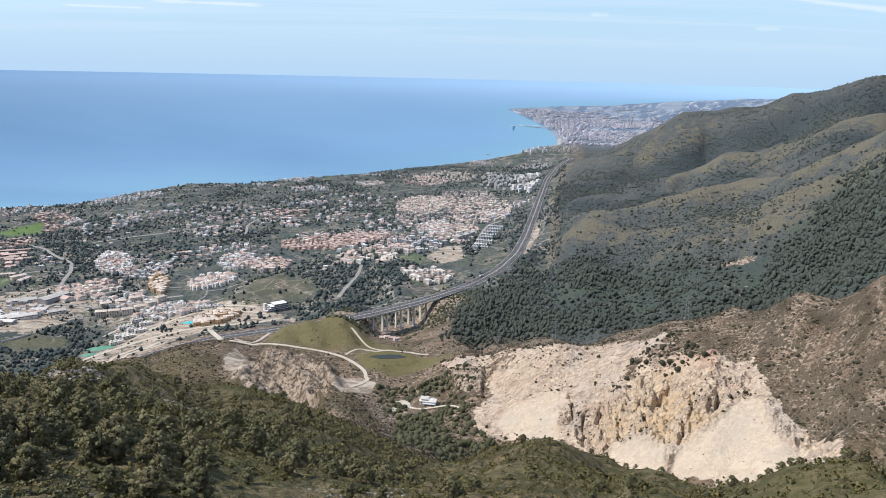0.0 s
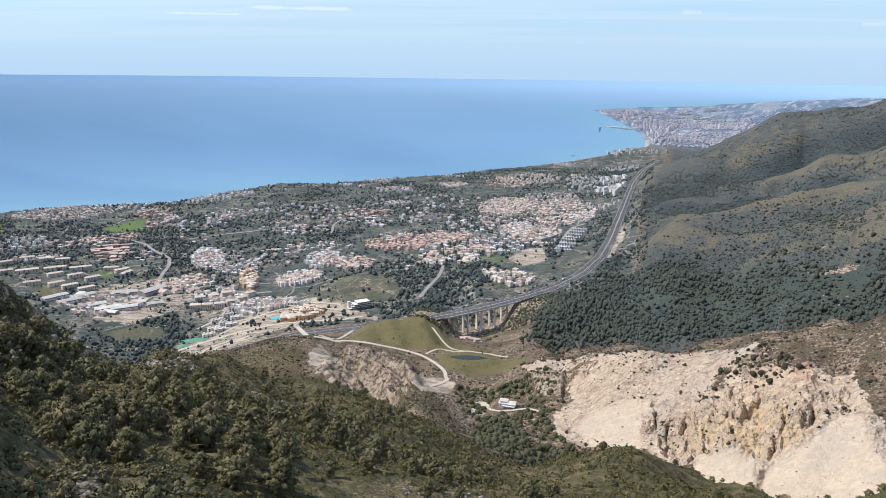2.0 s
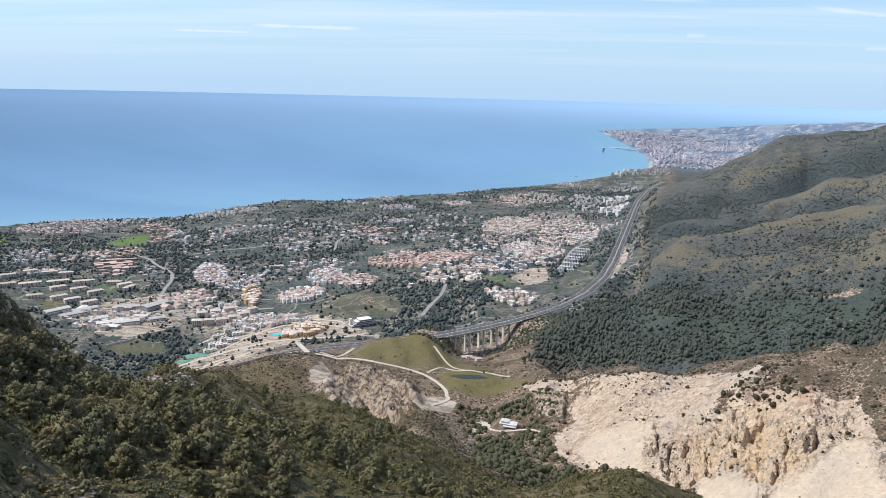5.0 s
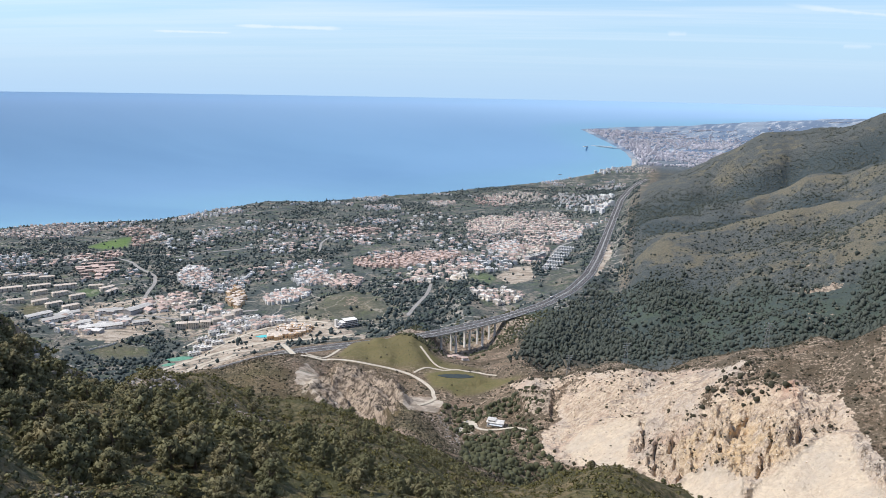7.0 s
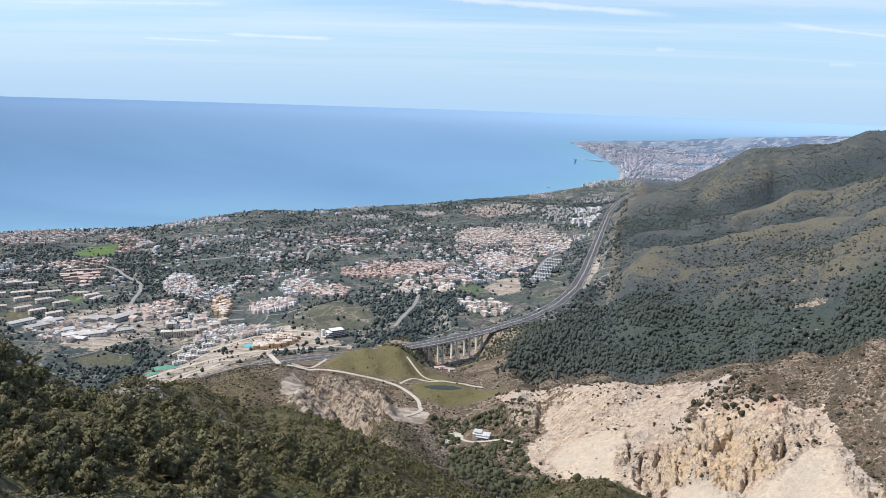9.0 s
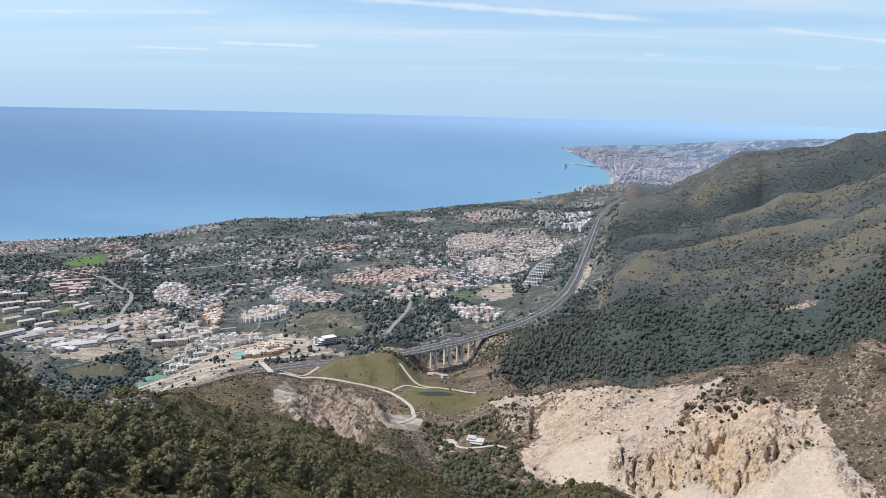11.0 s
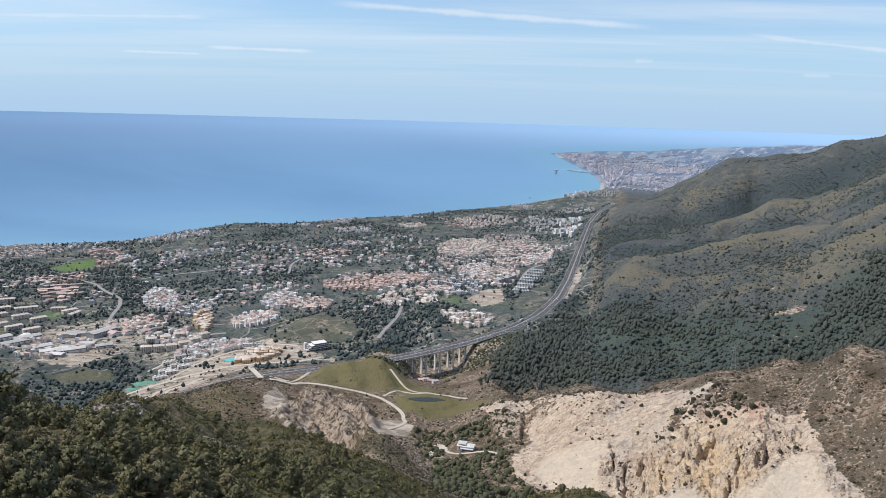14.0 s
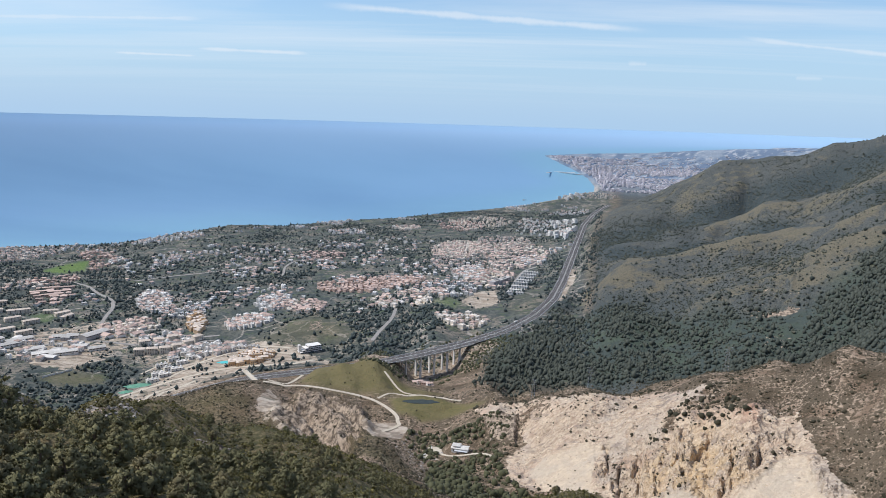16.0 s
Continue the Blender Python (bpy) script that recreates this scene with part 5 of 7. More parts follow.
def bridge():
    """The small bridge over the motorway cutting."""
    ax, ay, bx, by = *polar(-18.75, 1300.0), *polar(-17.45, 1086.0)
    top = thing("bridge", "narrow pale concrete bridge over the road cutting", "bridge")
    n = 14
    px, py = np.linspace(ax, bx, n), np.linspace(ay, by, n)
    pz = np.linspace(131.5, 181.0, n)
    strip("deck", top, GRAVEL, px, py, pz, -4, 4, lift=0.0, thick=1.2)
    for o in (-4.2, 4.2):
        strip("parapet", top, CONCRETE, px, py, pz, o - 0.2, o + 0.2, lift=1.0, thick=1.4)
    for i in (4, 7, 10):
        foot = float(ground_xy(px[i:i + 1], py[i:i + 1])[0]) - 1
        if pz[i] - 1.2 > foot + 1:
            part("pier", boxes((px[i], py[i], foot, 5.0, 1.2, pz[i] - 1.2 - foot, 20)), CONCRETE, top)


bridge()


# ---- woods, scrub and rocks ----
rng = np.random.RandomState(11)


def off_roads(b, r, clear=4.0):
    x, y = polar(b, r)
    d = near_line(x, y, mx[::3], my[::3], mz[::3], 60)[0]
    ok = d > 15 + clear
    for w, px, py, pz in ROADS.values():
        ok &= near_line(x, y, px, py, pz, 30)[0] > w / 2 + clear
    return ok


def inside(b, r, outline, margin=0.0):
    return signed_distance((b, r), outline) < margin


def strewn(n, b0, b1, r0, r1, power=2.0):
    """Random places, even over the ground for power 2, crowded towards the eye below that."""
    b = rng.uniform(b0, b1, n)
    u = rng.uniform(0, 1, n)
    return b, (r0 ** power + u * (r1 ** power - r0 ** power)) ** (1 / power)


def grow(name, label, category, mats, b, r, size, templates, squash=(0.8, 1.25), sink=0.15, smooth_faces=True):
    place, k = far_places(b, r)
    n = len(b)
    size = size * k
    tall = rng.uniform(*squash, n) * size
    place[:, 2] -= sink * size
    kinds = []
    pick = rng.randint(0, len(templates), n)
    spin = rng.uniform(0, 6.28, n)
    for i, t in enumerate(templates):
        m = pick == i
        if m.any():
            kinds.append(([(t[0], t[1], 0, *t[2:])], place[m], spin[m], np.stack([size[m], size[m], tall[m]], -1)))
    return tagged(gather(name, kinds, mats, smooth_faces), label, category, kind="stuff")


# woods on the mountain foot
blobs = [blob(s, 1, 0.34, 1.15) for s in range(8)]
nubs = [nub(40 + s, 0.35) for s in range(8)]
conifers = [nub(60 + s, 0.3, 1.3) for s in range(8)]
b, r = strewn(70000, 0, 36, 1080, 1900, 1.4)
x, y = polar(b, r)
dens = 0.5 + fbm(x, y, 120, 3, 8)
keep = rng.uniform(0, 1, len(b)) < smooth(0.07, -0.09, signed_distance((b, r), WOODS) + 0.10 * fbm(x, y, 60, 3, 18)) * (0.03 + dens * 0.85 + 0.45 * smooth(23, 27, b))
keep &= ~inside(b, r, CUTTING, 0.02)
keep[keep] = off_roads(b[keep], r[keep], 6)
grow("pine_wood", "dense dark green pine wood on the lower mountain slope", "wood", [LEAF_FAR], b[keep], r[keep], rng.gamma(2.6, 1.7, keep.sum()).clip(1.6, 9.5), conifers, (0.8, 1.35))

# scattered scrub of the mountain
b, r = strewn(76000, 8.8, 36, 1080, 3300, 1.2)
x, y = polar(b, r)
dens = 0.8 * fbm(x, y, 200, 4, 61) + 0.22 - 0.4 * ridged(x * 0.30 + 0.1 * y, y, 270, 4, 41) + 0.75 * along_lines(b, r, MOUNTAIN_HOLLOWS, 0.055) - 0.35 * along_lines(b, r, MOUNTAIN_SPURS, 0.035)
keep = (rng.uniform(0, 1, len(b)) < 0.30 + 1.2 * dens) & ~inside(b, r, CUTTING, 0.02)
keep[keep] = off_roads(b[keep], r[keep], 6)
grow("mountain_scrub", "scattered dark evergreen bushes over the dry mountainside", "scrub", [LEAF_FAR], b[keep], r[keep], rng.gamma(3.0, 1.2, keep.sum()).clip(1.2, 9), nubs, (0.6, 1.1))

# dry scrub on the ridge over the quarry and on the bare hill
b, r = strewn(88000, -34, 36, 440, 1120, 1.3)
x, y = polar(b, r)
pit = signed_distance((b, r), QUARRY)
dens = 0.78 + 1.0 * fbm(x, y, 40, 3, 71)
dens = np.where(pit < 0.0, 0.06 + 0.40 * (fbm(x, y, 40, 3, 15) > 0.20), dens)
dens = np.where(inside(b, r, PIT_SCRUB) | inside(b, r, PIT_SCRUB_LEFT), 0.75, dens)
dens = np.where(inside(b, r, SCREE), 0.0, dens)
dens = np.where(inside(b, r, BARE_HILL, 0.02), 0.42 + 0.7 * fbm(x, y, 30, 3, 73), dens)
dens = np.where(inside(b, r, HILL_SCRUB) | inside(b, r, HILL_KNOB) | inside(b, r, HILL_DARK), 0.92, dens)
for z in (POND_MEADOW, KNOLL, TURNING_PLACE, POND_WATER, DIRT_STRIP):
    dens = np.where(inside(b, r, z, 0.004), 0.025, dens)
dens = np.where(inside(b, r, KNOLL), 0.10, dens)
for z in (PALE_MOUND, LEFT_SLOPE):
    dens = np.where(inside(b, r, z), 0.004, dens)
keep = rng.uniform(0, 1, len(b)) < dens
keep[keep] = off_roads(b[keep], r[keep], 1.5)
for pb, pr, half, deep in PADS:
    keep &= ~((np.abs(b - pb) < math.degrees(half * 0.95 / pr)) & (np.abs(r - pr) < deep * 0.95))
grow("dry_scrub", "low grey-green scrub dotting stony slopes round the quarry", "scrub", [LEAF_DRY], b[keep], r[keep], rng.gamma(1.3, 0.95, keep.sum()).clip(0.6, 6.0), nubs, (0.45, 0.85))

# larger bushes on the ledge in the middle of the quarry and along its rim
b, r = strewn(2600, 0, 26, 640, 960, 1.3)
x, y = polar(b, r)
rim = np.abs(signed_distance((b, r), QUARRY))
keep = ((inside(b, r, PIT_SCRUB, 0.004) & (rng.uniform(0, 1, len(b)) < 0.9)) | ((rim < 0.02) & (b < 22) & (rng.uniform(0, 1, len(b)) < 0.25))) & off_roads(b, r, 1.5)
grow("quarry_bushes", "dark rounded bushes on the ledges and rim of the quarry", "bushes", [LEAF_DRY], b[keep], r[keep], rng.gamma(3.0, 1.1, keep.sum()).clip(1.5, 7), blobs, (0.6, 0.95))

# thicket round the hut and in the gully
b, r = strewn(7600, -9, 5.5, 470, 930, 1.5)
x, y = polar(b, r)
dens = 0.55 + 1.2 * fbm(x, y, 36, 3, 91)
dens = np.where(inside(b, r, [(-6.5, 900), (3.2, 890), (3.0, 800), (2.4, 740), (6, 640), (3, 560), (-3, 520), (-4, 640), (-3.4, 760), (-5, 820)]), dens + 0.2, 0)
keep = (rng.uniform(0, 1, len(b)) < dens) & off_roads(b, r, 1.0) & ~inside(b, r, TURNING_PLACE, 0.01) & (signed_distance((b, r), QUARRY) > -0.005)
keep &= ~((np.abs(b + 1.0) < 1.9) & (np.abs(r - 822) < 20))
grow("thicket", "dark green thicket of trees round the hut and gully", "thicket", [LEAF_MID], b[keep], r[keep], rng.gamma(2.6, 1.25, keep.sum()).clip(1.2, 7.5), blobs, (0.7, 1.2))

# garden and street trees of the plain
b, r = strewn(76000, -44, 9.5, 1280, 4300, 1.0)
x, y = polar(b, r)
dens = 0.56 + 1.5 * fbm(x, y, 150, 4, 101)
works = inside(b, r, WORKS, 0.02) | inside(b, r, WORKS_FAR, 0.02) | inside(b, r, CUTTING, 0.02)
lawns = works & False
for z in (OLIVE_HILL, GOLF_A, GOLF_B, GOLF_C, PARK_LAWN, SPORTS_GROUND, FLAT_LAWN, PITCH_FIELD, GREEN_TERRACE, PALE_PLAZA, YARD):
    lawns |= inside(b, r, z, 0.004)
dens = np.where(works | lawns, np.where(works, 0.12, 0.03), dens)
keep = (rng.uniform(0, 1, len(b)) < dens) & (signed_distance((b, r), LAND_EDGE) < -0.012)
keep &= ~(inside(b, r, TRADING_ESTATE) & (rng.uniform(0, 1, len(b)) < 0.7))
grove = np.any([inside(b, r, g) for g in GROVES], 0)
keep |= grove
keep[keep] = off_roads(b[keep], r[keep], 2)
TREE_B, TREE_R = b[keep], r[keep]
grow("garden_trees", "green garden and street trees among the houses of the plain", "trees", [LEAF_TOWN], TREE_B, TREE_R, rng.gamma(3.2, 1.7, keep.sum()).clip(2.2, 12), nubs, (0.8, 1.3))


# bushes in the gorge and under the viaduct
b, r = strewn(4200, -9.5, 3.5, 1090, 1420, 1.5)
x, y = polar(b, r)
gap = near_line(x, y, MX[BRIDGED], MY[BRIDGED], MZ[BRIDGED], 120)[0]
keep = (gap > 17) & (gap < 110) & (rng.uniform(0, 1, len(b)) < 0.45 + fbm(x, y, 40, 3, 151)) & off_roads(b, r, 2) & ~((np.abs(b + 4.2) < 1.2) & (np.abs(r - 1172) < 24))
grow("gorge_bushes", "dark bushes on the rocky sides of the gorge", "bushes", [LEAF_MID], b[keep], r[keep], rng.uniform(2.0, 5.5, keep.sum()), blobs, (0.7, 1.2))


# near slope: shrubs
def near_cover(n, r0, r1, power):
    b, r = strewn(n, -46, 37, r0, r1, power)
    x, y = polar(b, r)
    return b, r, 0.62 + 1.1 * fbm(x, y, 22, 3, 121)


with np.errstate(all="ignore"):
    CREST = np.where(D < 420, np.arctan((GZ - EYE[2]) / D), -1.5).max(0)


def room_above(b, r, lift=0.0):
    """Height from the ground up to the line of the near crest, behind which the plain shows."""
    return EYE[2] + r * np.tan(np.interp(b, bearings, CREST) + lift) - ground_at(b, r)


tufts = [leaf_cloud(300 + s, 3, 30, 0.19, 1.0, 0.75, 0.0, 0.40, 0.45) for s in range(6)]
b, r, dens = near_cover(9500, 42, 190, 1.2)
keep = rng.uniform(0, 1, len(b)) < dens
grow("undergrowth", "thick low shrubs covering the steep near slope", "shrubs", [LEAF_SHRUB], b[keep], r[keep], rng.uniform(0.35, 1.3, keep.sum()) , tufts, (0.6, 1.1), 0.1)
small = [leaf_cloud(330 + s, 2, 14, 0.30, 1.0, 0.8, 0.0, 0.46, 0.5) for s in range(5)]
b, r, dens = near_cover(13000, 170, 420, 1.5)
keep = rng.uniform(0, 1, len(b)) < dens
grow("slope_shrubs", "green shrubs covering the slope and crest above the pit", "shrubs", [LEAF_SHRUB], b[keep], r[keep], rng.uniform(0.6, 1.5, keep.sum()) * np.where(rng.uniform(0, 1, keep.sum()) < 0.14, 2.0, 1.0), small, (0.6, 1.1), 0.1)


def pine(seed, label):
    """A bushy mountain pine, about five metres wide."""
    rnd = random.Random(seed)
    top = thing("tree", label, "tree", "pines on the near slope")
    bm = bmesh.new()
    lean = Vector((rnd.uniform(-0.4, 0.4), rnd.uniform(-0.4, 0.4), 0))
    rings = []
    for z, w in ((-0.6, 0.24), (0.6, 0.19), (1.6, 0.14), (2.8, 0.08)):
        c = lean * (z / 2.8) + Vector((0, 0, z))
        rings.append([bm.verts.new(c + Vector((math.cos(a) * w, math.sin(a) * w, 0))) for a in (i * math.tau / 6 for i in range(6))])
    for lo, hi in zip(rings, rings[1:]):
        for i in range(6):
            bm.faces.new((lo[i], lo[(i + 1) % 6], hi[(i + 1) % 6], hi[i]))
    for k in range(5):
        a, z = rnd.uniform(0, 6.28), rnd.uniform(0.8, 2.0)
        p, q = lean * (z / 2.8) + Vector((0, 0, z)), Vector((math.cos(a) * 1.5, math.sin(a) * 1.5, z + rnd.uniform(0.5, 1.3)))
        side = Vector((-math.sin(a), math.cos(a), 0)) * 0.07
        w = [bm.verts.new(v) for v in (p - side, p + side, q, p + Vector((0, 0, 0.14)))]
        bm.faces.new((w[0], w[1], w[2])), bm.faces.new((w[1], w[3], w[2])), bm.faces.new((w[3], w[0], w[2]))
    part("trunk", bm, BARK, top, "grey-brown forked trunk")
    v, f, n = leaf_cloud(seed, 34, 1250, 0.082, 0.95, rnd.uniform(1.05, 1.4), 0.10, 0.22, 0.36, 0.8)
    crown = part("crown", data_from("crown", v * 2.5, f, LEAF_NEAR, n), None, top)
    return top


def big_pine(seed, label):
    """A broad old pine of the steep slope, about seven metres wide, on the same plan as the others."""
    top = pine(seed, label)
    crown = [c for c in top.children if c.name.startswith("crown")][0]
    v, f, n = leaf_cloud(seed + 7, 60, 2600, 0.062, 1.0, 1.15, 0.10, 0.19, 0.34, 0.5)
    old, crown.data = crown.data, data_from("crown", v * 2.5, f, LEAF_NEAR, n)
    bpy.data.meshes.remove(old)
    return top


PINE_LABELS = ["dark green bushy pine on the steep slope", "rounded dull green pine among low shrubs", "broad olive green pine with a dense crown",
               "dark compact pine standing over shrubs", "uneven grey-green pine with open gaps", "low spreading pine on the stony slope"]
pines = [pine(500 + i, PINE_LABELS[i]) for i in range(6)]
b, r = strewn(1100, -45, 36, 58, 440, 1.25)
x, y = polar(b, r)
left = smooth(2, -12, b)
dens = (0.10 + 0.55 * left + 0.8 * smooth(-26, -34, b) * (r < 230)) * (0.55 + 1.3 * fbm(x, y, 45, 3, 141)) * np.where(r > 330, 0.5, 1)
keep = np.flatnonzero((rng.uniform(0, 1, len(b)) < dens))[:285]
keep = keep[~((b[keep] < -27) & (np.interp(b[keep], SPUR_LINE[0], SPUR_LINE[1]) - r[keep] < 26))]
b, r = np.r_[b[keep], 14.4, 16.1, 33.0, 34.4, 31.5, 30.2, 25.5, 22.0, 26.5, 27.8, 29.0, 28.4, 32.0, 23.5, 19.5, 27.0, 30.8, 24.4], np.r_[r[keep], 336, 330, 262, 258, 285, 296, 318, 326, 302, 299, 292, 284, 275, 318, 328, 294, 280, 310]
place, _ = far_places(b, r)
for i in range(len(b)):
    src = pines[i % 6]
    s = (rng.uniform(0.65, 1.3) if r[i] > 100 else rng.uniform(0.55, 1.0)) * (1.25 if b[i] < -20 else 1)
    if b[i] < -24:
        s = max(min(s, float(room_above(b[i:i + 1], r[i:i + 1], 0.006)[0]) / 4.4), 0.3)
    m = pose(*place[i], 0, 0, rng.uniform(0, 360)) @ Matrix.Diagonal((s, s, s * rng.uniform(0.85, 1.15), 1))
    if i < 6:
        src.matrix_basis = m
    else:
        t = copy_thing(src, Matrix.Identity(4))
        t.matrix_basis = m

# broad pines on the steep side below the spur
old_pines = [big_pine(560 + i, ("broad dark pine with soft drooping foliage", "wide grey-green pine shading the slope", "tall full pine below the rocky spur")[i]) for i in range(3)]
b, r = strewn(90, -44, -14, 78, 170, 1.3)
front = np.interp(b, SPUR_LINE[0], SPUR_LINE[1]) - r
keep = (front > 24) & (rng.uniform(0, 1, len(b)) < smooth(-12, -26, b) * 0.85 + 0.1)
b, r = b[keep][:46], r[keep][:46]
place, _ = far_places(b, r)
for i in range(len(b)):
    s = rng.uniform(0.9, 1.6)
    s = max(min(s, float(room_above(b[i:i + 1], r[i:i + 1], 0.0)[0]) / 4.6), 0.5)
    ob = old_pines[i] if i < 3 else copy_thing(old_pines[i % 3], Matrix.Identity(4))
    ob.matrix_basis = pose(*place[i], 0, 0, rng.uniform(0, 360)) @ Matrix.Diagonal((s, s, s * rng.uniform(0.85, 1.05), 1))

# rocks along the spur, the gully and the quarry
chips = []
for s in range(6):
    v, f = blob(700 + s, 1, 0.42, 0.7)
    chips.append((v, f))
rb, rr, size = [], [], []
SPUR_ROCKS = [(-37.5, 200), (-34.5, 196), (-31.5, 232), (-29.5, 268), (-26.5, 262), (-23.5, 272), (-21, 282), (-18.7, 300)]
SLOPE_ROCKS = [(-12, 118), (-9, 112), (-5, 116), (-3, 130)]
PATH_ROCKS = [(-36.5, 118), (-35, 100), (-34.2, 84), (-36.8, 72)]
for line, n, spread, big in ((SPUR_ROCKS, 620, 9, 1.7), (SLOPE_ROCKS, 110, 6, 0.9), (PATH_ROCKS, 130, 4, 0.85), (GULLY_PATH[1], 260, 14, 2.4)):
    line = np.array(line, float)
    t = rng.uniform(0, len(line) - 1, n)
    rb.append(np.interp(t, np.arange(len(line)), line[:, 0]) + rng.normal(0, 0.5, n))
    rr.append(np.interp(t, np.arange(len(line)), line[:, 1]) + rng.normal(0, spread, n))
    size.append(rng.uniform(0.3, big, n) ** 1.3)
grow("loose_rocks", "pale limestone boulders and rubble on the slopes", "rocks", [STONE], np.concatenate(rb), np.maximum(np.concatenate(rr), 60), np.concatenate(size), chips, (0.7, 1.4), 0.25, False)


# the other pines of the near slope, farther off
far_pines = [leaf_cloud(800 + s, 10, 84, 0.17, 1.0, 1.15, 0.1, 0.30, 0.45, 0.7) for s in range(6)]
b, r = strewn(3600, -45, 4, 140, 470, 1.5)
x, y = polar(b, r)
dens = smooth(3, -9, b) * (0.42 + 1.5 * fbm(x, y, 40, 3, 161)) + 0.35 * smooth(-30, -37, b)
keep = rng.uniform(0, 1, len(b)) < dens
grow("slope_pines", "grey-green pines crowding the near slope and gully", "trees", [LEAF_NEAR], b[keep], r[keep], np.where(b[keep] < -24, np.clip(room_above(b[keep], r[keep], 0.004) / 1.9, 0.35, 9), 9).clip(0, rng.uniform(1.1, 2.9, keep.sum())), far_pines, (0.8, 1.2), 0.1)

# extra shrubs on the steep spur side
b, r = strewn(1700, -46, -28, 50, 200, 1.4)
at = rng.uniform(0, 1, 900)
b = np.r_[b, -43 + 14 * at]
r = np.r_[r, np.interp(-43 + 14 * at, *SPUR_LINE) - rng.uniform(0, 14, 900)]
front = np.interp(b, SPUR_LINE[0], SPUR_LINE[1]) - r
keep = (front < 2) | (front > 22) | (rng.uniform(0, 1, len(b)) < 0.8)
b, r = b[keep], r[keep]
grow("spur_shrubs", "grey-green shrubs clinging to the steep spur side", "shrubs", [LEAF_NEAR], b, r, np.clip(room_above(b, r, 0.003) / 1.4, 0.3, 9).clip(0, rng.uniform(0.5, 1.4, len(b))), tufts, (0.7, 1.1), 0.1)

# rubble in the quarry
b, r = strewn(9000, -1, 34, 470, 950, 1.4)
x, y = polar(b, r)
keep = inside(b, r, QUARRY, 0.01) & ~inside(b, r, SCREE, -0.004) & (rng.uniform(0, 1, len(b)) < 0.62 + 1.3 * fbm(x, y, 45, 3, 171))
grow("quarry_rubble", "pale broken stone strewn over the quarry slopes", "rubble", [RUBBLE], b[keep], r[keep], rng.gamma(2.0, 0.55, keep.sum()).clip(0.4, 3.2), chips, (0.6, 1.1), 0.3, False)


# ---- houses ----
def house_bits(w, d, storeys, roof, hip=0.0, extra=None):
    """Corner and triangle arrays of one house: slot 0 walls, 1 roof, 2 glass."""
    h = 2.9 * storeys + 0.3
    walls = boxes((0, 0, -2.0, w, d, h + 2.0))
    if extra:
        ew, ed, eh = extra
        m = pose(w / 2 - ew / 2 + 1.0, -d / 2 - ed / 2 + 0.4, eh / 2 - 1) @ Matrix.Diagonal((ew, ed, eh + 2, 1))
        bmesh.ops.create_cube(walls, size=1, matrix=m)
    if roof:
        top = prism(w, d, h, roof, 0.45, hip)
        if extra:
            m = pose(w / 2 - extra[0] / 2 + 1.0, -d / 2 - extra[1] / 2 + 0.4, extra[2] + 0.15) @ Matrix.Diagonal((extra[0] + 0.7, extra[1] + 0.5, 0.3, 1))
            bmesh.ops.create_cube(top, size=1, matrix=m)
    else:
        top = boxes((0, -d / 2 + 0.15, h, w, 0.3, 0.8), (-w / 2 + 0.15, 0.15, h, 0.3, d - 0.3, 0.8), (w * 0.2, d * 0.15, h, 2.6, 2.4, 2.0))
    panes = []
    for k in range(storeys):
        z = 0.9 + 2.9 * k
        for i in range(max(int(w / 3.2), 2)):
            x = -w / 2 + (i + 0.5) * w / max(int(w / 3.2), 2)
            panes += [(x, -d / 2, z, 1.3, 0.14, 1.35), (x, d / 2, z, 1.3, 0.14, 1.35)]
        for s in (-1, 1):
            panes += [(s * w / 2, 0, z, 0.14, 1.3, 1.35)]
    return walls, top, panes


STYLES = {  # walls, roof, share of flat roofs, storeys, width range
    "terrace": (WALL_CREAM, ROOF_RED, 0.4, (2, 3), (8, 14)), "terracotta": (WALL_PINK, ROOF_RED, 0.15, (2, 2), (8, 13)),
    "white": (WALL_WHITE, ROOF_RED, 0.5, (2, 3), (8, 14)), "cream": (WALL_CREAM, ROOF_RED, 0.4, (2, 3), (9, 15)),
    "orange": (WALL_ORANGE, ROOF_SAND, 0.4, (2, 3), (8, 13)), "village": (WALL_CREAM, ROOF_RED, 0.42, (2, 3), (7, 12)),
    "villa": (WALL_WHITE, ROOF_RED, 0.35, (1, 2), (10, 16)), "tower": (WALL_WHITE, ROOF_GREY, 1.0, (4, 7), (12, 18)),
    "shed": (WALL_GREY, ROOF_WHITE, 0.0, (2, 2), (18, 38)), "shed_red": (WALL_PINK, ROOF_RED, 0.0, (2, 2), (16, 40)),
    "red_shed2": (WALL_WHITE, ROOF_RED, 0.0, (2, 2), (14, 24)),
}
LABELS = {
    "terrace": "cream townhouse in a dense coastal estate", "terracotta": "pinkish townhouse under a terracotta tiled roof", "white": "white rendered house among garden trees",
    "cream": "cream rendered house beside the road", "orange": "ochre orange apartment house on a terrace", "village": "small cream village house with tiled roof",
    "villa": "white villa standing in its wooded garden", "tower": "tall pale apartment tower near the shore", "shed": "low grey warehouse with a white sheet roof",
    "shed_red": "long low hall under a red roof", "red_shed2": "white commercial building with a red roof",
}
CATEGORY = {"tower": "apartment tower", "shed": "warehouse", "shed_red": "hall", "red_shed2": "shop building"}
hrng = random.Random(5)


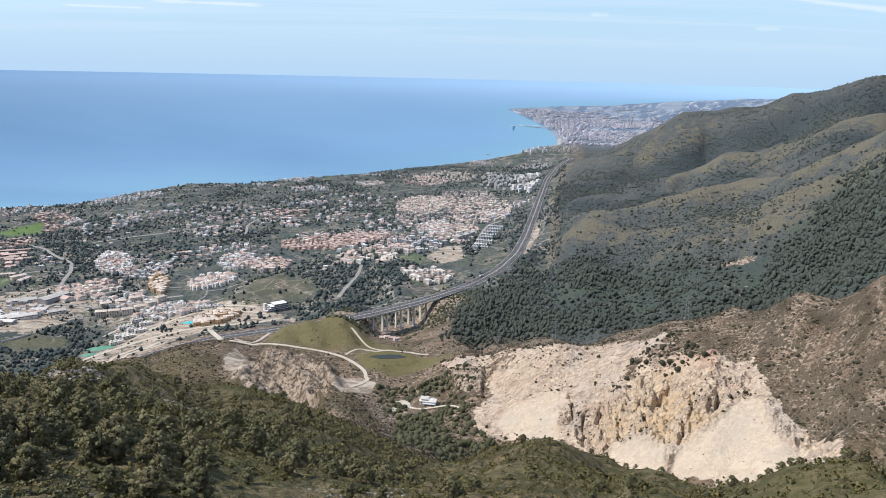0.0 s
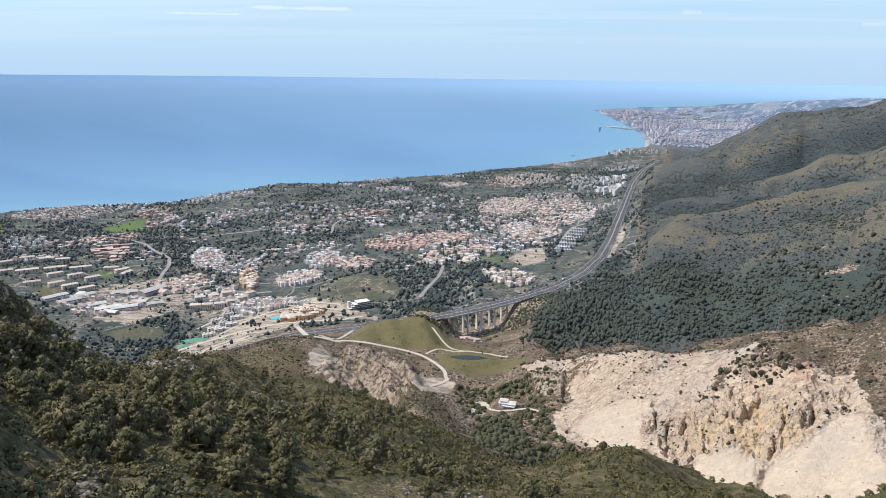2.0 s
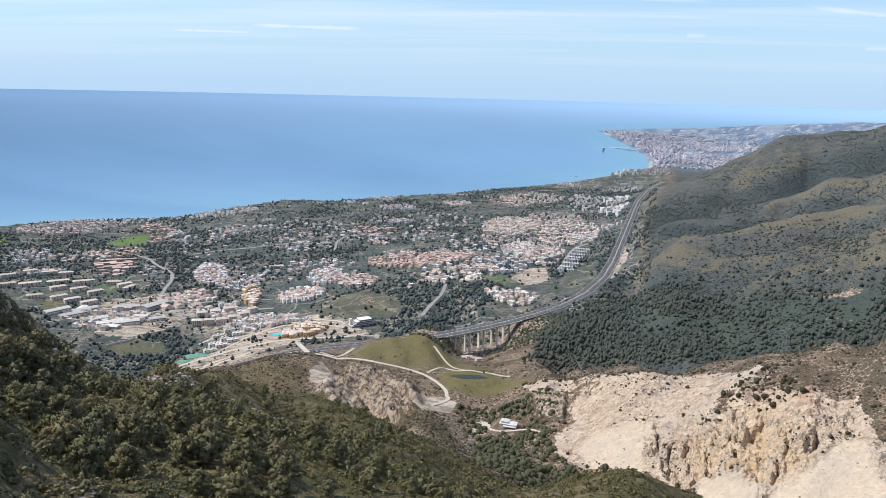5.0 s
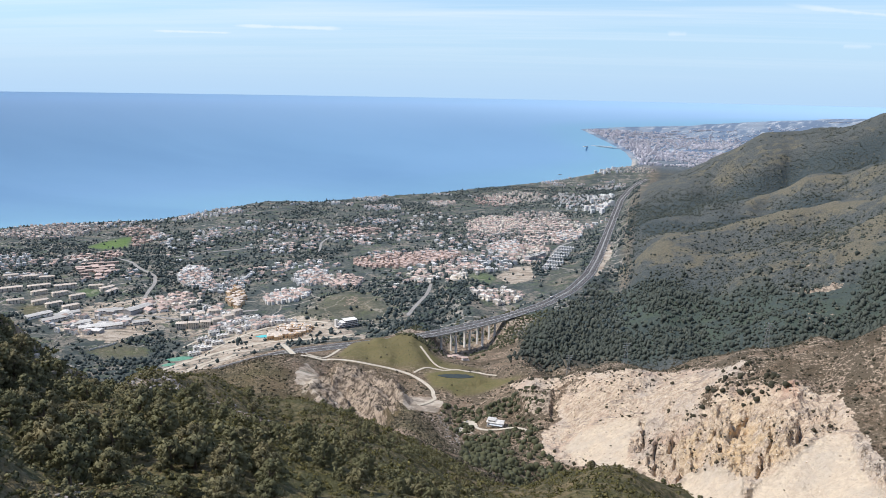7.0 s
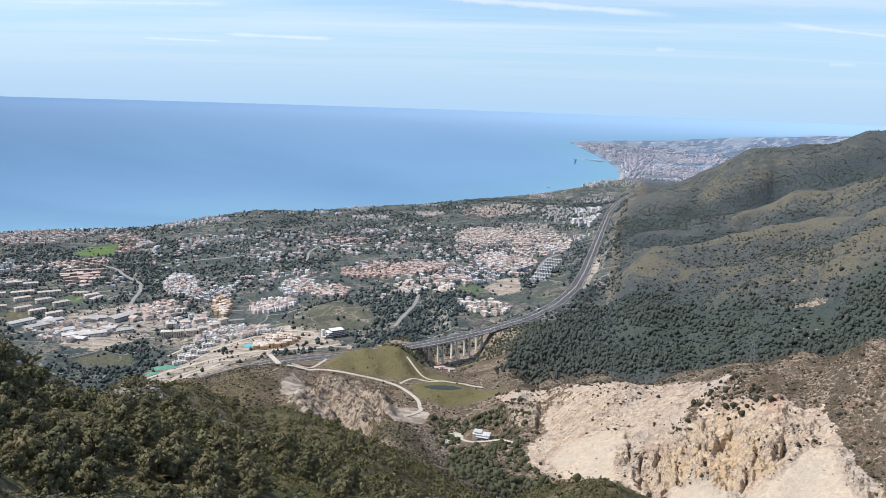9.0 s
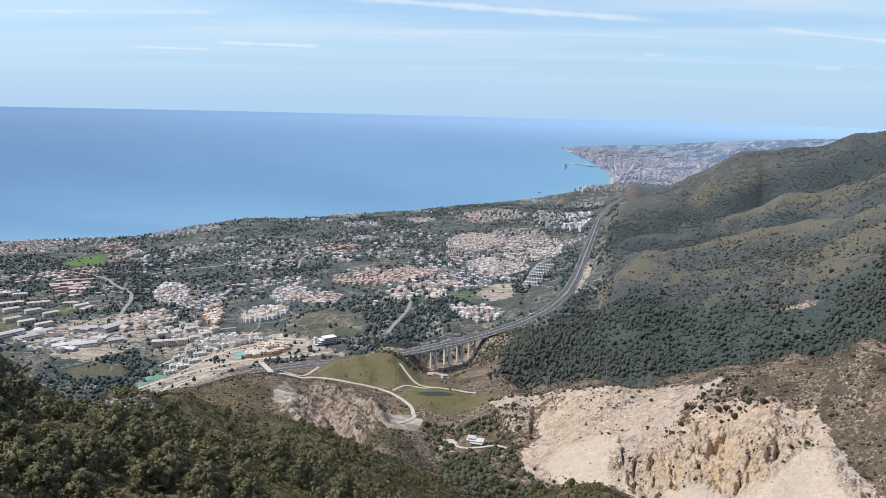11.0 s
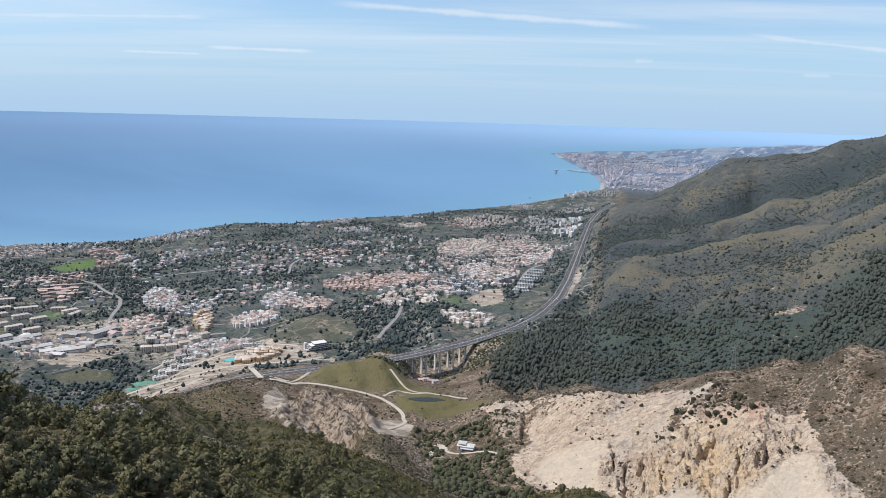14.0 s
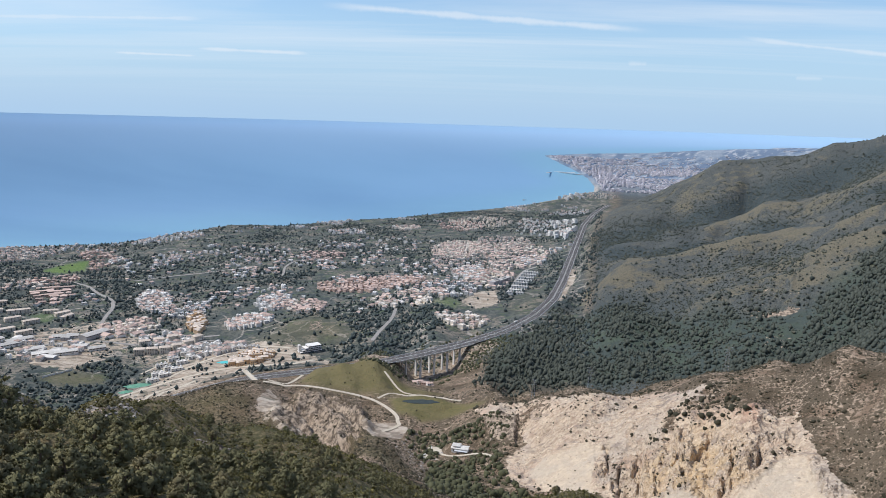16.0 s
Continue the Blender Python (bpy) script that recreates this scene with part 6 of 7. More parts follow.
def house_spec(kind, flat):
    walls, roof, _, storeys, width = STYLES[kind]
    w = hrng.uniform(*width)
    big = kind.startswith("shed")
    d = hrng.uniform(12, 18) if big else w * hrng.uniform(0.62, 0.95)
    n = hrng.randint(*storeys)
    pitch = 0.0 if flat else (1.6 if big else d * 0.2)
    extra = (w * 0.45, 3.2, 2.9) if not big and kind != "tower" and hrng.random() < 0.6 else None
    return w, d, n, pitch, (d * 0.35 if hrng.random() < 0.4 and not big else 0.0), extra


def house(kind, flat):
    """A house as a thing: walls, roof, each window, a door."""
    walls, roof, *_ = STYLES[kind]
    a, t, panes = house_bits(*house_spec(kind, flat))
    top = thing("warehouse" if kind == "shed" else "house", LABELS[kind], CATEGORY.get(kind, "house"), "houses of the plain")
    part("wall", a, walls, top)
    part("roof", t, WALL_WHITE if flat else roof, top, "flat roof with parapet" if flat else "")
    ys = min(p[1] for p in panes)
    front = [p for p in panes if p[1] == ys][:6] + [p for p in panes if p[0] == min(q[0] for q in panes)][:2]
    for p in front:
        part("window", boxes(p), GLASS, top, "dark window pane")
    part("door", boxes((0.3, ys - 0.02, 0, 1.0, 0.16, 2.1)), BARK, top, "brown wooden door")
    return top


def spread(kind, b0, r0, db, dr, n):
    """House places of a settlement: loose rows inside an oval, kept off the roads."""
    out, tries = [], 0
    loose = kind == "villa" or (kind in ("white", "cream") and r0 > 2700)
    n = int(n * 0.72) if loose else n
    turn = hrng.uniform(-40, 40)
    least = {"shed": 34, "shed_red": 34, "tower": 26, "villa": 24, "red_shed2": 24}.get(kind, 9.5)
    while len(out) < n and tries < n * 14:
        tries += 1
        u, v = hrng.uniform(-1, 1), hrng.uniform(-1, 1)
        if u * u + v * v > 1:
            continue
        b, r = b0 + u * db, r0 + v * dr
        x, y = polar(b, r)
        if loose and float(fbm(np.array([x]), np.array([y]), 190.0, 3, 181)[0]) < 0.0:
            continue
        if any(abs(x - q[0]) < least and math.hypot(x - q[0], y - q[1]) < least for q in out):
            continue
        if kind != "villa" and hrng.random() < 0.6:   # pull towards rows
            row = round((y * math.cos(radians(turn)) + x * math.sin(radians(turn))) / 17) * 17
            shift = row - (y * math.cos(radians(turn)) + x * math.sin(radians(turn)))
            x, y = x + shift * math.sin(radians(turn)), y + shift * math.cos(radians(turn))
            b, r = math.degrees(math.atan2(x, y)), math.hypot(x, y)
        out.append((x, y, b, r, turn + hrng.choice((0, 90)) + hrng.uniform(-8, 8)))
    ok = off_roads(np.array([q[2] for q in out]), np.array([q[3] for q in out]), 5)
    land = signed_distance((np.array([q[2] for q in out]), np.array([q[3] for q in out])), LAND_EDGE) < -0.006
    at, free = (np.array([q[2] for q in out]), np.array([q[3] for q in out])), np.ones(len(out), bool)
    for z in (OLIVE_HILL, PITCH_FIELD, GREEN_SLOPE, GOLF_A, GOLF_B, GOLF_C):
        free &= signed_distance(at, z) > 0.004
    return [q for q, a, c, e in zip(out, ok, land, free) if a and c and e]


settled = [(k, q) for k, *zone_ in SETTLED_A + SETTLED_B + SETTLED_C + SETTLED_D + SETTLED_E + SETTLED_F for q in spread(k, *zone_)]
near_first = sorted(range(len(settled)), key=lambda i: settled[i][1][3])
things_at = set(near_first[:295])
protos, rest = {}, {}
for i, (kind, (x, y, b, r, turn)) in enumerate(settled):
    flat = hrng.random() < STYLES[kind][2]
    if i in things_at:
        key = (kind, flat, hrng.randrange(2))
        px_, py_, pz_, k = spot(b, r)
        m = pose(px_, py_, pz_ + 0.2, 0, 0, turn)
        if key not in protos:
            protos[key] = house(kind, flat)
            protos[key].matrix_basis = m
        else:
            copy_thing(protos[key], m)
    else:
        rest.setdefault((kind, flat, hrng.randrange(3)), []).append((b, r, turn))


def pane_quads(panes):
    """Each pane as its outer face alone, for the many houses farther off."""
    v, f = [], []
    for x, y, z, w, d, h in panes:
        n = len(v)
        if d < w:
            yy = y + (0.07 if y > 0 else -0.07)
            v += [(x - w / 2, yy, z), (x + w / 2, yy, z), (x + w / 2, yy, z + h), (x - w / 2, yy, z + h)]
        else:
            xx = x + (0.07 if x > 0 else -0.07)
            v += [(xx, y - d / 2, z), (xx, y + d / 2, z), (xx, y + d / 2, z + h), (xx, y - d / 2, z + h)]
        f += [(n, n + 1, n + 2), (n, n + 2, n + 3)]
    return np.array(v, np.float32), np.array(f, np.int32)


by_walls = {}
for (kind, flat, _), places in rest.items():
    walls, roof, *_ = STYLES[kind]
    a, t, panes = house_bits(*house_spec(kind, flat))
    bits = [(*soup(a), 0), (*soup(t), 0 if flat else 1), (*pane_quads(panes), 2)]
    q = np.array(places)
    p, k = far_places(q[:, 0], q[:, 1], 0.2)
    by_walls.setdefault((walls.name, roof.name), ([walls, roof, GLASS], [], kind))[1].append((bits, p, np.radians(q[:, 2]), np.stack([k, k, k], -1)))
for mats, kinds, kind in by_walls.values():
    tagged(gather("town_houses", kinds, mats), LABELS[kind].replace("house", "houses", 1) + " in rows", "houses", kind="stuff")

# the far coastal town: blocks and towers along the bay
n = 3600
fr = np.random.RandomState(77)
b, r = fr.uniform(5.2, 20, n * 3), np.exp(fr.uniform(math.log(6100), math.log(11500), n * 3))
shore = signed_distance((b, r), LAND_EDGE)
dens = np.where((r < 9600) | (shore > -0.12), 1.0, 0.10) * np.where(shore > -0.5, 1.0, 0.35) * (0.62 + 1.5 * fbm(*polar(b, r), 700, 4, 5))
keep = np.flatnonzero((shore < -0.024) & (fr.uniform(0, 1, len(b)) < dens))[:n]
b, r = b[keep], r[keep]
tallness = np.where(shore[keep] > -0.16, fr.uniform(12, 34, len(keep)), fr.uniform(6, 20, len(keep)))
p, k = far_places(b, r)
tower_bits = [(*soup(boxes((0, 0, -0.1, 1, 1, 1.1))), 0)]
tower_bits += [(*soup(boxes(*[(0, 0, z, 0.9, 1.01, 0.03) for z in (0.3, 0.65)])), 1)]
size = np.stack([fr.uniform(10, 28, len(b)) * k, fr.uniform(9, 18, len(b)) * k, tallness * 0.62 * k], -1)
tagged(gather("far_town_blocks", [(tower_bits, p, fr.uniform(-0.5, 0.5, len(b)) + 0.4, size)], [TOWER_WALL, WALL_GREY]),
       "pale apartment blocks of the distant coastal town", "town", kind="stuff")
b, r = fr.uniform(6.5, 27, 900), fr.uniform(9800, 13200, 900)
keep = fbm(*polar(b, r), 900, 3, 9) > 0.08
p, k = far_places(b[keep], r[keep])
size = np.stack([fr.uniform(14, 90, keep.sum()) * k, fr.uniform(12, 24, keep.sum()) * k, fr.uniform(5, 11, keep.sum()) * k], -1)
tagged(gather("headland_blocks", [(tower_bits, p, fr.uniform(-0.3, 0.3, keep.sum()), size)], [TOWER_WALL, WALL_GREY]),
       "pale estates on the hazy far headland", "town", kind="stuff")


# ---- single buildings and small things ----
def apartment_block(label, storeys=4, w=34.0, d=13.0, walls=WALL_CREAM, roof=ROOF_SAND, pitched=True, group="apartment blocks of the estate"):
    """A long block: walls, hipped roof, balconies and windows, storey by storey."""
    top = thing("apartment_building", label, "apartment block", group)
    h = 3.0 * storeys
    bays = 5
    bm = boxes((0, 0.6, -3, w, d - 1.2, h + 3))
    for i in range(bays):
        x = -w / 2 + (i + 0.5) * w / bays
        part("bay", boxes((x, -d / 2 + 0.4, -3, w / bays * 0.42, 1.6, h + 3)), walls, top)
    part("wall", bm, walls, top)
    if pitched:
        part("roof", prism(w, d, h, 2.6, 0.7, d * 0.42), roof, top, "sand-coloured tiled roof")
        part("chimney", boxes((w * 0.2, 0.8, h + 1, 1.2, 1.0, 2.4), (-w * 0.25, 0.8, h + 1, 1.2, 1.0, 2.4)), walls, top)
    else:
        part("roof", boxes((0, 0, h, w + 0.6, d + 0.4, 0.5), (0, 0.8, h + 0.5, w * 0.3, 4, 2.2)), ROOF_WHITE, top, "flat white roof")
    for k in range(storeys):
        for i in range(bays):
            x = -w / 2 + (i + 0.5) * w / bays
            part("window", boxes((x + w / bays * 0.5 - w / bays * 0.18, -d / 2 + 1.16, 0.4 + 3 * k, w / bays * 0.28, 0.16, 1.9)) if i < bays - 1 else
                 boxes((x, -d / 2 - 0.42, 0.9 + 3 * k, w / bays * 0.2, 0.1, 1.4)), GLASS, top, "dark recessed window")
        part("balcony", boxes((0, -d / 2 + 0.45, 3 * k - 0.1, w, 1.5, 0.22), (0, -d / 2 - 0.22, 3 * k + 0.12, w, 0.14, 0.85)), walls, top)
    return top


estate = apartment_block("long cream apartment block with sand-coloured hipped roof", 3, 36)
spots = [(-35.8, 2001, 14), (-34.5, 1968, 16), (-33.4, 1925, 18), (-35.8, 1911, 16), (-34.95, 1875, 16), (-33.9, 1831, 18), (-37.3, 1940, 0), (-32.1, 2009, -12), (-31.1, 1936, 50), (-31.4, 1975, 24),
         (-39.9, 2205, 8), (-38.8, 2197, 8), (-37.4, 2241, 0), (-36.2, 2203, -4), (-35.2, 2181, -6)]
terrace_block = apartment_block("very long grey-cream apartment block with a pale tiled roof", 3, 52)
for i, (b, r, turn) in enumerate([(-39.07, 2075, 0), (-37.5, 2058, 0), (-35.75, 2078, 2), (-34.1, 2054, 0)]):
    stand(terrace_block if i == 0 else copy_thing(terrace_block, Matrix.Identity(4)), b, r, turn, 0.3)
for i, (b, r, turn) in enumerate(spots):
    ob = estate if i == 0 else copy_thing(estate, Matrix.Identity(4))
    stand(ob, b, r, turn, 0.3)

curve = apartment_block("ochre cream terraced block in a curved row", 4, 22, 14, WALL_CREAM, ROOF_SAND, True, "curved row of blocks")
for i, (b, r, turn) in enumerate([(-26.4, 1592, -8), (-25.5, 1584, -4), (-24.6, 1580, 2), (-23.7, 1590, 12), (-22.9, 1612, 24), (-22.2, 1640, 34), (-26.0, 1640, 0), (-25.0, 1650, 4), (-24.0, 1660, 8)]):
    ob = curve if i == 0 else copy_thing(curve, Matrix.Identity(4))
    stand(ob, b, r, turn, 0.3)

blue = apartment_block("lilac-grey apartment block stepping up the hill", 5, 60, 14, WALL_GREY, ROOF_WHITE, False, "blocks by the square")
stand(blue, 2.05, 1990, 62, 0.3)
blue2 = copy_thing(blue, Matrix.Identity(4))
stand(blue2, 1.5, 1965, 62, 0.3)


def terrace_row(w=44.0, n=6):
    """One stepped row of white terraced houses with party walls between."""
    top = thing("terraced_houses", "white flat-roofed row of terraced houses", "terraced houses", "stepped rows of terraced houses")
    part("wall", boxes((0, 0, -2, w, 9, 8)), WALL_WHITE, top)
    part("roof", boxes((0, 0, 6, w + 0.6, 9.6, 0.35), *[(x, 0, 6.35, 0.3, 9.6, 0.7) for x in np.linspace(-w / 2, w / 2, n + 1)]), ROOF_WHITE, top, "flat white roof")
    for i in range(n):
        x = (i + 0.5) * w / n - w / 2 - 1.0
        part("stair_head", boxes((x + 1.6, 1.6, 6.35, 2.6, 3.4, 2.3)), WALL_WHITE, top)
        part("window", boxes((x, -4.5, 0.8, 2.4, 0.16, 1.6)), GLASS, top, "dark window")
        part("window", boxes((x, -4.5, 3.8, 2.4, 0.16, 1.4)), GLASS, top, "dark window")
        part("door", boxes((x + 2.4, -4.52, 0, 0.9, 0.16, 2.1)), BARK, top)
    return top


rows = terrace_row()
for i in range(8):
    ob = rows if i == 0 else copy_thing(rows, Matrix.Identity(4))
    stand(ob, 3.0 + i * 0.17, 1850 + i * 42, -6, 0.2)


short = terrace_row(22.0, 3)
for i, (b, r, turn) in enumerate([(-25.2, 1440, 14), (-24.3, 1466, 12), (-23.4, 1490, 10), (-22.5, 1512, 6), (-21.6, 1526, 2), (-24.9, 1492, 14), (-24.0, 1520, 12), (-23.1, 1545, 8),
                                  (-22.2, 1566, 4), (-21.2, 1580, -2), (-20.2, 1572, -6), (-25.6, 1402, 14), (-24.7, 1424, 12), (-23.8, 1446, 10), (-18.9, 1530, -14), (-18.0, 1512, -16)]):
    ob = short if i == 0 else copy_thing(short, Matrix.Identity(4))
    stand(ob, b, r, turn, 0.2)


def hall(label, w, d, h, walls, roof):
    top = thing("hall", label, "industrial hall", "halls of the trading estate")
    part("wall", boxes((0, 0, -2, w, d, h + 2)), walls, top)
    part("roof", prism(w, d, h, d * 0.10, 0.5), roof, top, "pale sheet metal roof")
    n = int(w / 6)
    for i in range(n):
        part("window", boxes((-w / 2 + (i + 0.5) * w / n, -d / 2, h - 2.6, w / n * 0.8, 0.2, 1.5)), GLASS, top, "dark strip window")
    part("gate", boxes((w * 0.3, -d / 2, 0, 4.5, 0.24, 4.2)), WALL_GREY, top, "grey roller gate")
    return top


h1 = hall("large white hall with a broad white roof", 62, 26, 10, WALL_GREY, ROOF_WHITE)
stand(h1, -29.4, 1752, 38, 0.2)
h2 = hall("low white hall beside the paved yard", 34, 18, 6, WALL_WHITE, ROOF_WHITE)
stand(h2, -29.3, 1655, 6, 0.2)
h3 = hall("long grey-roofed warehouse with white walls", 54, 20, 7, WALL_WHITE, ROOF_WHITE)
for i, (b, r, turn) in enumerate([(-36.0, 1775, 24), (-35.0, 1745, 16), (-33.6, 1682, 14), (-31.5, 1645, 4), (-34.2, 1775, 16), (-31.3, 1768, -10), (-32.6, 1655, 4)]):
    ob = h3 if i == 0 else copy_thing(h3, Matrix.Identity(4))
    stand(ob, b, r, turn, 0.2)
h4 = hall("long low terracotta-roofed school hall", 60, 14, 6, WALL_PINK, ROOF_RED)
for i, (b, r, turn) in enumerate([(-31.3, 2205, 0), (-32.0, 2240, 2), (-31.5, 2275, 0), (-32.6, 2290, 0), (-31.2, 2330, -4), (-32.2, 2345, 0)]):
    ob = h4 if i == 0 else copy_thing(h4, Matrix.Identity(4))
    stand(ob, b, r, turn, 0.2)


def hut():
    top = thing("farmhouse", "white hut with a grey sheet roof beside a terrace", "hut")
    part("wall", boxes((0, 0, -1.5, 20, 10, 6.0), (-4, 0.5, 4.4, 9, 8, 2.2)), WALL_WHITE, top)
    part("roof", prism(20, 10, 4.5, 1.3, 0.7), ROOF_WHITE, top, "pale grey sheet roof")
    part("roof", boxes((-5, 0.5, 6.6, 10.4, 9.4, 0.3)), ROOF_WHITE, top, "raised flat roof")
    for x in (-7, -3, 2, 6):
        part("window", boxes((x, -5.0, 1.2, 1.6, 0.16, 1.5)), GLASS, top, "dark window")
    part("door", boxes((8.4, -5.02, 0, 1.2, 0.16, 2.1)), BARK, top)
    part("porch", boxes((2, -7, 2.7, 16, 4, 0.2), (-5.6, -8.8, 0, 0.25, 0.25, 2.7), (2, -8.8, 0, 0.25, 0.25, 2.7), (9.6, -8.8, 0, 0.25, 0.25, 2.7)), ROOF_GREY, top, "dark shaded porch")
    stand(top, -0.95, 822, -12, 0.1)
    yard = thing("terrace", "pale paved terrace with a low wall", "terrace")
    part("paving", boxes((0, 0, -0.6, 26, 15, 0.8)), GRAVEL, yard)
    part("low_wall", boxes((0, -7.5, 0.2, 26, 0.5, 0.8), (-13, 0, 0.2, 0.5, 15, 0.8)), WALL_WHITE, yard)
    stand(yard, -2.55, 838, -6, 0.1)
    yard2 = copy_thing(yard, Matrix.Identity(4))
    stand(yard2, -3.5, 800, -40, 0.1)


hut()


def modern_block():
    top = thing("office_building", "white stepped concrete building with dark window bands", "building")
    for k, (w, x) in enumerate(((46, 0), (42, 2), (36, 5), (28, 8))):
        part("storey", boxes((x, 0, 3.6 * k - (2 if k == 0 else 0), w - 2, 17, 3.2 + (2 if k == 0 else 0))), WALL_GREY, top)
        for i in range(6):
            part("window", boxes((x - w / 2 + (i + 0.5) * (w - 2) / 6 + 1, -8.5, 3.6 * k + 0.9, (w - 2) / 6 - 1.6, 0.2, 1.5)), GLASS, top, "dark window band")
        part("slab", boxes((x, 0, 3.6 * k + 3.2, w, 19, 0.45)), WALL_WHITE, top, "white floor slab")
    part("stair_tower", boxes((-20, 3, -1, 5, 8, 17)), WALL_WHITE, top)
    stand(top, -13.6, 1430, 22, 0.2)


modern_block()


def outline_sheet(name, label, category, mat, b, r, w, d, lift, bumpy=0.0, kind="", thick=0.5):
    """A flat sheet with a wavering edge, such as water, lying on the ground."""
    bm = bmesh.new()
    rnd = random.Random(name)
    ring = [(math.cos(a) * w * (1 + rnd.uniform(-0.18, 0.18)), math.sin(a) * d * (1 + rnd.uniform(-0.18, 0.18))) for a in (i * math.tau / 26 for i in range(26))]
    top = [bm.verts.new((x, y, 0)) for x, y in ring]
    inner = [bm.verts.new((x * 0.5, y * 0.5, bumpy * rnd.uniform(0.5, 1))) for x, y in ring]
    low = [bm.verts.new((x, y, -thick)) for x, y in ring]
    mid = bm.verts.new((0, 0, bumpy))
    n = len(ring)
    for i in range(n):
        j = (i + 1) % n
        bm.faces.new((top[i], top[j], inner[j], inner[i])), bm.faces.new((inner[i], inner[j], mid)), bm.faces.new((low[i], low[j], top[j], top[i]))
    me = bpy.data.meshes.new(name)
    bm.to_mesh(me)
    bm.free()
    me.materials.append(mat)
    ob = tagged(new(name, me), label, category, kind=kind)
    stand(ob, b, r, 0, lift)
    return ob


outline_sheet("pond", "dark shallow pond in the grassy meadow", "pond", POND_SKIN, -4.45, 998, 25, 8, 0.35)
outline_sheet("swimming_pool", "turquoise lagoon pool among ochre villas", "pool", POOL_WATER, -20.0, 1445, 20, 8, 0.4)
outline_sheet("green_netting", "bright green netting heaped over a terrace", "netting", GREEN_NET, -26.6, 1392, 24, 11, 0.5, 2.0)
outline_sheet("green_netting", "bright green netting spread beside the works", "netting", GREEN_NET, -27.5, 1362, 12, 8, 0.5, 1.5)


def bullring():
    top = thing("arena", "small round sandy arena inside a low wall", "arena")
    bm = bmesh.new()
    for r0, r1, z in ((14, 21, 3.2),):
        a = [i * math.tau / 32 for i in range(32)]
        rings = [[bm.verts.new((math.cos(t) * rr, math.sin(t) * rr, zz)) for t in a] for rr, zz in ((r1, -1), (r1, z), (r0, 1.2), (r0, 0.2))]
        for p, q in zip(rings, rings[1:]):
            for i in range(32):
                bm.faces.new((p[i], p[(i + 1) % 32], q[(i + 1) % 32], q[i]))
    part("wall", bm, WALL_CREAM, top)
    bm = bmesh.new()
    bmesh.ops.create_circle(bm, cap_ends=True, segments=32, radius=14.2, matrix=pose(0, 0, 0.25))
    part("sand", bm, GRAVEL, top, "pale raked sand")
    stand(top, -4.4, 1713, 0, 0.2)


bullring()


def pylon(b, r):
    """A thin lattice mast with three cross arms."""
    top = thing("pylon", "slender grey lattice power pylon on the ridge", "pylon", "power pylons")
    h = 30.0
    for sx, sy in ((-1, -1), (1, -1), (1, 1), (-1, 1)):
        bm = bmesh.new()
        lo, hi = Vector((sx * 2.6, sy * 2.6, -1)), Vector((sx * 0.5, sy * 0.5, h))
        vs = [bm.verts.new(p + Vector((ox, oy, 0))) for p in (lo, hi) for ox, oy in ((-0.12, -0.12), (0.12, -0.12), (0.12, 0.12), (-0.12, 0.12))]
        for i in range(4):
            bm.faces.new((vs[i], vs[(i + 1) % 4], vs[4 + (i + 1) % 4], vs[4 + i]))
        part("leg", bm, RAIL_STEEL, top)
    for z in (h - 7, h - 4, h - 1):
        part("cross_arm", boxes((0, 0, z, 9.0, 0.25, 0.3)), RAIL_STEEL, top)
    for z in np.linspace(3, h - 9, 6):
        w = 2.6 - 2.1 * z / h
        part("brace", boxes((0, -w, z, 2 * w, 0.12, 0.15), (0, w, z, 2 * w, 0.12, 0.15), (-w, 0, z, 0.12, 2 * w, 0.15), (w, 0, z, 0.12, 2 * w, 0.15)), RAIL_STEEL, top)
    stand(top, b, r, 10)


for b, r in ((4.9, 962), (9.4, 930), (19.6, 832)):
    pylon(b, r)


def car(label, lorry=False):
    top = thing("lorry" if lorry else "car", label, "lorry" if lorry else "car", "" if lorry else "cars on the motorway")
    if lorry:
        part("box", boxes((1.5, 0, 1.0, 11, 2.5, 2.9), bevel=0.06), WALL_WHITE, top, "white box body")
        part("cab", boxes((-5.6, 0, 0.6, 2.2, 2.4, 2.7), bevel=0.12), CAR_PAINT, top)
        xs, rad = (-5.4, 2.6, 4.0, 5.4), 0.5
    else:
        bm = boxes((0, 0, 0.35, 4.3, 1.8, 0.62), bevel=0.12)
        part("body", bm, CAR_PAINT, top)
        part("cabin", boxes((0.2, 0, 0.95, 2.3, 1.55, 0.5), bevel=0.14), GLASS, top, "dark glazed cabin")
        xs, rad = (-1.35, 1.35), 0.33
    for x in xs:
        for y in (-0.85, 0.85):
            bm = bmesh.new()
            bmesh.ops.create_cone(bm, cap_ends=True, segments=12, radius1=rad, radius2=rad, depth=0.24, matrix=pose(x, y * (1.3 if lorry else 1), rad, 90))
            part("wheel", bm, TYRE, top)
    return top


def on_road(ob, at, offset):
    i = int(at * (len(mx) - 1))
    t = Vector((mx[i + 1] - mx[i - 1], my[i + 1] - my[i - 1]))
    n = t.normalized()
    ob.matrix_basis = pose(mx[i] + n.y * offset, my[i] - n.x * offset, mz[i] + 0.37, 0, 0, math.degrees(math.atan2(n.y, n.x)))


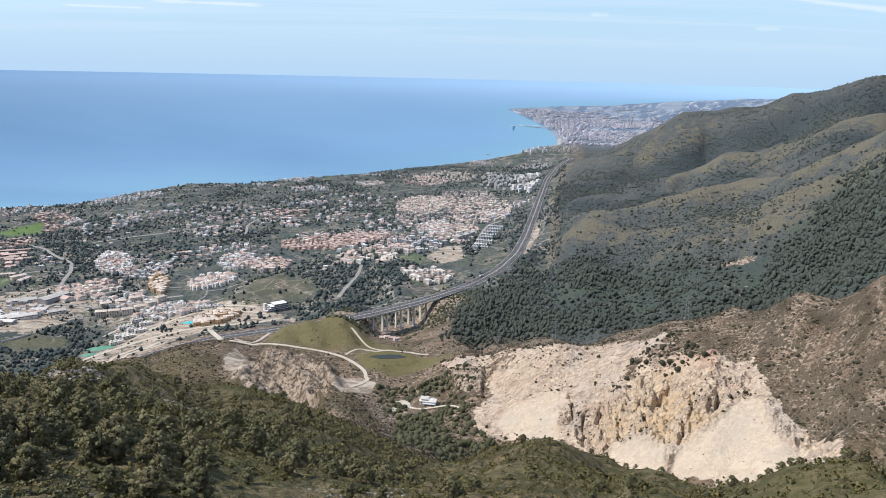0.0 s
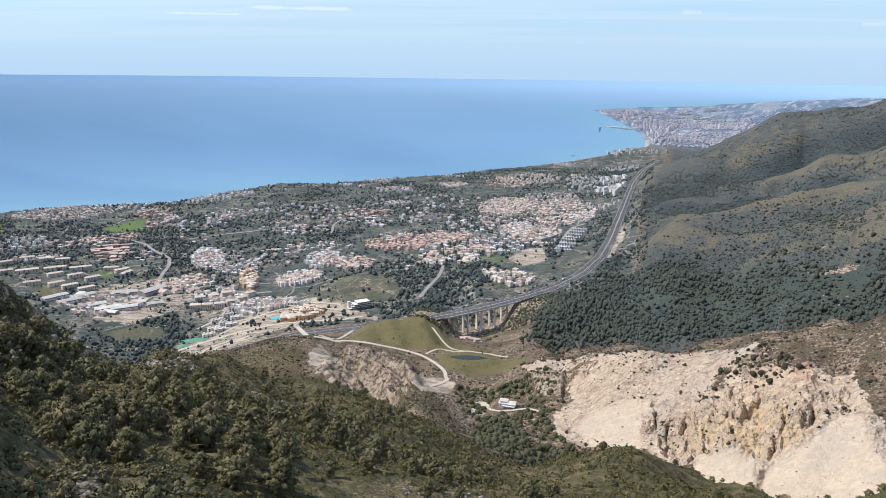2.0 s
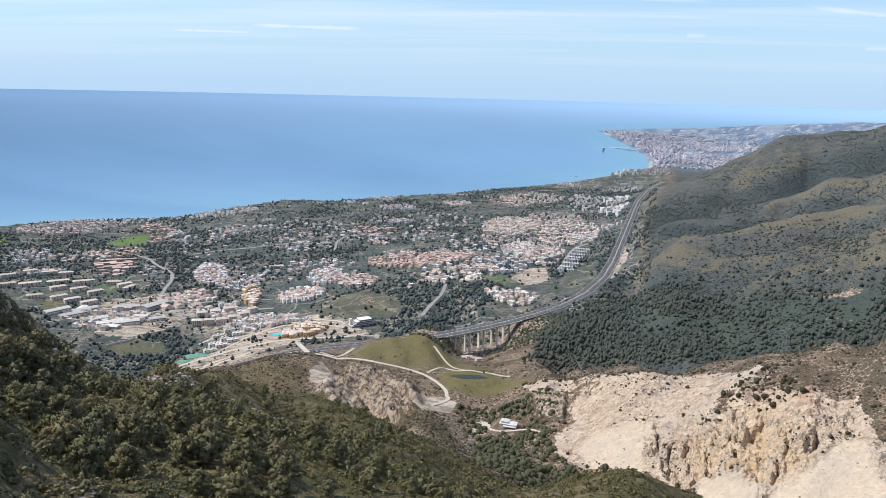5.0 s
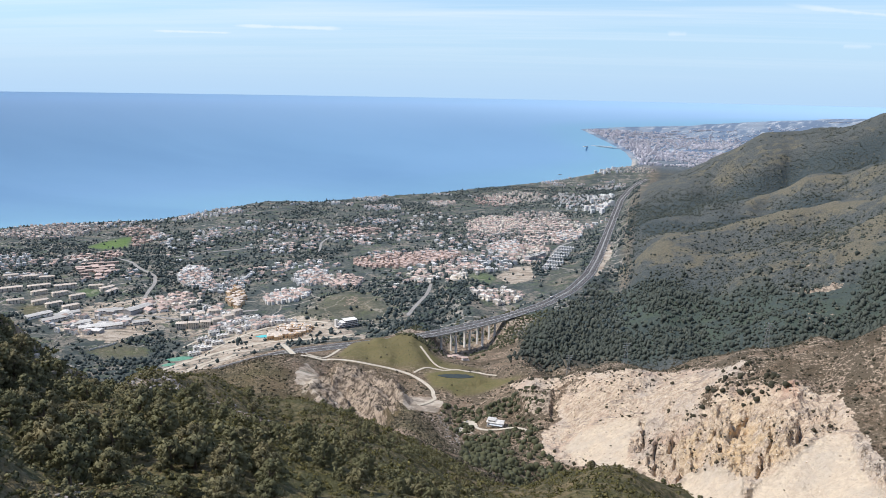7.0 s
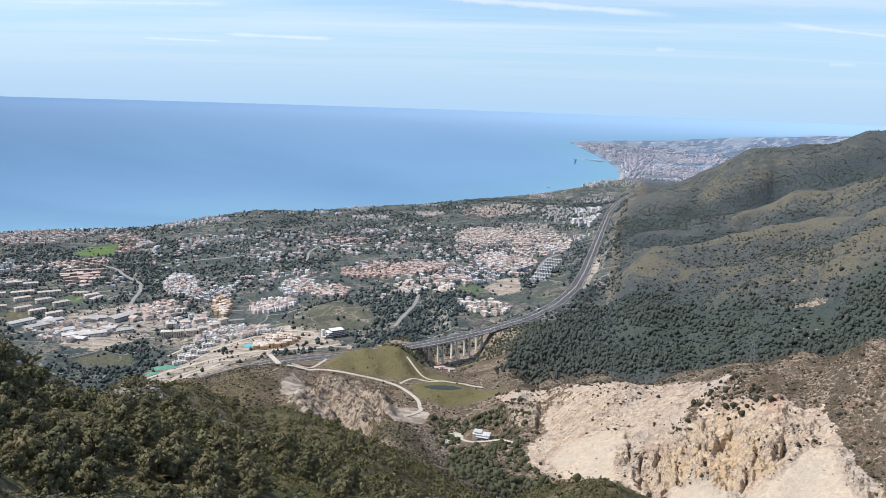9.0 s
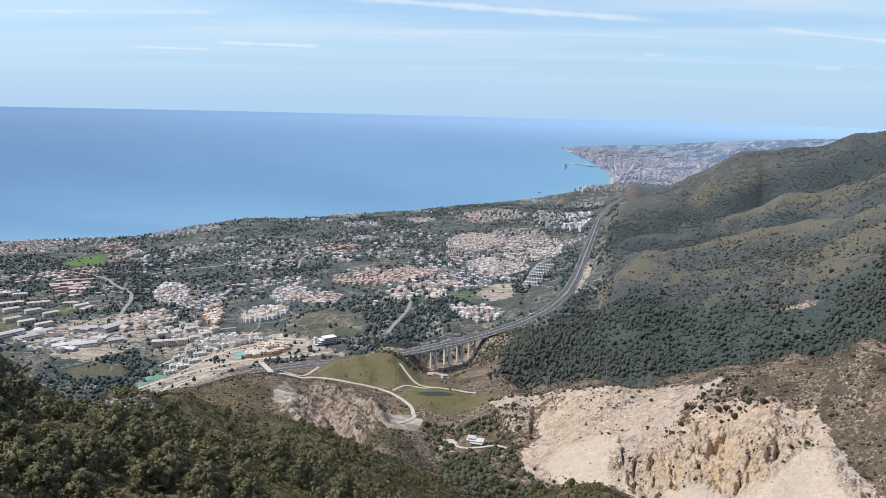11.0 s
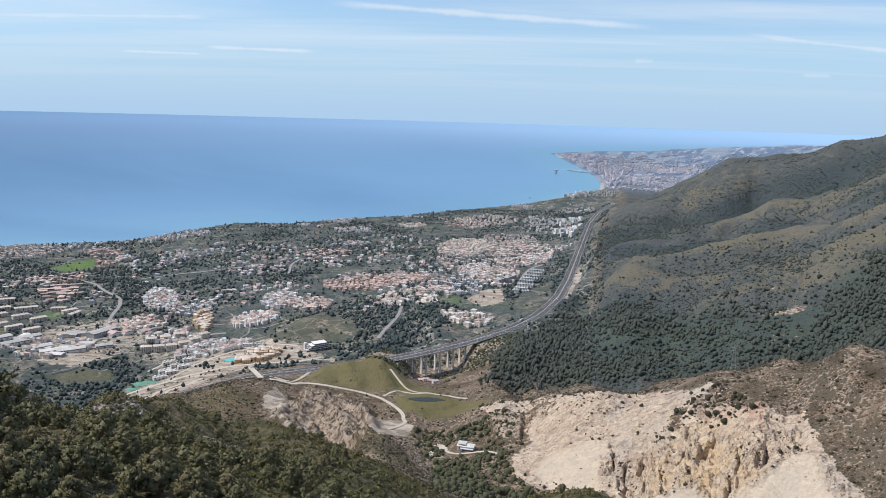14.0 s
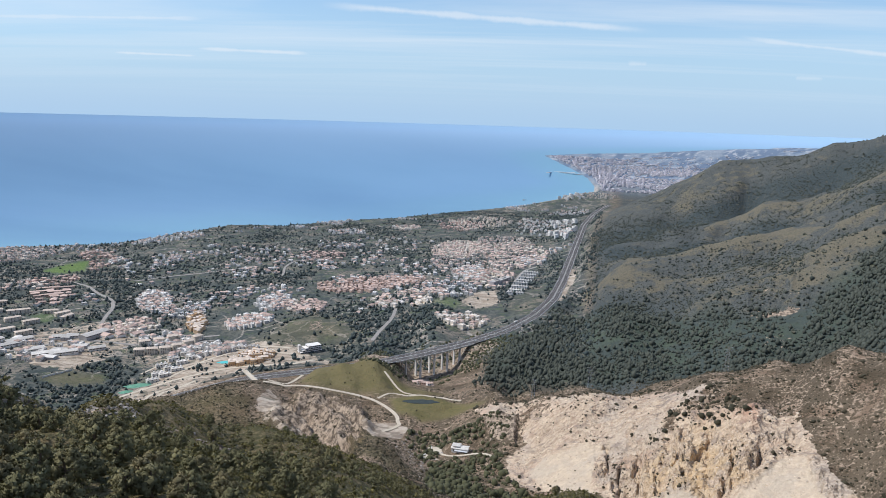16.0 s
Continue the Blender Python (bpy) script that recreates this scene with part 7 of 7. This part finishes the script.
first = car("small pale car driving on the motorway")
for i, (at, o) in enumerate(((0.50, 4.5), (0.55, 9), (0.585, -4.5), (0.61, -9), (0.63, 5), (0.655, 9), (0.70, -5), (0.74, -8.5), (0.43, 9), (0.36, -5), (0.30, 5), (0.66, -9))):
    ob = first if i == 0 else copy_thing(first, Matrix.Identity(4))
    on_road(ob, at, o)
on_road(car("white box lorry crossing the viaduct", True), 0.765, 9.2)


def boat():
    top = thing("boat", "small dark boat on the calm sea", "boat")
    bm = bmesh.new()
    pts = [(-14, 0), (-12, -3), (8, -3.2), (15, 0), (8, 3.2), (-12, 3)]
    lo, hi = [bm.verts.new((x * 0.9, y * 0.7, -1)) for x, y in pts], [bm.verts.new((x, y, 2.6)) for x, y in pts]
    for i in range(6):
        bm.faces.new((lo[i], lo[(i + 1) % 6], hi[(i + 1) % 6], hi[i]))
    bm.faces.new(hi)
    part("hull", bm, WALL_GREY, top)
    part("cabin", boxes((-4, 0, 2.6, 8, 4, 3.2)), WALL_WHITE, top)
    x, y = polar(3.37, 5277.0)
    x, y, z, k = drawn_in(np.array(x), np.array(y), np.array(0.3))
    top.matrix_basis = pose(float(x), float(y), float(z), 0, 0, 15) @ Matrix.Diagonal((k, k, k, 1))


boat()
# harbour moles of the far town
for b, r, w, turn in ((5.75, 8250, 420, -12), (5.35, 8150, 190, 60), (6.6, 8050, 300, -6)):
    mole = thing("harbour_mole", "pale stone harbour mole reaching into the bay", "mole", "harbour moles")
    part("wall", boxes((0, 0, -6, w, 10, 7.0)), WALL_WHITE, mole)
    x, y = polar(b, float(r))
    x, y, z, k = drawn_in(np.array(x), np.array(y), np.array(0.0))
    mole.matrix_basis = pose(float(x), float(y), float(z), 0, 0, -b + turn) @ Matrix.Diagonal((float(k),) * 3 + (1,))

# cottages in the gorge below the viaduct
for i, (b, r, turn) in enumerate([(-4.5, 1176, 10), (-4.05, 1166, -15), (-3.7, 1150, 20), (-4.9, 1190, 0)]):
    c = house("terracotta" if i % 2 else "white", False)
    stand(c, b, r, turn, 0.1)


def field_wall():
    """The long pale wall beside the playing field."""
    ax, ay, bx, by = *polar(-32.98, 1499.0), *polar(-31.09, 1535.0)
    n = 12
    px, py = np.linspace(ax, bx, n), np.linspace(ay, by, n)
    pz = ground_xy(px, py) + 3.0
    top = thing("field_wall", "long pale rendered wall beside the playing field", "wall")
    strip("wall", top, WALL_WHITE, px, py, pz, -0.4, 0.4, lift=0.0, thick=4.5)
    strip("coping", top, CONCRETE, px, py, pz, -0.6, 0.6, lift=0.25, thick=0.25)


field_wall()
